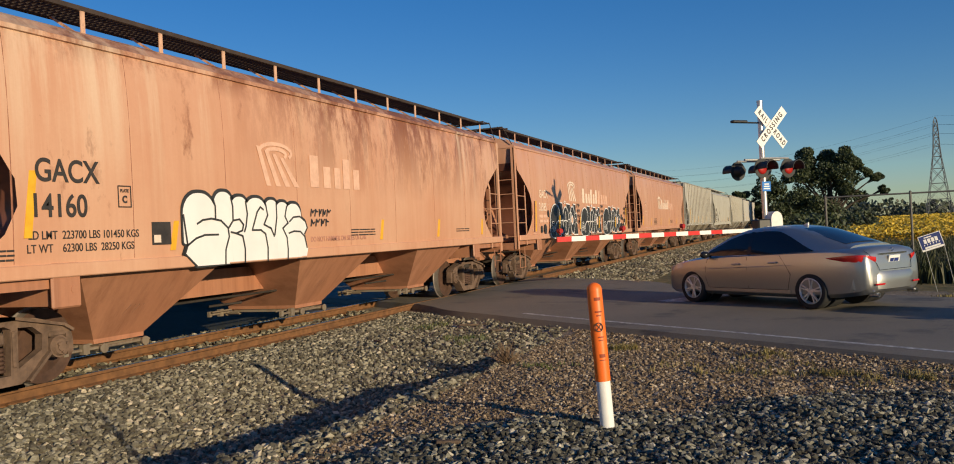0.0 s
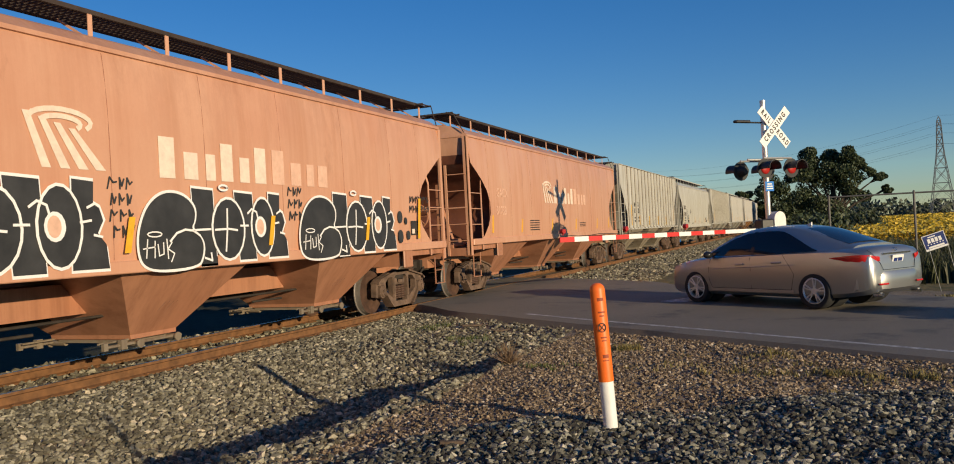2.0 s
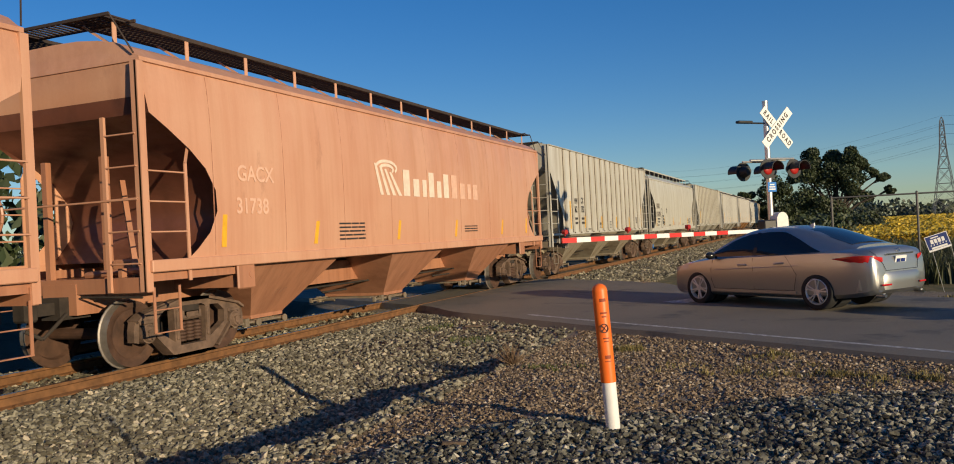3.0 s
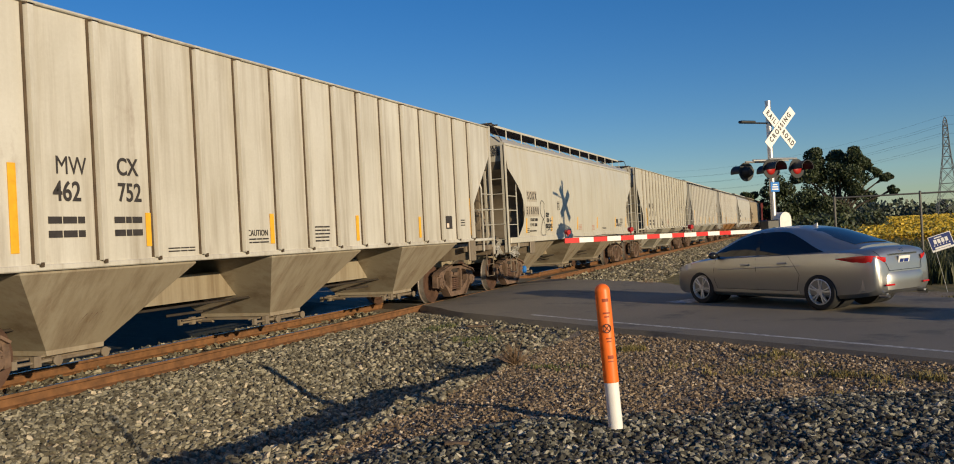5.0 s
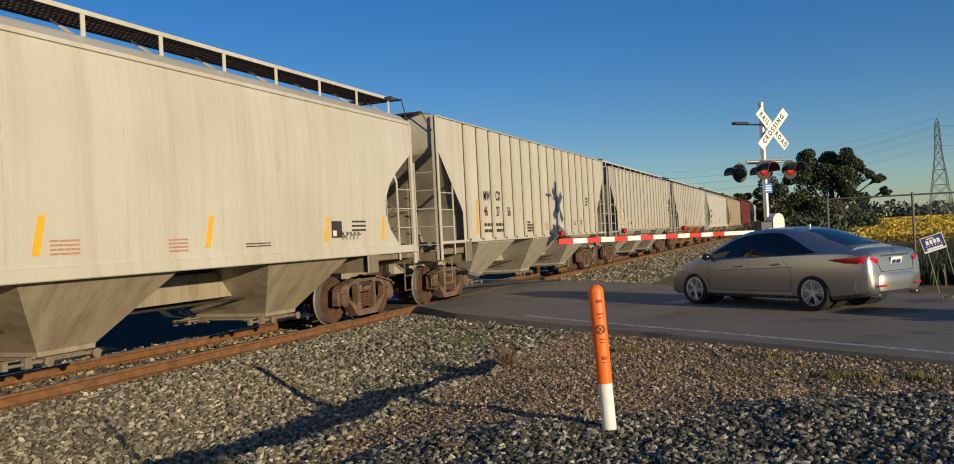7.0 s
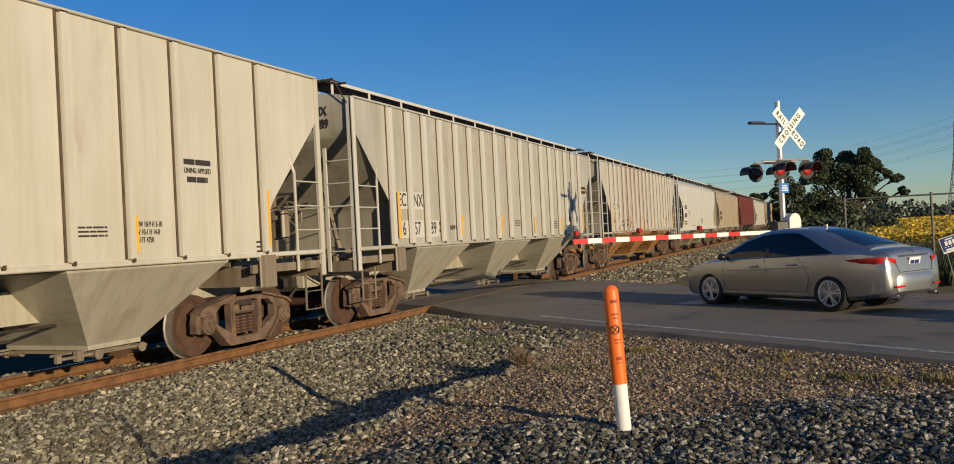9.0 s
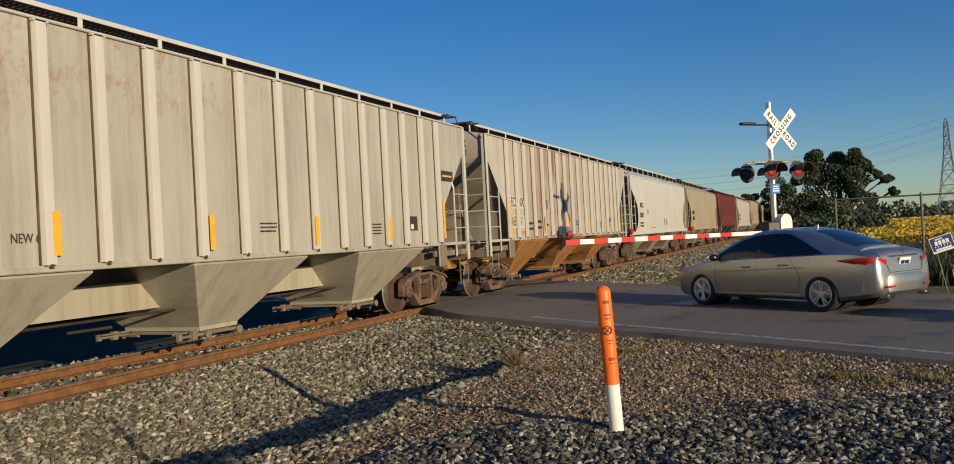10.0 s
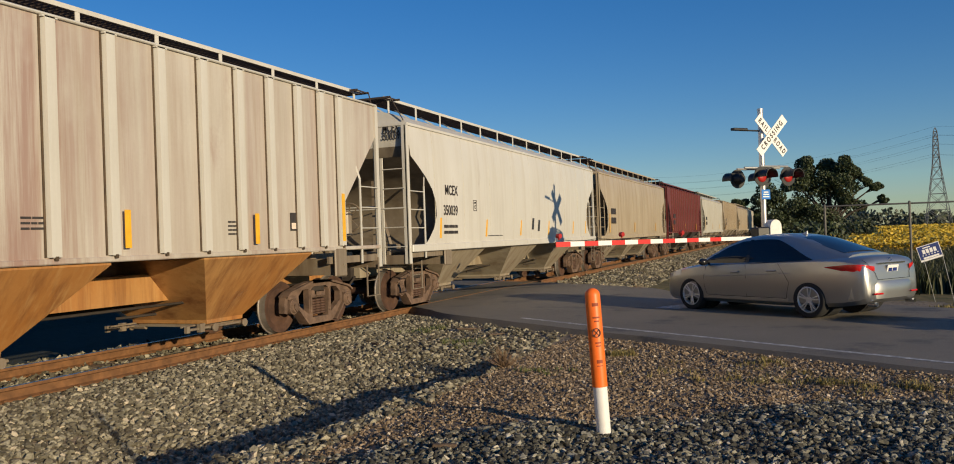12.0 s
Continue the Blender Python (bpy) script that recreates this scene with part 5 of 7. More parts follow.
stripes(c6, [(2.3, 1.62, 2.5), (4.4, 1.6, 2.06), (7.1, 1.58, 2.04), (9.6, 1.58, 2.04), (12.2, 1.58, 2.04), (14.85, 1.58, 2.45)], RIB_X, 0.0)
# seventh and eighth cars
for car, num, rib, zs in ((c7, ("16", "57", "89"), RIBS[6], (2.38, 1.79)), (c8, ("165", "511", ""), RIBS[7], (2.50, 1.95))):
    for body, k, z in (("EC", 0, zs[0]), ("NX", 1, zs[0]), (num[0], 0, zs[1]), (num[1], 1, zs[1]), (num[2], 2, zs[1])):
        if not body:
            continue
        y = rib[k] + (0.25 if k == 0 else 0.15)
        patch(car, "number_panel", y - 0.03, z - 0.18, 0.47, 0.36, "rib_white", RIB_X - 0.003)
        letters(car, body, y, z, 0.38, x=RIB_X + 0.006, squeeze=0.78 if len(body) < 3 else 0.62, fat=0.002)
    bars(car, 3.2, 1.90, 0.42, 2, 0.16, x=RIB_X, h=0.07)
    bars(car, 8.3, 1.95, 0.42, 3, 0.06, x=RIB_X)
    bars(car, 11.75, 1.92, 0.34, 4, 0.06, x=RIB_X)
    data_block(car, 13.32, 1.78, RIB_X)
    stripes(car, [(1.47, 1.62, 2.55), (4.53, 1.6, 2.1), (7.08, 1.58, 2.08), (9.7, 1.58, 2.06), (12.3, 1.58, 2.05), (14.85, 1.58, 2.45)], RIB_X + 0.07, 0.0)
bars(c8, 4.0, 1.95, 0.42, 2, 0.18, x=RIB_X, h=0.08)
letters(c8, "NEW 03-87", 4.72, 1.84, 0.10, x=RIB_X, squeeze=0.8, fat=0.001)
letters(c7, "NEW 6-79", 4.05, 1.80, 0.15, x=RIB_X, squeeze=0.8, fat=0.001)
plate_box(c8, 4.88, 2.36, x=RIB_X)
patch(c8, "notice_patch", 2.40, 1.58, 0.38, 0.10, "print_red", RIB_X, "faded red notice patch")
patch(c7, "notice_panel", 15.0, 2.9, 0.62, 0.24, "stencil", RIB_X, "dark notice panel with yellow print")
bars(c7, 15.05, 3.02, 0.5, 1, 0.1, "yellow", x=RIB_X + 0.007)
for car, mark, num in ((c7, "ECNX", "165789"), (c8, "ECNX", "165511"), (c5, "SOXX", "516098"), (c9, "MCEX", "350039")):
    for k, ln in enumerate((mark, num)):
        text("lettering", ln, 0.24, car, "stencil", pose(0.75, 0.035, 4.05 - 0.24 * k, 90, 0, 0) if car not in (c5, c9) else pose(1.17, 0.055, 4.0 - 0.17 * k, 90, 0, 0), 0.8 if car not in (c5, c9) else 0.62, "CENTER", 0.003)
# ninth car and those behind
letters(c9, "MCEX", 1.84, 2.70, 0.33, squeeze=0.85)
letters(c9, "350039", 1.73, 2.22, 0.33, squeeze=0.85)
bars(c9, 1.75, 1.85, 0.8, 2, 0.14, h=0.07)
plate_box(c9, 3.6, 2.25)
bars(c9, 4.6, 1.6, 1.1, 1, 0.05)
stripes(c9, [(1.5, 1.58, 2.5), (4.4, 1.58, 2.03), (7.2, 1.58, 2.03), (10.0, 1.58, 2.03), (13.0, 1.58, 2.03), (14.82, 1.58, 2.4)])
for k, (y, z) in enumerate(((8.3, 1.75), (8.9, 1.7))):
    patch(c9, "stain_mark", y, z, 0.18, 0.35, "graffiti_black", None, "", 0.1)
for car in CARS[9:14]:
    bars(car, 1.9, 2.5, 0.9, 2, 0.4, h=0.26, words=4, x=1.62)
    stripes(car, [(1.5, 1.58, 2.4), (6.9, 1.58, 2.03), (12.8, 1.58, 2.03)], 1.61)


# ---- the crossing signal ----
SIGN_N, SIGN_T = Vector((0.74, -0.67, 0)), Vector((0.67, 0.74, 0))
MAST = Vector((-1.10, 23.03, 0))


def facing(origin, along, normal):
    """A pose whose x runs along, whose z is the normal and whose y is up."""
    m = Matrix.Identity(4)
    up = normal.cross(along)
    for i, v in enumerate((along, up, normal)):
        m.col[i][:3] = v
    m.translation = origin
    return m


def make_signal():
    sig = thing("crossing_signal", "aluminium railway crossing signal with crossbuck and red lamps", "signal", loc=(*MAST.xy, -0.45))
    z0 = 0.45
    bm = bmesh.new()
    rod(bm, (0, 0, 0), (0, 0, 4.66 + z0), 0.072, 16)
    rod(bm, (0, 0, 4.66 + z0), (0, 0, 4.71 + z0), 0.078, 16)
    part("mast", bm, "alu", sig, smooth=40)
    bm = bmesh.new()
    rod(bm, (0, 0, 0), (0, 0, 0.35), 0.22, 14, 0, 0.1)
    box(bm, (0, 0, 0.02), (0.6, 0.6, 0.06), bev=0.01)
    part("base", bm, "galv", sig)
    # crossbuck: two boards with lettering
    for k, (ang, word, lift) in enumerate(((-45, "RAIL ROAD", 0.13), (45, "CROSSING", 0.155))):
        m = facing(Vector((0, 0, 3.99 + z0)) + SIGN_N * lift + SIGN_T * 0.235, SIGN_T, SIGN_N) @ Matrix.Rotation(radians(ang), 4, "Z")
        bm = bmesh.new()
        box(bm, (0, 0, 0), (1.34, 0.26, 0.012))
        b = part("crossbuck_board", bm, "white", sig, "white board with black letters")
        b.matrix_basis = m
        if k == 0:
            for w, x in (("RAIL", -0.39), ("ROAD", 0.39)):
                text("lettering", " ".join(w), 0.19, b, "black", Matrix.Translation((x, 0, 0.009)), 0.72, "CENTER", 0.006)
        else:
            text("lettering", " ".join(word), 0.19, b, "black", Matrix.Translation((0, 0, 0.009)), 0.80, "CENTER", 0.006)
    # cross arm and lamps
    bm = bmesh.new()
    rod(bm, tuple(-SIGN_T * 0.62 + Vector((0, 0, 3.14 + z0))), tuple(SIGN_T * 0.62 + Vector((0, 0, 3.14 + z0))), 0.03, 10)
    for s in (1, -1):
        rod(bm, (0, 0, 3.14 + z0), tuple(SIGN_N * s * 0.42 + Vector((0, 0, 3.14 + z0))), 0.03, 8)
        rod(bm, tuple(SIGN_N * s * 0.42 - SIGN_T * 0.48 + Vector((0, 0, 3.14 + z0))), tuple(SIGN_N * s * 0.42 + SIGN_T * 0.48 + Vector((0, 0, 3.14 + z0))), 0.028, 8)
    part("cross_arm", bm, "galv", sig)
    for face in (1, -1):
        for s in (1, -1):
            at = SIGN_N * face * 0.44 + SIGN_T * s * 0.46 + Vector((0, 0, 2.88 + z0))
            m = facing(at, SIGN_T * face, SIGN_N * face)
            bm = bmesh.new()
            rod(bm, (0, 0, -0.02), (0, 0, 0.0), 0.255, 24)
            rod(bm, (0, 0, -0.20), (0, 0, -0.02), 0.10, 16, 0, 0.17)
            lamp = part("signal_lamp", bm, "black", sig, "black flashing lamp with a round backing")
            lamp.matrix_basis = m
            bm = bmesh.new()
            ring = [[((r + t) * math.cos(radians(a)), (r + t) * math.sin(radians(a)) * 0.9, z) for a in range(-15, 200, 12)] for r, t, z in ((0.165, 0, 0), (0.175, 0, 0.18), (0.19, 0, 0.36), (0.195, 0.01, 0.36), (0.18, 0.012, 0.0))]
            loft(bm, ring, closed=False, caps=False)
            part("hood", bm, "black", lamp)
            bm = bmesh.new()
            rings = [[(r * math.cos(2 * math.pi * i / 20), r * math.sin(2 * math.pi * i / 20), z) for i in range(20)] for r, z in ((0.155, 0.002), (0.15, 0.02), (0.11, 0.045), (0.05, 0.058), (0.01, 0.06))]
            loft(bm, rings)
            part("lens", bm, "lens", lamp, "red glass lens", smooth=60)
    bm = bmesh.new()
    box(bm, (0, 0, 0), (0.30, 0.26, 0.006), bev=0.002)
    bs = part("notice_plate", bm, "blue_sign", sig, "small blue notice plate with white print")
    bs.matrix_basis = facing(Vector((0, 0, 2.43 + z0)) + SIGN_N * 0.10, SIGN_T, SIGN_N)
    bm = bmesh.new()
    for k, w in enumerate((0.16, 0.2, 0.22)):
        box(bm, (0, 0.06 - 0.06 * k, 0.006), (w, 0.03, 0.002))
    part("small_print", bm, "white", bs)
    # bracket arm near the top, with a flat lamp
    bm = bmesh.new()
    rod(bm, (0, 0, 4.12 + z0), tuple(-SIGN_T * 0.95 + Vector((0, 0, 4.12 + z0))), 0.022, 8)
    box(bm, tuple(-SIGN_T * 0.75 + Vector((0, 0, 4.14 + z0))), (0.5, 0.14, 0.07), Matrix.Rotation(math.atan2(SIGN_T.y, SIGN_T.x), 4, "Z"), bev=0.02)
    part("bracket_arm", bm, "black", sig)
    # gate machine
    bm = bmesh.new()
    box(bm, (-0.10, -0.16, 1.28 + z0), (0.36, 0.36, 0.58), Matrix.Rotation(0.6, 4, "Z"), bev=0.03)
    rod(bm, tuple(SIGN_T * -0.3 + Vector((0, 0, 1.3 + z0))), tuple(SIGN_T * 0.3 + Vector((0, 0, 1.3 + z0))), 0.06, 10)
    part("gate_machine", bm, "black", sig, "dark gate motor housing")
    bm = bmesh.new()
    rings = []
    for d in (-0.14, 0.14):
        pts = [(-0.2, -0.30), (0.2, -0.30), (0.2, 0.14)] + [(0.2 * math.cos(radians(a)), 0.14 + 0.2 * math.sin(radians(a))) for a in range(20, 180, 20)] + [(-0.2, 0.14)]
        rings.append([tuple(Vector((0.19, 0.02, 1.42 + z0)) + SIGN_T * a + Vector((0, 0, b)) + SIGN_N * d) for a, b in pts])
    loft(bm, rings)
    part("relay_case", bm, "shell", sig, "white rounded steel case")
    # counterweight arms
    bm = bmesh.new()
    for s in (0.25, -0.25):
        bar(bm, tuple(SIGN_N * s + Vector((-0.15, -0.2, 1.30 + z0))), tuple(SIGN_N * s + RN * 0.9 + Vector((0, 0, 1.22 + z0))), 0.04, 0.16)
    part("counterweight", bm, "galv", sig)


def make_gate():
    a = Vector((-1.38, 22.8, 1.29))
    b = Vector((-5.27, 17.7, 1.34))
    gate = thing("crossing_gate_arm", "lowered crossing gate arm with red and white stripes", "gate arm", loc=tuple(a))
    d = b - a
    n = 16
    for i in range(n):
        bm = bmesh.new()
        p, q = d * (i / n), d * ((i + 1) / n)
        hgt = 0.115 - 0.02 * (1 - i / n)
        bar(bm, tuple(p), tuple(q), 0.04, hgt)
        part("stripe", bm, "red" if i % 2 == 1 and i > 2 else "white", gate)
    for f in (0.985, 0.70, 0.40):
        bm = bmesh.new()
        p = d * f + Vector((0, 0, 0.10))
        rod(bm, tuple(p), tuple(p + Vector((0, 0, 0.05))), 0.02, 8)
        rod(bm, tuple(p + Vector((0, 0, 0.09)) - RD * 0.05), tuple(p + Vector((0, 0, 0.09)) + RD * 0.05), 0.055, 12)
        part("arm_lamp", bm, "lens", gate, "small red arm lamp")
    bm = bmesh.new()
    pts = [d * (0.02 + 0.05 * i) + Vector((0, 0, 0.085 + 0.02 * math.sin(i * 1.7))) for i in range(20)]
    for p, q in zip(pts, pts[1:]):
        rod(bm, tuple(p), tuple(q), 0.008, 5)
    part("cable", bm, "black", gate)


# ---- the marker post ----
def make_post():
    at = (-1.65, 6.76, gz(-1.65, 6.76) - 0.05)
    post = thing("marker_post", "orange and white plastic utility marker post leaning slightly", "marker post", loc=at)
    post.rotation_euler = (0.0, radians(-2.7), radians(22))
    r = 0.064

    def ring(z, rr):
        return [(rr * math.cos(2 * math.pi * i / 24), rr * math.sin(2 * math.pi * i / 24), z) for i in range(24)]
    bm = bmesh.new()
    loft(bm, [ring(0, r * 0.94), ring(0.47, r * 0.94)])
    part("lower_tube", bm, "white", post, "white lower tube", smooth=40)
    bm = bmesh.new()
    top = 1.28
    loft(bm, [ring(0.455, r), ring(top - 0.06, r)] + [ring(top - 0.06 + 0.06 * math.sin(radians(a)), r * math.cos(radians(a))) for a in (20, 40, 60, 75, 86)])
    part("orange_sleeve", bm, "orange", post, "orange domed sleeve with black print", smooth=40)
    # print on the sleeve
    def decal(z, ang, w, h):
        bm = bmesh.new()
        k = 5
        a0 = ang - w / r / 2
        loft(bm, [[((r + 0.0015) * math.cos(a0 + w / r * i / k), (r + 0.0015) * math.sin(a0 + w / r * i / k), zz) for i in range(k + 1)] for zz in (z, z + h)], closed=False, caps=False)
        return bm
    M["print_brown"] = plain("dark_print_on_orange", (0.28, 0.05, 0.012), 0.6)
    front = radians(-90)
    for z, w, h in ((1.13, 0.055, 0.028), (1.03, 0.06, 0.014), (1.0, 0.04, 0.012), (0.82, 0.05, 0.012), (0.795, 0.04, 0.01), (0.655, 0.05, 0.03), (0.63, 0.055, 0.008)):
        part("print_bar", decal(z, front + 0.15, w, h), "print_brown", post)
    bm = bmesh.new()
    for i in range(18):
        a, b = 2 * math.pi * i / 18, 2 * math.pi * (i + 1) / 18
        bar(bm, (math.cos(a) * 0.032, -r - 0.001, 0.91 + math.sin(a) * 0.036), (math.cos(b) * 0.032, -r - 0.001, 0.91 + math.sin(b) * 0.036), 0.003, 0.007)
    for s in (1, -1):
        bar(bm, (-0.02, -r - 0.001, 0.91 - s * 0.024), (0.02, -r - 0.001, 0.91 + s * 0.024), 0.003, 0.006)
    part("warning_symbol", bm, "black", post)


# ---- the sedan ----
BODY = [(2.31, 0.50, 0.36, 0.54, 0.58), (2.27, 0.66, 0.27, 0.61, 0.67), (2.15, 0.79, 0.21, 0.68, 0.745), (1.95, 0.86, 0.19, 0.765, 0.83), (1.55, 0.90, 0.19, 0.845, 0.91), (1.1, 0.912, 0.19, 0.90, 0.965), (0.5, 0.915, 0.19, 0.93, 0.975),
        (-0.4, 0.915, 0.19, 0.965, 1.0), (-1.1, 0.912, 0.19, 0.99, 1.03), (-1.6, 0.90, 0.20, 1.005, 1.065), (-2.0, 0.87, 0.23, 1.0, 1.085), (-2.27, 0.81, 0.27, 0.96, 1.075), (-2.36, 0.77, 0.31, 0.90, 1.0), (-2.40, 0.72, 0.33, 0.76, 0.82), (-2.42, 0.66, 0.36, 0.60, 0.66)]
GLASS = [(1.34, 0.70, 0.93, 0.68, 0.955), (1.0, 0.76, 0.93, 0.66, 1.13), (0.65, 0.79, 0.93, 0.63, 1.29), (0.25, 0.80, 0.94, 0.595, 1.42), (-0.2, 0.80, 0.95, 0.575, 1.462), (-0.6, 0.795, 0.96, 0.565, 1.452), (-1.0, 0.785, 0.98, 0.555, 1.385), (-1.35, 0.76, 1.0, 0.55, 1.28), (-1.7, 0.71, 1.03, 0.56, 1.165), (-2.0, 0.62, 1.06, 0.57, 1.085)]


def between(table, x):
    for a, b in zip(table, table[1:]):
        if b[0] <= x <= a[0]:
            k = (a[0] - x) / (a[0] - b[0])
            return [p + (q - p) * k for p, q in zip(a, b)]
    return list(table[0] if x > table[0][0] else table[-1])


def body_half(row):
    _, w, zb, zs, zt = row
    return [(0.0, zb), (w * 0.86, zb), (w * 0.965, zb + 0.07), (w * 0.985, zb + (zs - zb) * 0.30), (w, zb + (zs - zb) * 0.55), (w * 0.985, zb + (zs - zb) * 0.82), (w * 0.955, zs), (w * 0.86, zs + (zt - zs) * 0.55), (w * 0.5, zt), (0.0, zt + 0.008)]


def side_y(x, z):
    pts = body_half(between(BODY, x))[1:7]
    for (y0, z0), (y1, z1) in zip(pts, pts[1:]):
        if z0 <= z <= z1:
            return y0 + (y1 - y0) * (z - z0) / (z1 - z0)
    return pts[-1][0]


def glass_pt(x, v, s=1, off=0.0):
    """A point on the cabin's side, v from the belt (0) to the roof edge (1)."""
    _, yb, zb, yr, zr = between(GLASS, x)
    y = yb + (yr - yb) * v ** 1.35
    return (x, s * (y + off), zb + (zr - zb) * v + off * 0.4)


def smooth_rows(table, n):
    """Resample a table of stations more finely with soft curves."""
    out = []
    for i in range(len(table) - 1):
        p0, p1, p2, p3 = table[max(i - 1, 0)], table[i], table[i + 1], table[min(i + 2, len(table) - 1)]
        for k in range(n):
            t = k / n
            out.append(tuple(p1[j] + 0.5 * t * ((p2[j] - p0[j]) + t * (2 * p0[j] - 5 * p1[j] + 4 * p2[j] - p3[j] + t * (3 * (p1[j] - p2[j]) + p3[j] - p0[j]))) if j else p1[j] + (p2[j] - p1[j]) * t for j in range(5)))
    out.append(table[-1])
    return out


def make_sedan(label, at, heading, paint):
    car = thing("sedan", label, "car", "cars waiting at the crossing", at)
    car.rotation_euler = (0, 0, radians(heading))
    bm = bmesh.new()
    rings = []
    for row in smooth_rows(BODY, 3):
        h = body_half(row)
        rings.append([(row[0], y, z) for y, z in h] + [(row[0], -y, z) for y, z in h[-2:0:-1]])
    loft(bm, rings)
    raw = part("body", bm, paint, car)
    cut = bmesh.new()
    for x in (1.42, -1.375):
        for s in (1, -1):
            rod(cut, (x, s * 0.62, 0.325), (x, s * 1.1, 0.325), 0.372, 32)
    cutter = part("cutter", cut, "black")
    md = raw.modifiers.new("arches", "BOOLEAN")
    md.operation, md.object, md.solver = "DIFFERENCE", cutter, "EXACT"
    me = bpy.data.meshes.new_from_object(raw.evaluated_get(bpy.context.evaluated_depsgraph_get()))
    raw.modifiers.clear()
    raw.data = me
    bpy.data.objects.remove(cutter)
    bm = bmesh.new()
    bm.from_mesh(me)
    bm.normal_update()
    for f in bm.faces:
        f.smooth = True
    for e in bm.edges:
        if len(e.link_faces) != 2 or e.calc_face_angle(0) > radians(32):
            e.smooth = False
    bm.to_mesh(me)
    bm.free()
    # cabin shell in body colour, with glass set on it
    bm = bmesh.new()
    rows = smooth_rows(GLASS, 3)
    rings = []
    for r in rows:
        x = r[0]
        side = [glass_pt(x, v) for v in (0, 0.25, 0.5, 0.75, 1.0)]
        zr, yr = r[4], r[3]
        top = [(x, yr * 0.88, zr + 0.022), (x, yr * 0.5, zr + 0.04), (x, 0, zr + 0.046)]
        half = side + top
        rings.append(half + [(a, -b, c) for a, b, c in half[-2::-1]])
    loft(bm, rings)
    part("cabin", bm, paint, car, smooth=35)

    def panel(name, cols, label, mat="car_glass"):
        bm = bmesh.new()
        vs = [[bm.verts.new(p) for p in c] for c in cols]
        for a, b in zip(vs, vs[1:]):
            for i in range(len(a) - 1):
                bm.faces.new((a[i], a[i + 1], b[i + 1], b[i]))
        bmesh.ops.recalc_face_normals(bm, faces=bm.faces)
        return part(name, bm, mat, car, label, smooth=40)

    def side_window(x0, x1, s, name, rear=False):
        cols = []
        for i in range(13):
            x = x0 + (x1 - x0) * i / 12
            _, yb, zb, yr, zr = between(GLASS, x)
            hi = 0.90
            lo = 0.06
            if x > 0.55:
                hi = 0.90 - 0.25 * (x - 0.55)
            if rear and x < -0.5:
                hi = 0.90 - 0.95 * (-0.5 - x) ** 1.5
            hi = max(hi, lo + 0.03)
            cols.append([glass_pt(x, lo + (hi - lo) * k / 4, s, 0.006) for k in range(5)])
        panel(name, cols, "dark tinted side window")
    for s in (1, -1):
        side_window(1.12, 0.07, s, "front_window")
        side_window(0.0, -1.38, s, "rear_window", True)
        bm = bmesh.new()
        chain = [glass_pt(x, 0.02, s, 0.010) for x in np.linspace(1.15, -1.42, 12)]
        for p, q in zip(chain, chain[1:]):
            rod(bm, p, q, 0.009, 5)
        part("belt_moulding", bm, "chrome", car, "bright belt moulding")
        bm = bmesh.new()
        cols = [glass_pt(0.035, v, s, 0.007) for v in (0.05, 0.35, 0.65, 0.92)]
        for p, q in zip(cols, cols[1:]):
            bar(bm, p, q, 0.08, 0.006)
        part("pillar", bm, "black_gloss", car, "black door pillar")

    def deck(name, x0, x1, shrink, label):
        cols = []
        for i in range(9):
            x = x0 + (x1 - x0) * i / 8
            _, yb, zb, yr, zr = between(GLASS, x)
            cols.append([(x, yr * shrink * k, zr + 0.052 - 0.022 * k * k - (0.010 if abs(k) > 0.9 else 0)) for k in (-1, -0.6, -0.2, 0.2, 0.6, 1)])
        panel(name, cols, label)
    deck("windscreen", 1.22, 0.36, 0.93, "dark windscreen")
    deck("back_window", -0.92, -1.86, 0.90, "dark sloping back window")
    # wheels
    for x in (1.42, -1.375):
        for s in (1, -1):
            wheel = make_wheel(car, s)
            wheel.location = (x, s * 0.80, 0.325)
            wheel.rotation_euler = (0, 0.3 * x, 0)
            bm = bmesh.new()
            rod(bm, (x, s * 0.35, 0.36), (x, s * 0.645, 0.36), 0.36, 24)
            part("wheel_well", bm, "rubber", car)
    # door seams, handles, mirrors, lamps, plate
    def seam(pts, s, name="door_seam", mat="black_gloss", w=0.009):
        bm = bmesh.new()
        ch = [(x, s * (side_y(x, z) + 0.0015), z) for x, z in pts]
        for p, q in zip(ch, ch[1:]):
            rod(bm, p, q, w / 2, 4)
        part(name, bm, mat, car)
    for s in (1, -1):
        seam([(1.02, 0.9), (1.06, 0.7), (1.05, 0.5), (0.99, 0.33)], s)
        seam([(0.02, 0.93), (0.0, 0.7), (0.0, 0.33)], s)
        seam([(-0.72, 0.97), (-0.86, 0.8), (-0.98, 0.62), (-0.93, 0.45), (-0.90, 0.33)], s)
        seam([(x, 0.33) for x in np.linspace(0.99, -0.9, 12)], s)
        seam([(x, 0.66 + 0.085 * (0.95 - x) / 1.9 + 0.04) for x in np.linspace(0.95, -1.0, 12)], s, "crease", paint, 0.012)
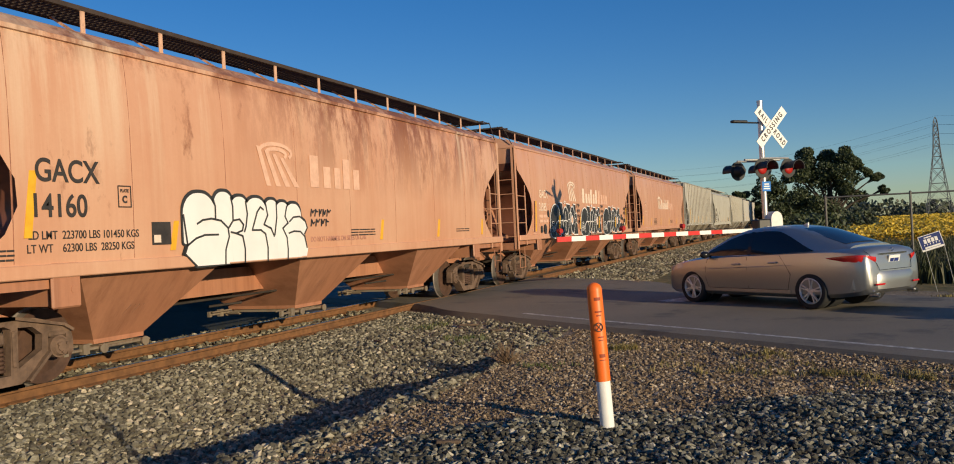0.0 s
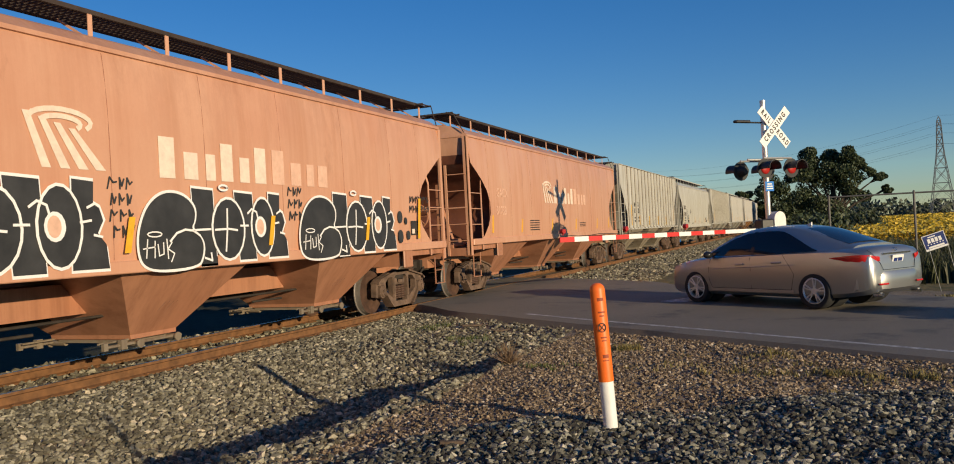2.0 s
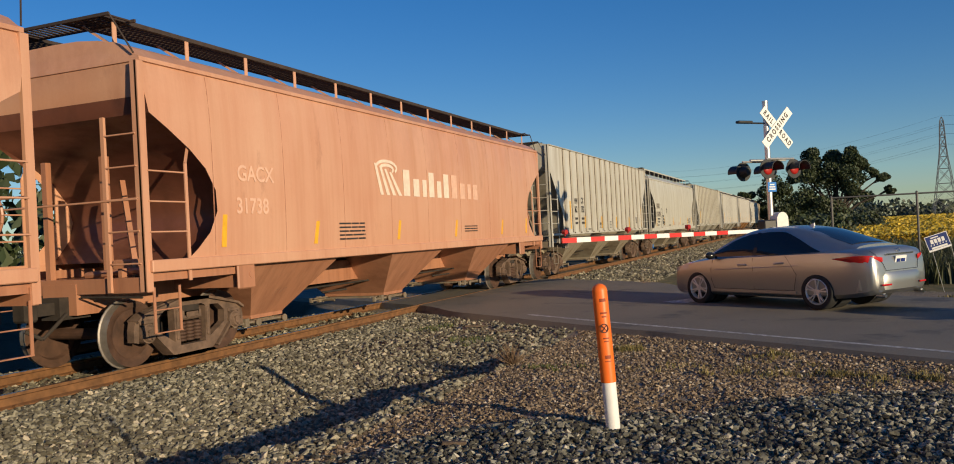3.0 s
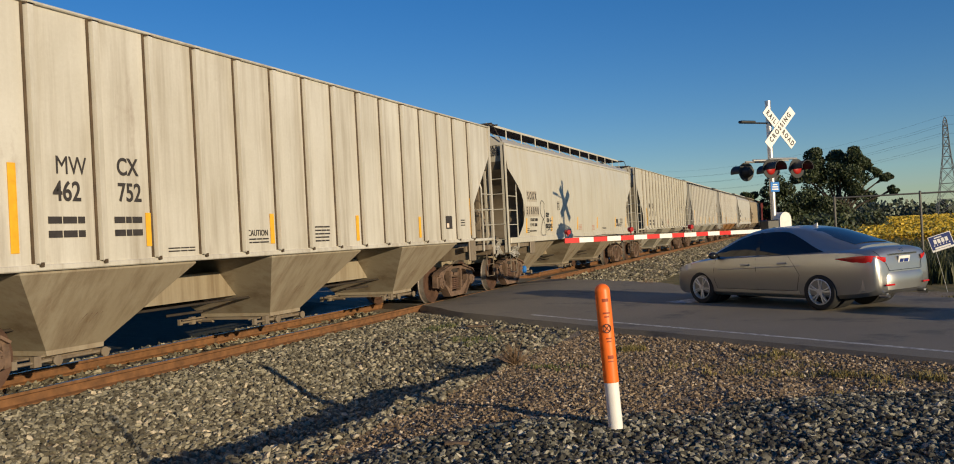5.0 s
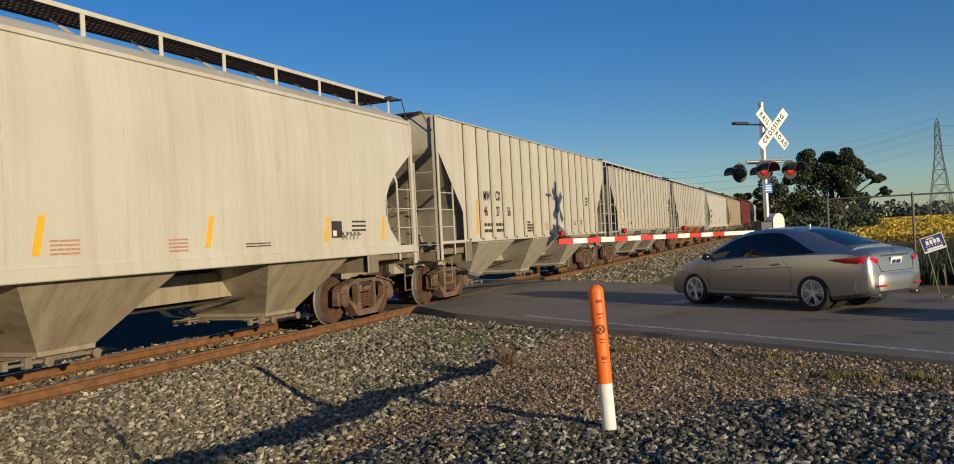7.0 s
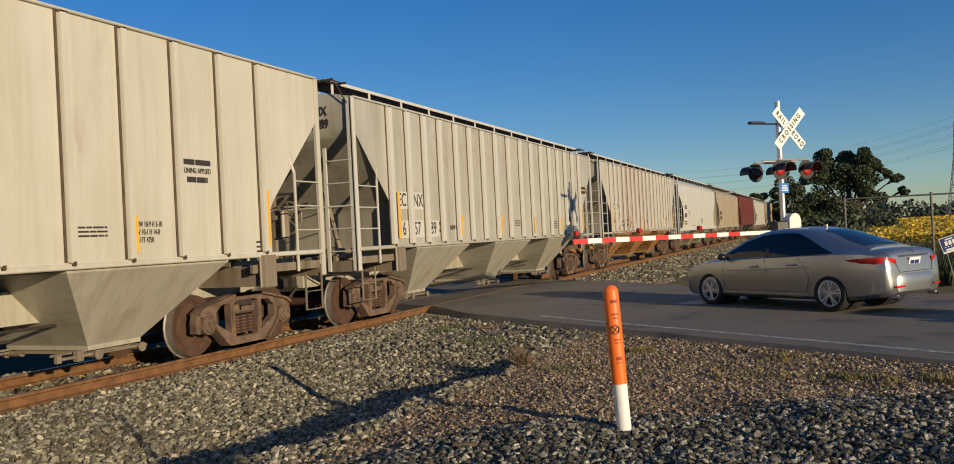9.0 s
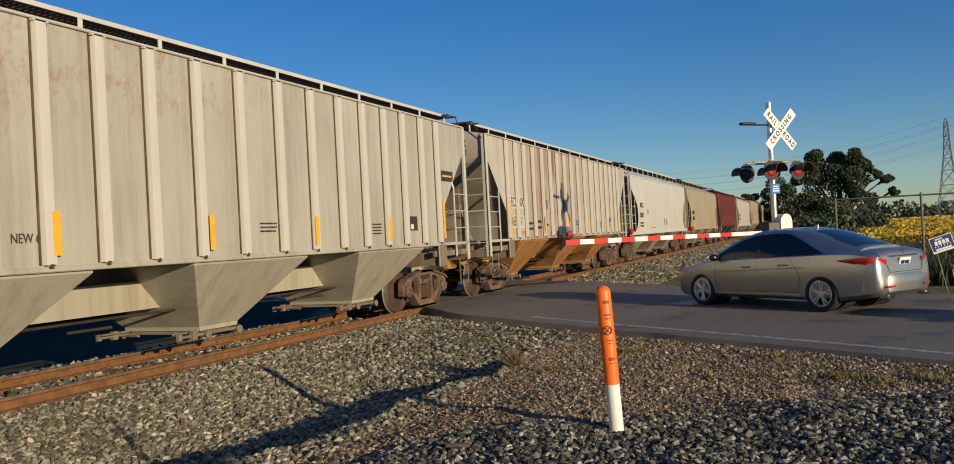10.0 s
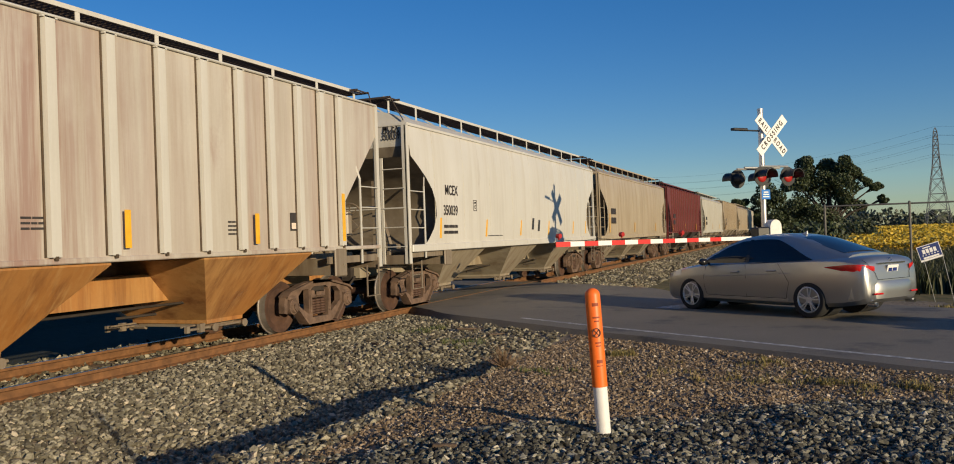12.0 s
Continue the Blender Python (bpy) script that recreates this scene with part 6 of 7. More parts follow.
        for x in (0.16, -0.70):
            bm = bmesh.new()
            z = 0.80 if x > 0 else 0.835
            y = s * (side_y(x, z) + 0.018)
            rod(bm, (x, y, z), (x + 0.20, y, z - 0.01), 0.016, 8)
            part("door_handle", bm, paint, car)
        bm = bmesh.new()
        z = 0.30
        chain = [(x, s * (side_y(x, z) + 0.004), z) for x in np.linspace(1.0, -0.95, 8)]
        for p, q in zip(chain, chain[1:]):
            bar(bm, p, q, 0.02, 0.05)
        part("rocker_trim", bm, paint, car)
        bm = bmesh.new()
        bmesh.ops.create_uvsphere(bm, u_segments=14, v_segments=9, radius=1, matrix=Matrix.Translation((0.98, s * 0.98, 0.985)) @ Matrix.Diagonal((0.085, 0.115, 0.072, 1)))
        bar(bm, (1.0, s * 0.80, 0.95), (0.99, s * 0.92, 0.97), 0.05, 0.04)
        part("door_mirror", bm, "black_gloss" if s > 0 else paint, car, smooth=50)
        # tail lamp wrapping the corner
        bm = bmesh.new()
        cols = []
        for i in range(12):
            f = i / 11
            x = -1.70 - 0.62 * min(1, f * 1.35)
            h = 0.004 + 0.068 * math.sin(math.pi * 0.5 * min(1.0, f * 1.25)) - 0.035 * max(0.0, f - 0.74) / 0.26
            zc = 0.905 - 0.03 * f
            if f < 0.74:
                y = side_y(x, zc) + 0.008
            else:
                y = side_y(-2.30, zc) - 0.01 - (f - 0.74) * 1.0
                x = -2.352 - 0.19 * (f - 0.74)
            cols.append([(x, s * y, zc - h), (x - 0.004, s * (y + 0.006), zc), (x, s * y, zc + h)])
        vs = [[bm.verts.new(p) for p in c] for c in cols]
        for a, b in zip(vs, vs[1:]):
            for i in range(2):
                bm.faces.new((a[i], a[i + 1], b[i + 1], b[i]))
        bmesh.ops.recalc_face_normals(bm, faces=bm.faces)
        part("tail_lamp", bm, "tail_red", car, "red wraparound tail lamp", smooth=50)
        bm = bmesh.new()
        box(bm, (-2.468, s * 0.52, 0.45), (0.03, 0.22, 0.03), Matrix.Rotation(s * -0.12, 4, "Z"), bev=0.008)
        part("rear_reflector", bm, "tail_red", car)
        bm = bmesh.new()
        cols = [[(x, s * (side_y(x, z) + 0.006), z) for z in (0.62 + 0.05 * k, 0.66 + 0.06 * k, 0.69 + 0.075 * k)] for x, k in ((2.28, 0), (2.15, 0.5), (2.0, 1), (1.85, 1.5), (1.72, 2))]
        vs = [[bm.verts.new(p) for p in c] for c in cols]
        for a, b in zip(vs, vs[1:]):
            for i in range(2):
                bm.faces.new((a[i], a[i + 1], b[i + 1], b[i]))
        part("headlamp", bm, "lamp_clear", car, "clear swept headlamp", smooth=50)
        bm = bmesh.new()
        rod(bm, (-2.46, s * 0.55, 0.27), (-2.3, s * 0.55, 0.27), 0.04, 10)
        part("exhaust_tip", bm, "chrome", car)
    bm = bmesh.new()
    box(bm, (-2.400, 0, 0.84), (0.02, 0.32, 0.165), Matrix.Rotation(radians(-14), 4, "Y"))
    plate = part("number_plate", bm, "white", car, "white number plate with plain bars")
    bm = bmesh.new()
    for k, (y, w) in enumerate(((0.07, 0.1), (-0.06, 0.12))):
        box(bm, (-2.414, y, 0.84), (0.004, w, 0.06), Matrix.Rotation(radians(-14), 4, "Y"))
    part("plate_bars", bm, "navy", plate)
    bm = bmesh.new()
    bar(bm, (-2.385, -0.40, 0.955), (-2.385, 0.40, 0.955), 0.03, 0.025)
    part("boot_trim", bm, "chrome", car)
    bm = bmesh.new()
    for i in range(14):
        a, b = 2 * math.pi * i / 14, 2 * math.pi * (i + 1) / 14
        rod(bm, (-2.372, 0.05 * math.cos(a), 1.02 + 0.028 * math.sin(a)), (-2.372, 0.05 * math.cos(b), 1.02 + 0.028 * math.sin(b)), 0.005, 5)
    part("badge", bm, "chrome", car)
    bm = bmesh.new()
    loft(bm, [[(-0.62 - 0.12 * a, s * w, 1.495 + h) for s, w, h in ((1, 0.02, -0.01), (1, 0.012, 0.05 * a), (-1, 0.012, 0.05 * a), (-1, 0.02, -0.01))] for a in (0.05, 0.5, 1.0)])
    part("roof_antenna", bm, "shell", car)
    bm = bmesh.new()
    rings = []
    for i in range(-10, 11):
        y = 0.0825 * i
        x = -2.475 + 0.30 * abs(i / 10) ** 4
        rings.append([(x + 0.10, y, 0.32), (x + 0.01, y, 0.36), (x, y, 0.47), (x + 0.005, y, 0.60), (x + 0.03, y, 0.655), (x + 0.16, y, 0.67)])
    loft(bm, rings)
    part("rear_bumper", bm, paint, car, smooth=45)
    bm = bmesh.new()
    for s in (1, -1):
        ch = [(-2.30, s * 0.70, 1.03), (-2.37, s * 0.66, 0.97), (-2.405, s * 0.50, 0.80), (-2.43, s * 0.46, 0.685)]
        for p, q in zip(ch, ch[1:]):
            rod(bm, p, q, 0.004, 4)
    rod(bm, (-2.43, -0.46, 0.685), (-2.43, 0.46, 0.685), 0.004, 4)
    part("boot_seam", bm, "black_gloss", car)
    return car


def make_wheel(car, s):
    seg = 36
    if "tyre" not in CACHE:
        bm = bmesh.new()
        prof = [(0.225, -0.10), (0.30, -0.112), (0.322, -0.095), (0.328, 0), (0.322, 0.095), (0.30, 0.112), (0.225, 0.10)]
        loft(bm, [[(r * math.cos(2 * math.pi * i / seg), y, r * math.sin(2 * math.pi * i / seg)) for i in range(seg)] for r, y in prof])
        for f in list(bm.faces):
            if len(f.verts) > 4:
                bm.faces.remove(f)
        for f in bm.faces:
            f.smooth = True
        me = bpy.data.meshes.new("tyre")
        bm.to_mesh(me)
        bm.free()
        me.materials.append(M["rubber"])
        CACHE["tyre"] = me
        bm = bmesh.new()
        loft(bm, [[(r * math.cos(2 * math.pi * i / seg), y, r * math.sin(2 * math.pi * i / seg)) for i in range(seg)] for r, y in ((0.232, 0.105), (0.218, 0.112), (0.205, 0.09), (0.205, 0.02))], caps=False)
        for i in range(5):
            for d in (-0.16, 0.16):
                a = 2 * math.pi * i / 5 + d
                b = 2 * math.pi * i / 5 + d * 0.5
                bar(bm, (0.03 * math.cos(b), 0.085, 0.03 * math.sin(b)), (0.212 * math.cos(a), 0.098, 0.212 * math.sin(a)), 0.034, 0.022)
        rod(bm, (0, 0.04, 0), (0, 0.1, 0), 0.06, 16)
        me = bpy.data.meshes.new("rim")
        bm.to_mesh(me)
        bm.free()
        me.materials.append(M["alloy"])
        CACHE["rim"] = me
        bm = bmesh.new()
        rod(bm, (0, -0.02, 0), (0, 0.025, 0), 0.206, 24)
        me = bpy.data.meshes.new("brake_disc")
        bm.to_mesh(me)
        bm.free()
        me.materials.append(M["rubber"])
        CACHE["brake_disc"] = me
    w = new("wheel", CACHE["tyre"])
    w.parent = car
    w["label"] = "black tyre on a silver alloy rim"
    for n in ("rim", "brake_disc"):
        o = new(n, CACHE[n])
        o.parent = w
        o.rotation_euler = (0, 0, 0 if s > 0 else math.pi)
    return w


def car_paint_metallic(name, col):
    n = Nodes(name, 0.3, 0.85)
    v = n.coord()
    c = n.mix(n.ramp(n.noise(v, 900, 2), 0.3, 0.7), tuple(x * 0.9 for x in col), tuple(x * 1.08 for x in col))
    n.b.inputs["Coat Weight"].default_value = 0.7
    n.b.inputs["Coat Roughness"].default_value = 0.06
    M[name] = n.done(c, n.math("ADD", n.math("MULTIPLY", n.noise(v, 3, 4), 0.08), 0.33))


car_paint_metallic("silver_paint", (0.40, 0.40, 0.385))
car_paint_metallic("grey_paint", (0.20, 0.20, 0.21))
M["steel_dark"] = plain("weathered_fence_steel", (0.13, 0.125, 0.115), 0.6, 0.4)
M["car_glass"] = plain("tinted_car_glass", (0.012, 0.014, 0.017), 0.03, 0.0, 0.05)
M["rubber"] = plain("black_rubber", (0.018, 0.018, 0.018), 0.8, 0.0, 0.2)
M["alloy"] = plain("alloy_rim_metal", (0.72, 0.70, 0.66), 0.42, 0.6, 0.06)
M["chrome"] = plain("bright_chrome_trim", (0.75, 0.75, 0.75), 0.15, 1.0, 0.03)
M["black_gloss"] = plain("black_gloss_trim", (0.015, 0.015, 0.015), 0.2)
M["tail_red"] = plain("red_lamp_plastic", (0.50, 0.015, 0.015), 0.15, 0.0, 0.1)
M["lamp_clear"] = plain("clear_lamp_plastic", (0.55, 0.55, 0.55), 0.1, 0.3, 0.1)

make_signal()
make_gate()
make_post()
sedan_at = Vector((-0.63, 17.28, 0))
along = sedan_at.dot(RD)
make_sedan("silver four-door sedan waiting at the lowered gate", (*sedan_at.xy, road_z(along, 14.3)), 143.6, "silver_paint")
back = sedan_at + Vector((7.95, -4.95, 0))
make_sedan("grey four-door sedan waiting behind in the road", (*back.xy, road_z(along - 9.3, 14.3)), 147.5, "grey_paint")


# ---- fence, yard sign and weeds ----
def make_fence():
    fence = thing("chain_link_fence", "galvanised chain-link fence with a top rail", "fence", loc=(0, 28, -0.42))
    xs = [0.47, 2.84, 5.3, 7.8, 10.3]
    for x in xs:
        bm = bmesh.new()
        rod(bm, (x, 0, 0), (x, 0, 2.60), 0.036, 10)
        rod(bm, (x, 0, 2.60), (x, 0, 2.64), 0.045, 10, 0, 0.015)
        part("post", bm, "steel_dark", fence)
    bm = bmesh.new()
    rod(bm, (xs[0], 0, 2.57), (xs[-1], 0, 2.52), 0.026, 8)
    part("top_rail", bm, "steel_dark", fence)
    bm = bmesh.new()
    for k in range(-20, 83):
        x = xs[0] + 0.12 * k
        for s in (1, -1):
            a, b = (x, 0.0), (x + s * 2.5 * 0.62, 2.5)
            (xa, za), (xb, zb) = a, b
            if min(xa, xb) < xs[0] - 0.01 or max(xa, xb) > xs[-1]:
                continue
            rod(bm, (xa, 0.02 * s, za), (xb, 0.02 * s, zb), 0.0011, 3)
    tagged(part("wire_mesh", bm, "steel_dark", fence, "thin wire mesh"), kind="stuff")


def make_yard_sign():
    at = Vector((2.60, 21.85, -0.42))
    sign = thing("yard_sign", "tilted dark blue yard sign with white bars on wire legs", "sign", loc=tuple(at))
    n = Vector((0.15, -0.99, 0)).normalized()
    t = Vector((0.99, 0.15, 0)).normalized()
    m = facing(Vector((0, 0, 1.27)), t, n) @ Matrix.Rotation(radians(17), 4, "Z")
    bm = bmesh.new()
    box(bm, (0, 0, 0), (0.50, 0.37, 0.006))
    b = part("panel", bm, "white", sign)
    b.matrix_basis = m
    bm = bmesh.new()
    box(bm, (0, 0.015, 0.005), (0.47, 0.31, 0.002))
    part("blue_field", bm, "navy", b, "navy blue print")
    spots = [(x, 0.045, 0.075, 0.12) for x in (-0.15, -0.05, 0.05, 0.15)] + [(-0.05, 0.15, 0.2, 0.03), (0, -0.135, 0.42, 0.05)] + [(-0.2 + 0.08 * k, -0.055, 0.03, 0.03) for k in range(6)]
    for x, y, w, h in spots:
        bm = bmesh.new()
        box(bm, (x * 0.83, y * 0.83, 0.008), (w * 0.83, h * 0.83, 0.002))
        part("white_bar", bm, "white", b)
    bm = bmesh.new()
    for x in (-0.2, 0.2):
        rod(bm, tuple(t * (x + 0.3) + Vector((0, 0, 0))), tuple(t * (x + 0.06) + Vector((0, 0, 1.2 + x * 0.3))), 0.006, 6)
    part("wire_legs", bm, "galv", sign)


def leaf_mat(name, cols, rough=0.6):
    n = Nodes(name, rough)
    r = n.island()
    c = n.mix(n.ramp(r, 0.0, 0.55), cols[0], cols[1])
    c = n.mix(n.ramp(r, 0.6, 1.0), c, cols[2])
    n.b.inputs["Subsurface Weight"].default_value = 0.0
    M[name] = n.done(c)


leaf_mat("dry_grass", [(0.10, 0.095, 0.025), (0.22, 0.18, 0.05), (0.32, 0.25, 0.09)])
leaf_mat("green_grass", [(0.05, 0.075, 0.018), (0.09, 0.11, 0.03), (0.17, 0.16, 0.05)])
leaf_mat("soy_leaf", [(0.46, 0.31, 0.02), (0.62, 0.42, 0.03), (0.26, 0.23, 0.03)])
leaf_mat("weed_leaf", [(0.018, 0.03, 0.009), (0.034, 0.046, 0.014), (0.075, 0.07, 0.024)])
leaf_mat("tree_leaf", [(0.022, 0.036, 0.012), (0.038, 0.055, 0.018), (0.06, 0.075, 0.026)])
leaf_mat("far_leaf", [(0.035, 0.05, 0.03), (0.05, 0.066, 0.036), (0.075, 0.085, 0.045)])
M["bark"] = plain("dark_bark", (0.05, 0.038, 0.028), 0.95, 0, 0.4, 6, 0.6)
M["stem"] = plain("dry_brown_stems", (0.20, 0.13, 0.075), 0.9, 0, 0.3)


def blades(rng, x, y, z, n, h, spread, lean=0.5, w=0.008):
    """Grass blades of one tuft, as thin bent triangles: vertices and faces."""
    vs, fs = [], []
    for _ in range(n):
        a = rng.uniform(0, 6.28)
        r = spread * rng.random() ** 0.7
        px, py = x + r * math.cos(a), y + r * math.sin(a)
        hh = h * rng.uniform(0.4, 1.0)
        b = rng.uniform(0, 6.28)
        dx, dy = math.cos(b), math.sin(b)
        ln = lean * hh * rng.uniform(0.2, 1.0)
        i = len(vs)
        vs += [(px - dy * w, py + dx * w, z), (px + dy * w, py - dx * w, z), (px + dx * ln * 0.4 + dy * w * 0.7, py + dy * ln * 0.4 - dx * w * 0.7, z + hh * 0.6), (px + dx * ln * 0.4 - dy * w * 0.7, py + dy * ln * 0.4 + dx * w * 0.7, z + hh * 0.6), (px + dx * ln, py + dy * ln, z + hh)]
        fs += [(i, i + 1, i + 2, i + 3), (i + 3, i + 2, i + 4)]
    return vs, fs


def stuff_mesh(name, pieces, material, label, category):
    vs, fs = [], []
    for v, f in pieces:
        k = len(vs)
        vs += v
        fs += [tuple(i + k for i in q) for q in f]
    me = bpy.data.meshes.new(name)
    me.from_pydata(vs, [], fs)
    me.materials.append(M[material])
    return tagged(new(name, me), label, category, kind="stuff")


TUFTS = ((-2.5, 11.6, 0.13, 0.08, 20), (-0.6, 11.0, 0.10, 0.07, 10), (0.1, 9.85, 0.40, 0.06, 16), (0.9, 9.7, 0.30, 0.06, 12))


def make_weeds():
    rng = random.Random(21)

    def tuft(x, y, n, h, s, **k):
        return blades(rng, x, y, gz(x, y) - 0.01, n, h, s, **k)
    green = [tuft(-5.4 + rng.gauss(0, 0.25), 12.4 + rng.gauss(0, 0.3), 14, 0.10, 0.12) for _ in range(22)]
    green += [tuft(-3.2 + rng.gauss(0, 0.2), 10.0 + rng.gauss(0, 0.2), 12, 0.09, 0.10) for _ in range(10)]
    green += [tuft(-7.0 + rng.gauss(0, 0.3), 14.2 + rng.gauss(0, 0.35), 14, 0.12, 0.14) for _ in range(20)]
    stuff_mesh("green_weeds", green, "green_grass", "short green weeds in the gravel", "weeds")
    dry = []
    for cx, cy, sx, sy, n in ((-0.3, 9.95, 0.8, 0.35, 16), (0.9, 9.5, 0.8, 0.35, 12), (-1.5, 10.4, 0.6, 0.4, 12)):
        dry += [tuft(cx + rng.gauss(0, sx), cy + rng.gauss(0, sy), 14, 0.10, 0.12, lean=1.1, w=0.005) for _ in range(n)]
    for cx, cy, sx, sy, n in TUFTS:
        dry += [tuft(cx + rng.gauss(0, sx), cy + rng.gauss(0, sy), 16, 0.11, 0.09, lean=1.0, w=0.005) for _ in range(n)]
    stuff_mesh("dry_grass_tufts", dry, "dry_grass", "yellowed grass tufts along the road edge", "grass")
    verge = []
    for _ in range(2600):
        a = 16.75 + 3.6 * rng.random() ** 1.3
        s = rng.uniform(-14, 8)
        x, y = RN.x * a + RD.x * s, RN.y * a + RD.y * s
        if x < -3.6:
            continue
        verge.append(blades(rng, x, y, gz(x, y), 8, 0.10 + 0.16 * (a > 18), 0.14, w=0.010))
    stuff_mesh("verge_grass", verge, "dry_grass", "dry grass verge beside the road", "grass")
    tall = []
    for _ in range(3800):
        x, y = rng.uniform(-1.2, 13), 25.5 + 18 * rng.random()
        if x < 0.2 and y < 27:
            continue
        tall.append(blades(rng, x, y, -0.45, 10, 0.95 + 0.5 * noise.noise((x * 0.6, y * 0.6, 0)), 0.3, 0.5, 0.022))
    stuff_mesh("tall_weeds", tall, "weed_leaf", "tall dark green weeds behind the fence", "weeds")
    # dry bushes: one near the ditch, one by the bank
    for (x, y), h, n in (((-3.85, 10.3), 0.30, 150), ((-4.6, 23.6), 0.55, 170)):
        bush = thing("dry_bush", "dry brown leafless weed bush in the gravel", "bush", loc=(x, y, gz(x, y)))
        bm = bmesh.new()
        for _ in range(n):
            a, e = rng.uniform(0, 6.28), rng.uniform(0.35, 1.5)
            l = h * rng.uniform(0.5, 1.1)
            d = Vector((math.cos(a) * math.cos(e), math.sin(a) * math.cos(e), math.sin(e)))
            p = d * l * 0.55
            q = p + (d + Vector((rng.uniform(-0.6, 0.6), rng.uniform(-0.6, 0.6), rng.uniform(-0.2, 0.5)))) * l * 0.45
            rod(bm, (0, 0, 0), tuple(p), 0.004, 3, 0, 0.003)
            rod(bm, tuple(p), tuple(q), 0.003, 3, 0, 0.001)
        part("stem_tangle", bm, "stem", bush)
    # a few sticks and weathered boards on the ballast
    for x, y, rz, l, w in ((-2.75, 5.95, 0.5, 0.20, 0.05), (-6.9, 12.2, 2.3, 0.8, 0.04), (-6.6, 8.0, 2.5, 0.45, 0.03), (-6.0, 14.3, 0.6, 0.5, 0.06), (-5.2, 13.6, 1.2, 0.4, 0.05)):
        bm = bmesh.new()
        box(bm, (0, 0, 0), (l, w, w * 0.6), bev=0.006)
        ob = part("wood_scrap", bm, "tie")
        ob.location = (x, y, gz(x, y) + 0.035)
        ob.rotation_euler = (0.05, 0.06, rz)
        tagged(ob, "weathered splintered wood scrap lying on the stones", "wood scrap", "wood scraps")


def quads(rng, centre, radius, n, size, squash=1.0, rim=0.35):
    """Small leaf clumps in a lumpy ball: vertices and faces."""
    vs, fs = [], []
    for _ in range(n):
        d = Vector((rng.gauss(0, 1), rng.gauss(0, 1), rng.gauss(0, 1))).normalized()
        r = radius * (rim + (1 - rim) * rng.random() ** 0.45)
        c = Vector(centre) + Vector((d.x * r, d.y * r, d.z * r * squash))
        s = size * rng.uniform(0.5, 1.2)
        e = Euler((rng.uniform(0, 6.28), rng.uniform(0, 6.28), rng.uniform(0, 6.28))).to_matrix()
        i = len(vs)
        vs += [tuple(c + e @ Vector(p)) for p in ((-s, -s * 0.5, 0), (s * 0.2, -s * 0.7, s * 0.2), (s, s * 0.1, 0), (0.1 * s, s * 0.7, -s * 0.2))]
        fs.append((i, i + 1, i + 2, i + 3))
    return vs, fs


def make_tree(label, x, y, lumps, trunk_h, size, n, seed, material="tree_leaf"):
    """lumps: offsets from the base and radii of the crown's masses."""
    rng = random.Random(seed)
    tree = thing("tree", label, "tree", loc=(x, y, -0.5))
    bm = bmesh.new()
    rod(bm, (0, 0, 0), (0.3, 0, trunk_h), 0.55, 10, 0, 0.3)
    for cx, cy, cz, r in lumps:
        mid = Vector((cx * 0.4, cy * 0.4, trunk_h + (cz - trunk_h) * 0.45))
        rod(bm, (0.2, 0, trunk_h * 0.75), tuple(mid), 0.24, 6, 0, 0.14)
        rod(bm, tuple(mid), (cx, cy, cz), 0.14, 6, 0, 0.04)
        for _ in range(5):
            q = Vector((cx, cy, cz)) + Vector((rng.gauss(0, 1), rng.gauss(0, 1), rng.gauss(0, 0.7))) * r * 0.5
            rod(bm, tuple(mid.lerp(Vector((cx, cy, cz)), 0.6)), tuple(q), 0.06, 5, 0, 0.02)
    part("trunk", bm, "bark", tree, "dark forked trunk")
    vs, fs = [], []
    for cx, cy, cz, r in lumps:
        for _ in range(7):
            o = Vector((rng.gauss(0, 1), rng.gauss(0, 1), rng.gauss(0, 0.8))) * r * 0.42
            v, f = quads(rng, Vector((cx, cy, cz)) + o, r * rng.uniform(0.4, 0.65), n // (7 * len(lumps)), size, 0.75)
            k = len(vs)
            vs += v
            fs += [tuple(i + k for i in q) for q in f]
    me = bpy.data.meshes.new("crown")
    me.from_pydata(vs, [], fs)
    me.materials.append(M[material])
    c = new("crown", me)
    c.parent = tree
    c["label"] = "dense dark green foliage"


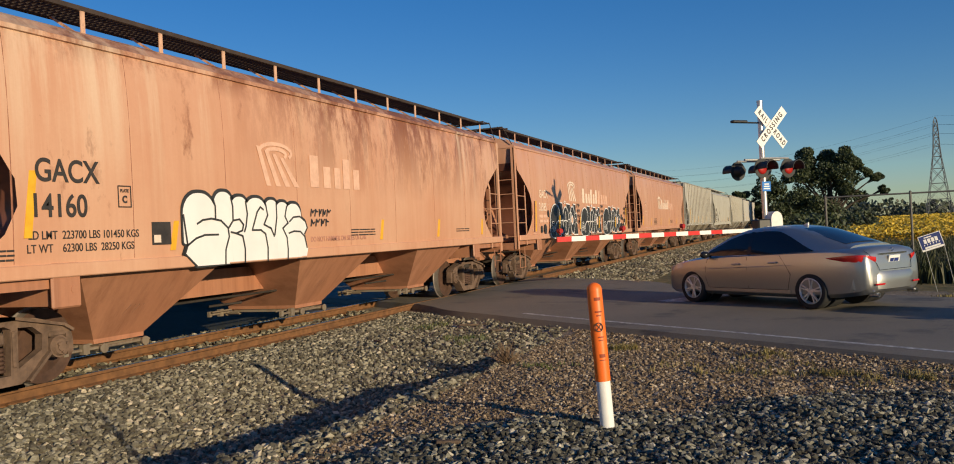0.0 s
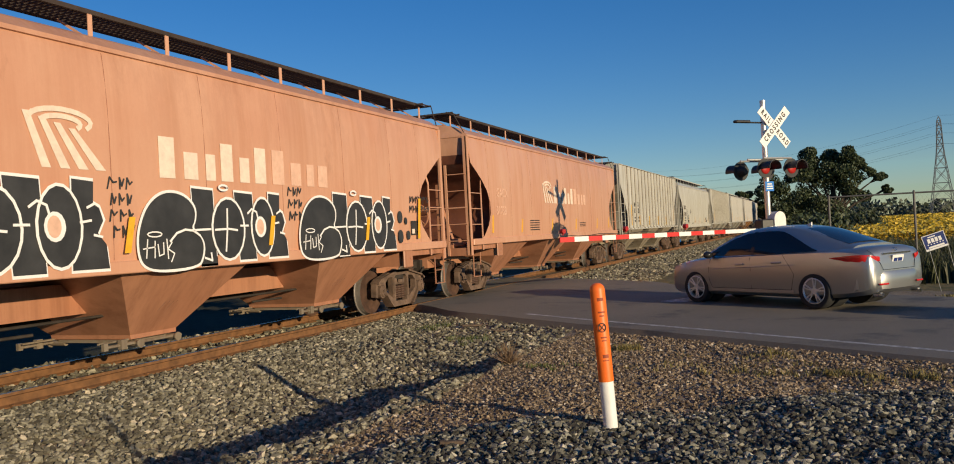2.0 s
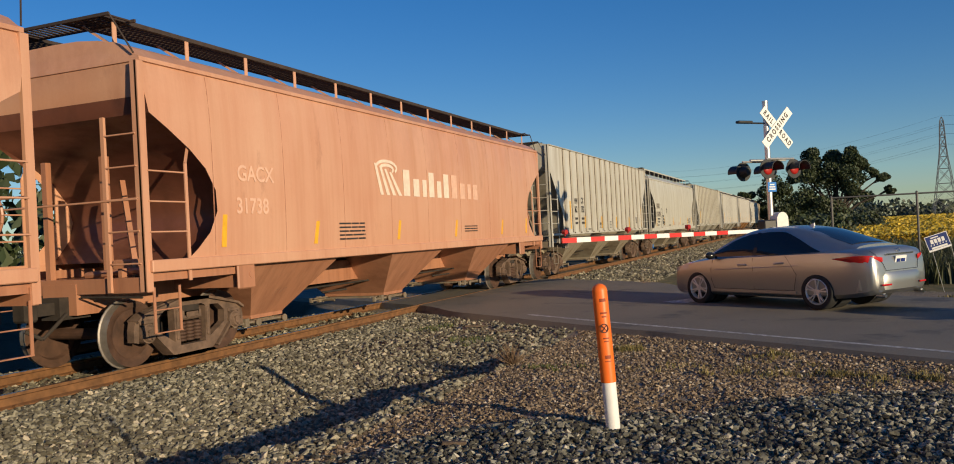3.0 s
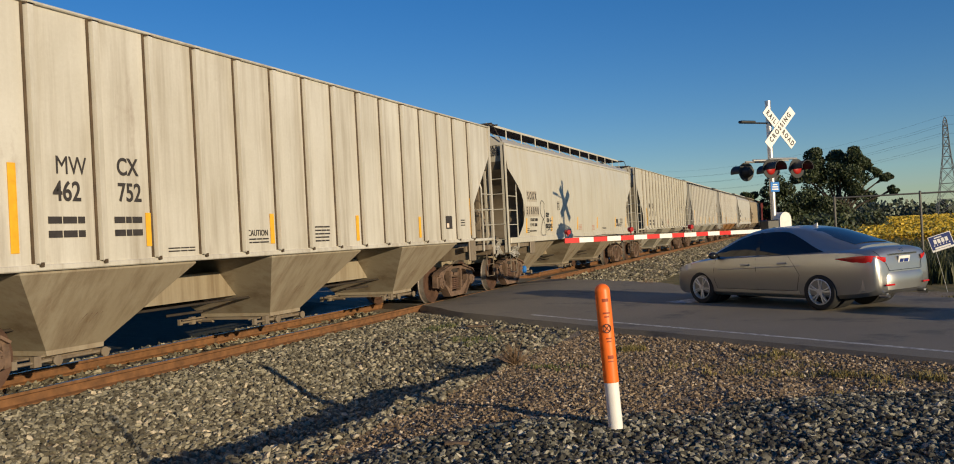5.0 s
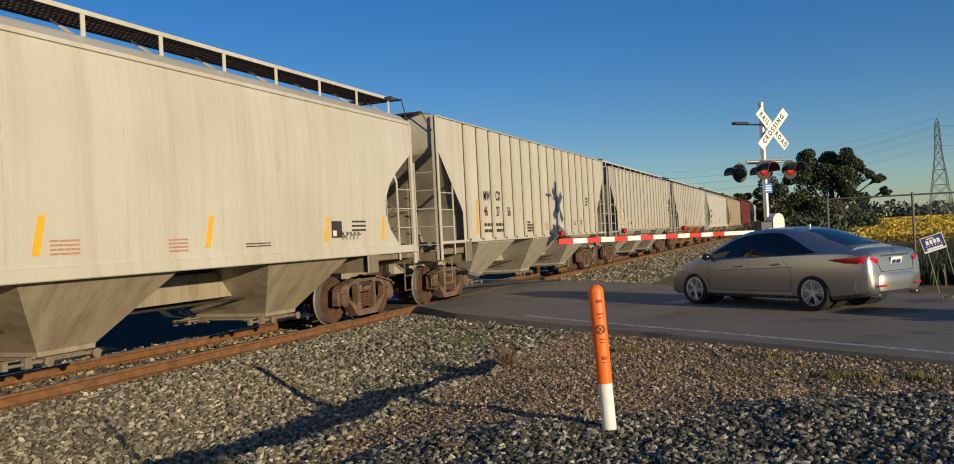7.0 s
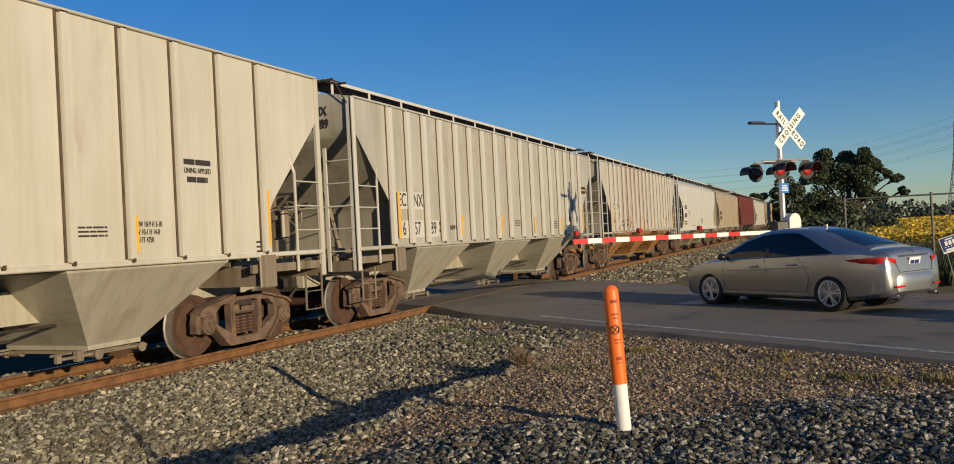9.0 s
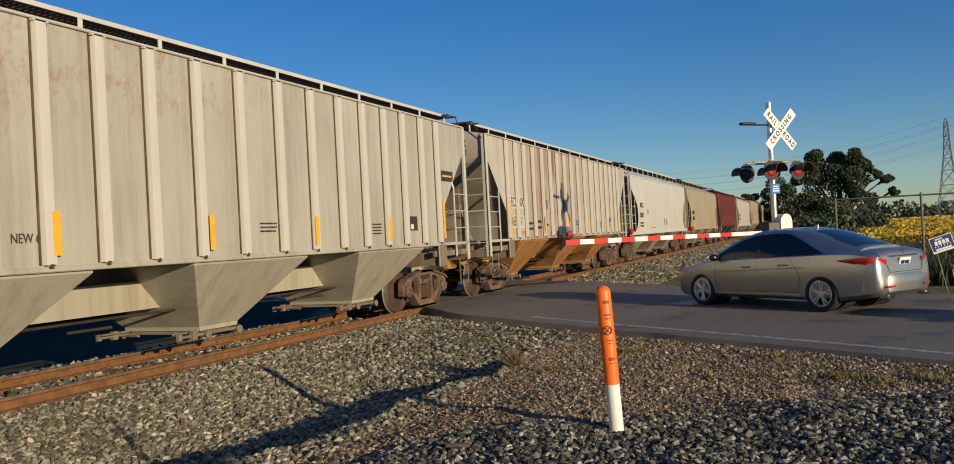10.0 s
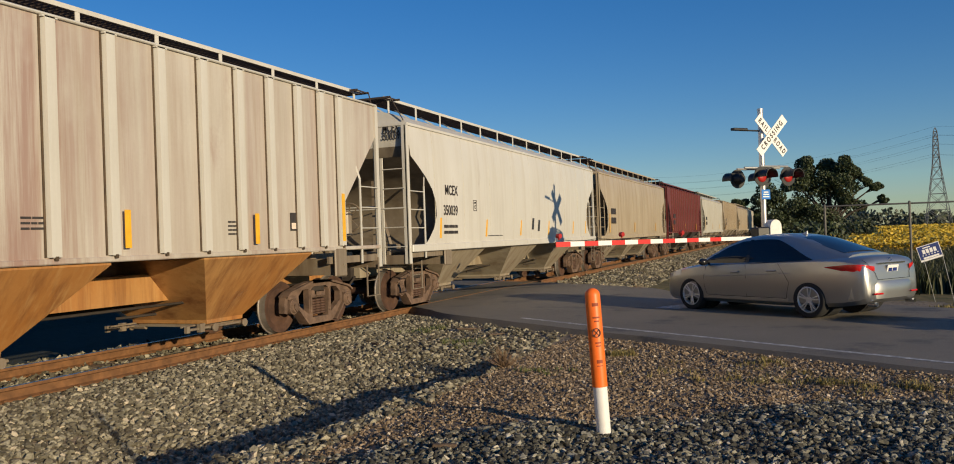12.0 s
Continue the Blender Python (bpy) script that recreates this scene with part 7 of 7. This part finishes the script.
def make_distance():
    rng = random.Random(4)
    make_tree("large dark green broadleaf tree with an open side branch", 2.6, 120, [(-3.0, 0, 7.2, 2.8), (-0.4, 1, 8.6, 2.8), (1.8, 0, 8.0, 2.4), (-2.4, 0, 9.8, 1.8), (0.4, 0, 10.4, 1.8), (-4.6, 0, 8.4, 1.5), (-4.0, 0, 4.0, 2.4), (-0.6, 0, 5.0, 3.0), (3.6, 0, 9.0, 1.1), (4.6, 0, 7.6, 0.9), (5.8, 0, 7.2, 0.7), (6.6, 0, 5.2, 0.6), (2.2, 0, 5.4, 1.9), (-2.0, 0, 2.4, 2.6)], 2.4, 0.17, 42000, 1)
    make_tree("rounded dark tree behind the signal mast", -6.3, 135, [(-2.4, 0, 3.6, 2.6), (0.6, 0, 5.4, 2.8), (3.0, 0, 4.4, 2.4), (-4.8, 0, 4.0, 1.8), (1.0, 0, 2.8, 2.8), (-3.6, 0, 6.2, 1.2), (4.6, 0, 2.8, 2.2)], 2.0, 0.2, 22000, 2)
    # low shrubs under the trees and along the field's near corner
    pieces = [quads(rng, (rng.uniform(-2, 6), rng.uniform(92, 112), rng.uniform(0.0, 1.0)), rng.uniform(1.0, 1.9), 120, 0.24, 0.8) for _ in range(34)]
    pieces += [quads(rng, (rng.uniform(0.2, 2.5), rng.uniform(48, 70), rng.uniform(-0.2, 0.5)), rng.uniform(0.5, 0.9), 100, 0.12, 0.8) for _ in range(16)]
    thicket = [quads(rng, (rng.uniform(-38, -27), rng.uniform(-12, 150), rng.uniform(0.2, 6.2)), rng.uniform(1.5, 2.6), 130, 0.36, 0.9) for _ in range(330)]
    stuff_mesh("thicket", thicket, "tree_leaf", "dark green thicket beyond the railway", "thicket")
    stuff_mesh("shrubs", pieces, "tree_leaf", "dark green shrubs under the trees", "shrubs")
    # far woods in a belt to the horizon
    belt = []
    for _ in range(620):
        az = radians(rng.uniform(-60, 40))
        d = rng.uniform(380, 560)
        h = rng.uniform(3.5, 8.0) + 3 * noise.noise((az * 9, 0, 0))
        belt.append(quads(rng, (d * math.sin(az), d * math.cos(az), h * 0.45), h * 0.75, 42, 1.3, 0.75))
    stuff_mesh("far_woods", belt, "far_leaf", "far belt of dark woods on the horizon", "woods")
    # yellowing bean field: rows of leaf clumps over a low canopy sheet
    vs, fs = [], []
    for _ in range(52000):
        d = 44 + 300 * rng.random() ** 2.6
        az = radians(rng.uniform(-0.6, 14.5))
        x, y = d * math.tan(az), d
        if x < 1.0 + (y - 44) * 0.012:
            continue
        x = round(x / 0.76) * 0.76 + rng.gauss(0, 0.16)
        s = rng.uniform(0.05, 0.11) * (1 + (d - 44) / 60)
        z = 0.38 + rng.uniform(-0.32, 0.16) + 0.10 * noise.noise((x * 0.5, y * 0.2, 0))
        e = Euler((rng.gauss(0.3, 0.5), rng.gauss(0, 0.5), rng.uniform(0, 6.28))).to_matrix()
        i = len(vs)
        vs += [tuple(Vector((x, y, z)) + e @ Vector(p)) for p in ((-s, -s * 0.6, 0), (s * 0.9, -s * 0.5, s * 0.15), (s, s * 0.6, 0), (-s * 0.8, s * 0.7, s * 0.1))]
        fs.append((i, i + 1, i + 2, i + 3))
    me = bpy.data.meshes.new("bean_field")
    me.from_pydata(vs, [], fs)
    me.materials.append(M["soy_leaf"])
    tagged(new("bean_field", me), "yellowing bean field of low leafy plants", "crop field", kind="stuff")
    n = Nodes("bean_canopy", 0.9)
    v = n.coord((1.3, 0.25, 1))
    M["canopy"] = n.done(n.mix(n.ramp(n.noise(v, 1.4, 6, 0.7), 0.35, 0.65), (0.30, 0.24, 0.03), (0.55, 0.38, 0.035)))
    bm = bmesh.new()
    q = [(1.6, 45, 0.16), (12.5, 45, 0.16), (120, 370, 0.16), (8, 370, 0.16)]
    prism(bm, q, (0, 0, -0.6))
    tagged(part("crop_canopy", bm, "canopy"), "yellow bean canopy across the field", "crop field", kind="stuff")


def make_tower(x, y, h, label):
    tower = thing("power_pylon", label, "pylon", "power line towers", (x, y, -0.5))
    levels = [(0, 0.115), (0.17, 0.092), (0.33, 0.07), (0.48, 0.052), (0.60, 0.037), (0.70, 0.029), (0.79, 0.025), (0.88, 0.022), (0.96, 0.016), (1.0, 0.002)]
    bm = bmesh.new()
    cs = []
    for f, w in levels:
        cs.append([Vector((sx * w * h, sy * w * h, f * h)) for sx, sy in ((1, 1), (-1, 1), (-1, -1), (1, -1))])
    r = 0.0022 * h
    for a, b in zip(cs, cs[1:]):
        for i in range(4):
            j = (i + 1) % 4
            rod(bm, tuple(a[i]), tuple(b[i]), r * 1.5, 4)
            rod(bm, tuple(a[i]), tuple(b[j]), r, 4)
            rod(bm, tuple(a[j]), tuple(b[i]), r, 4)
            rod(bm, tuple(b[i]), tuple(b[j]), r, 4)
    part("lattice", bm, "steel_far", tower, "grey steel lattice")
    for f, l in ((0.72, 0.085), (0.82, 0.075), (0.91, 0.065)):
        for s in (1, -1):
            bm = bmesh.new()
            tip = (s * l * h * 0.25, l * h * s * 0.2, f * h)
            rod(bm, (0, 0, f * h + 0.02 * h), tip, r, 4)
            rod(bm, (0, 0, f * h - 0.01 * h), tip, r, 4)
            part("cross_arm", bm, "steel_far", tower)


def make_power_line():
    M["steel_far"] = plain("grey_tower_steel", (0.16, 0.165, 0.17), 0.7, 0.3)
    a, b = Vector((51, 397, 0)), Vector((-132, 562, 0))
    make_tower(a.x, a.y, 42.0, "tall grey lattice power tower beyond the field")
    make_tower(b.x, b.y, 45.0, "grey lattice power tower far behind the train")
    c = a + (a - b)
    for k, (z, off) in enumerate(((30, -3), (30, 3), (34.5, -2.6), (34.5, 2.6), (38.3, -2.2), (38.3, 2.2), (42, 0))):
        bm = bmesh.new()
        for p, q in ((a, b), (a, c), (b, b + (b - a))):
            d = (q - p).normalized()
            side = Vector((-d.y, d.x, 0)) * off
            last = None
            for i in range(15):
                f = i / 14
                pt = p.lerp(q, f) + side + Vector((0, 0, z - 9.0 * 4 * f * (1 - f)))
                if last:
                    rod(bm, tuple(last), tuple(pt), 0.035, 3)
                last = pt
        tagged(part("power_line", bm, "steel_far"), "thin sagging power line between the towers", "power line", "power lines")


def make_stake():
    """A slender stake beside the viewer, known by its shadow."""
    bm = bmesh.new()
    rod(bm, (0, 0, 0), (0, 0, 2.02), 0.03, 8)
    ob = part("stake", bm, "steel_dark")
    ob.location = (2.1, 1.8, -0.2)
    tagged(ob, "slender weathered steel stake standing in the gravel", "stake")


make_stake()
make_fence()
make_yard_sign()
make_weeds()
make_distance()
make_power_line()


# ---- what moves ----
def motions():
    for car, u in zip(CARS, CAR_U):
        walk(car, [(t, pose(TRACK_X, u - SPEED * t, 0)) for t in (0, 3, 6, 9, 12)])
    turn = math.degrees(SPEED / 0.457)
    lead = {}
    for w, s in WHEELSETS:
        if s not in lead:
            walk(w, [(k / FPS, pose(0, s * 0.89, 0.457, turn * k / FPS)) for k in range(12 * FPS + 1)])
            lead[s] = w
        else:
            w.rotation_mode = "QUATERNION"
            w.animation_data_create()
            w.animation_data.action = lead[s].animation_data.action
            w.animation_data.action_slot = lead[s].animation_data.action_slot


motions()
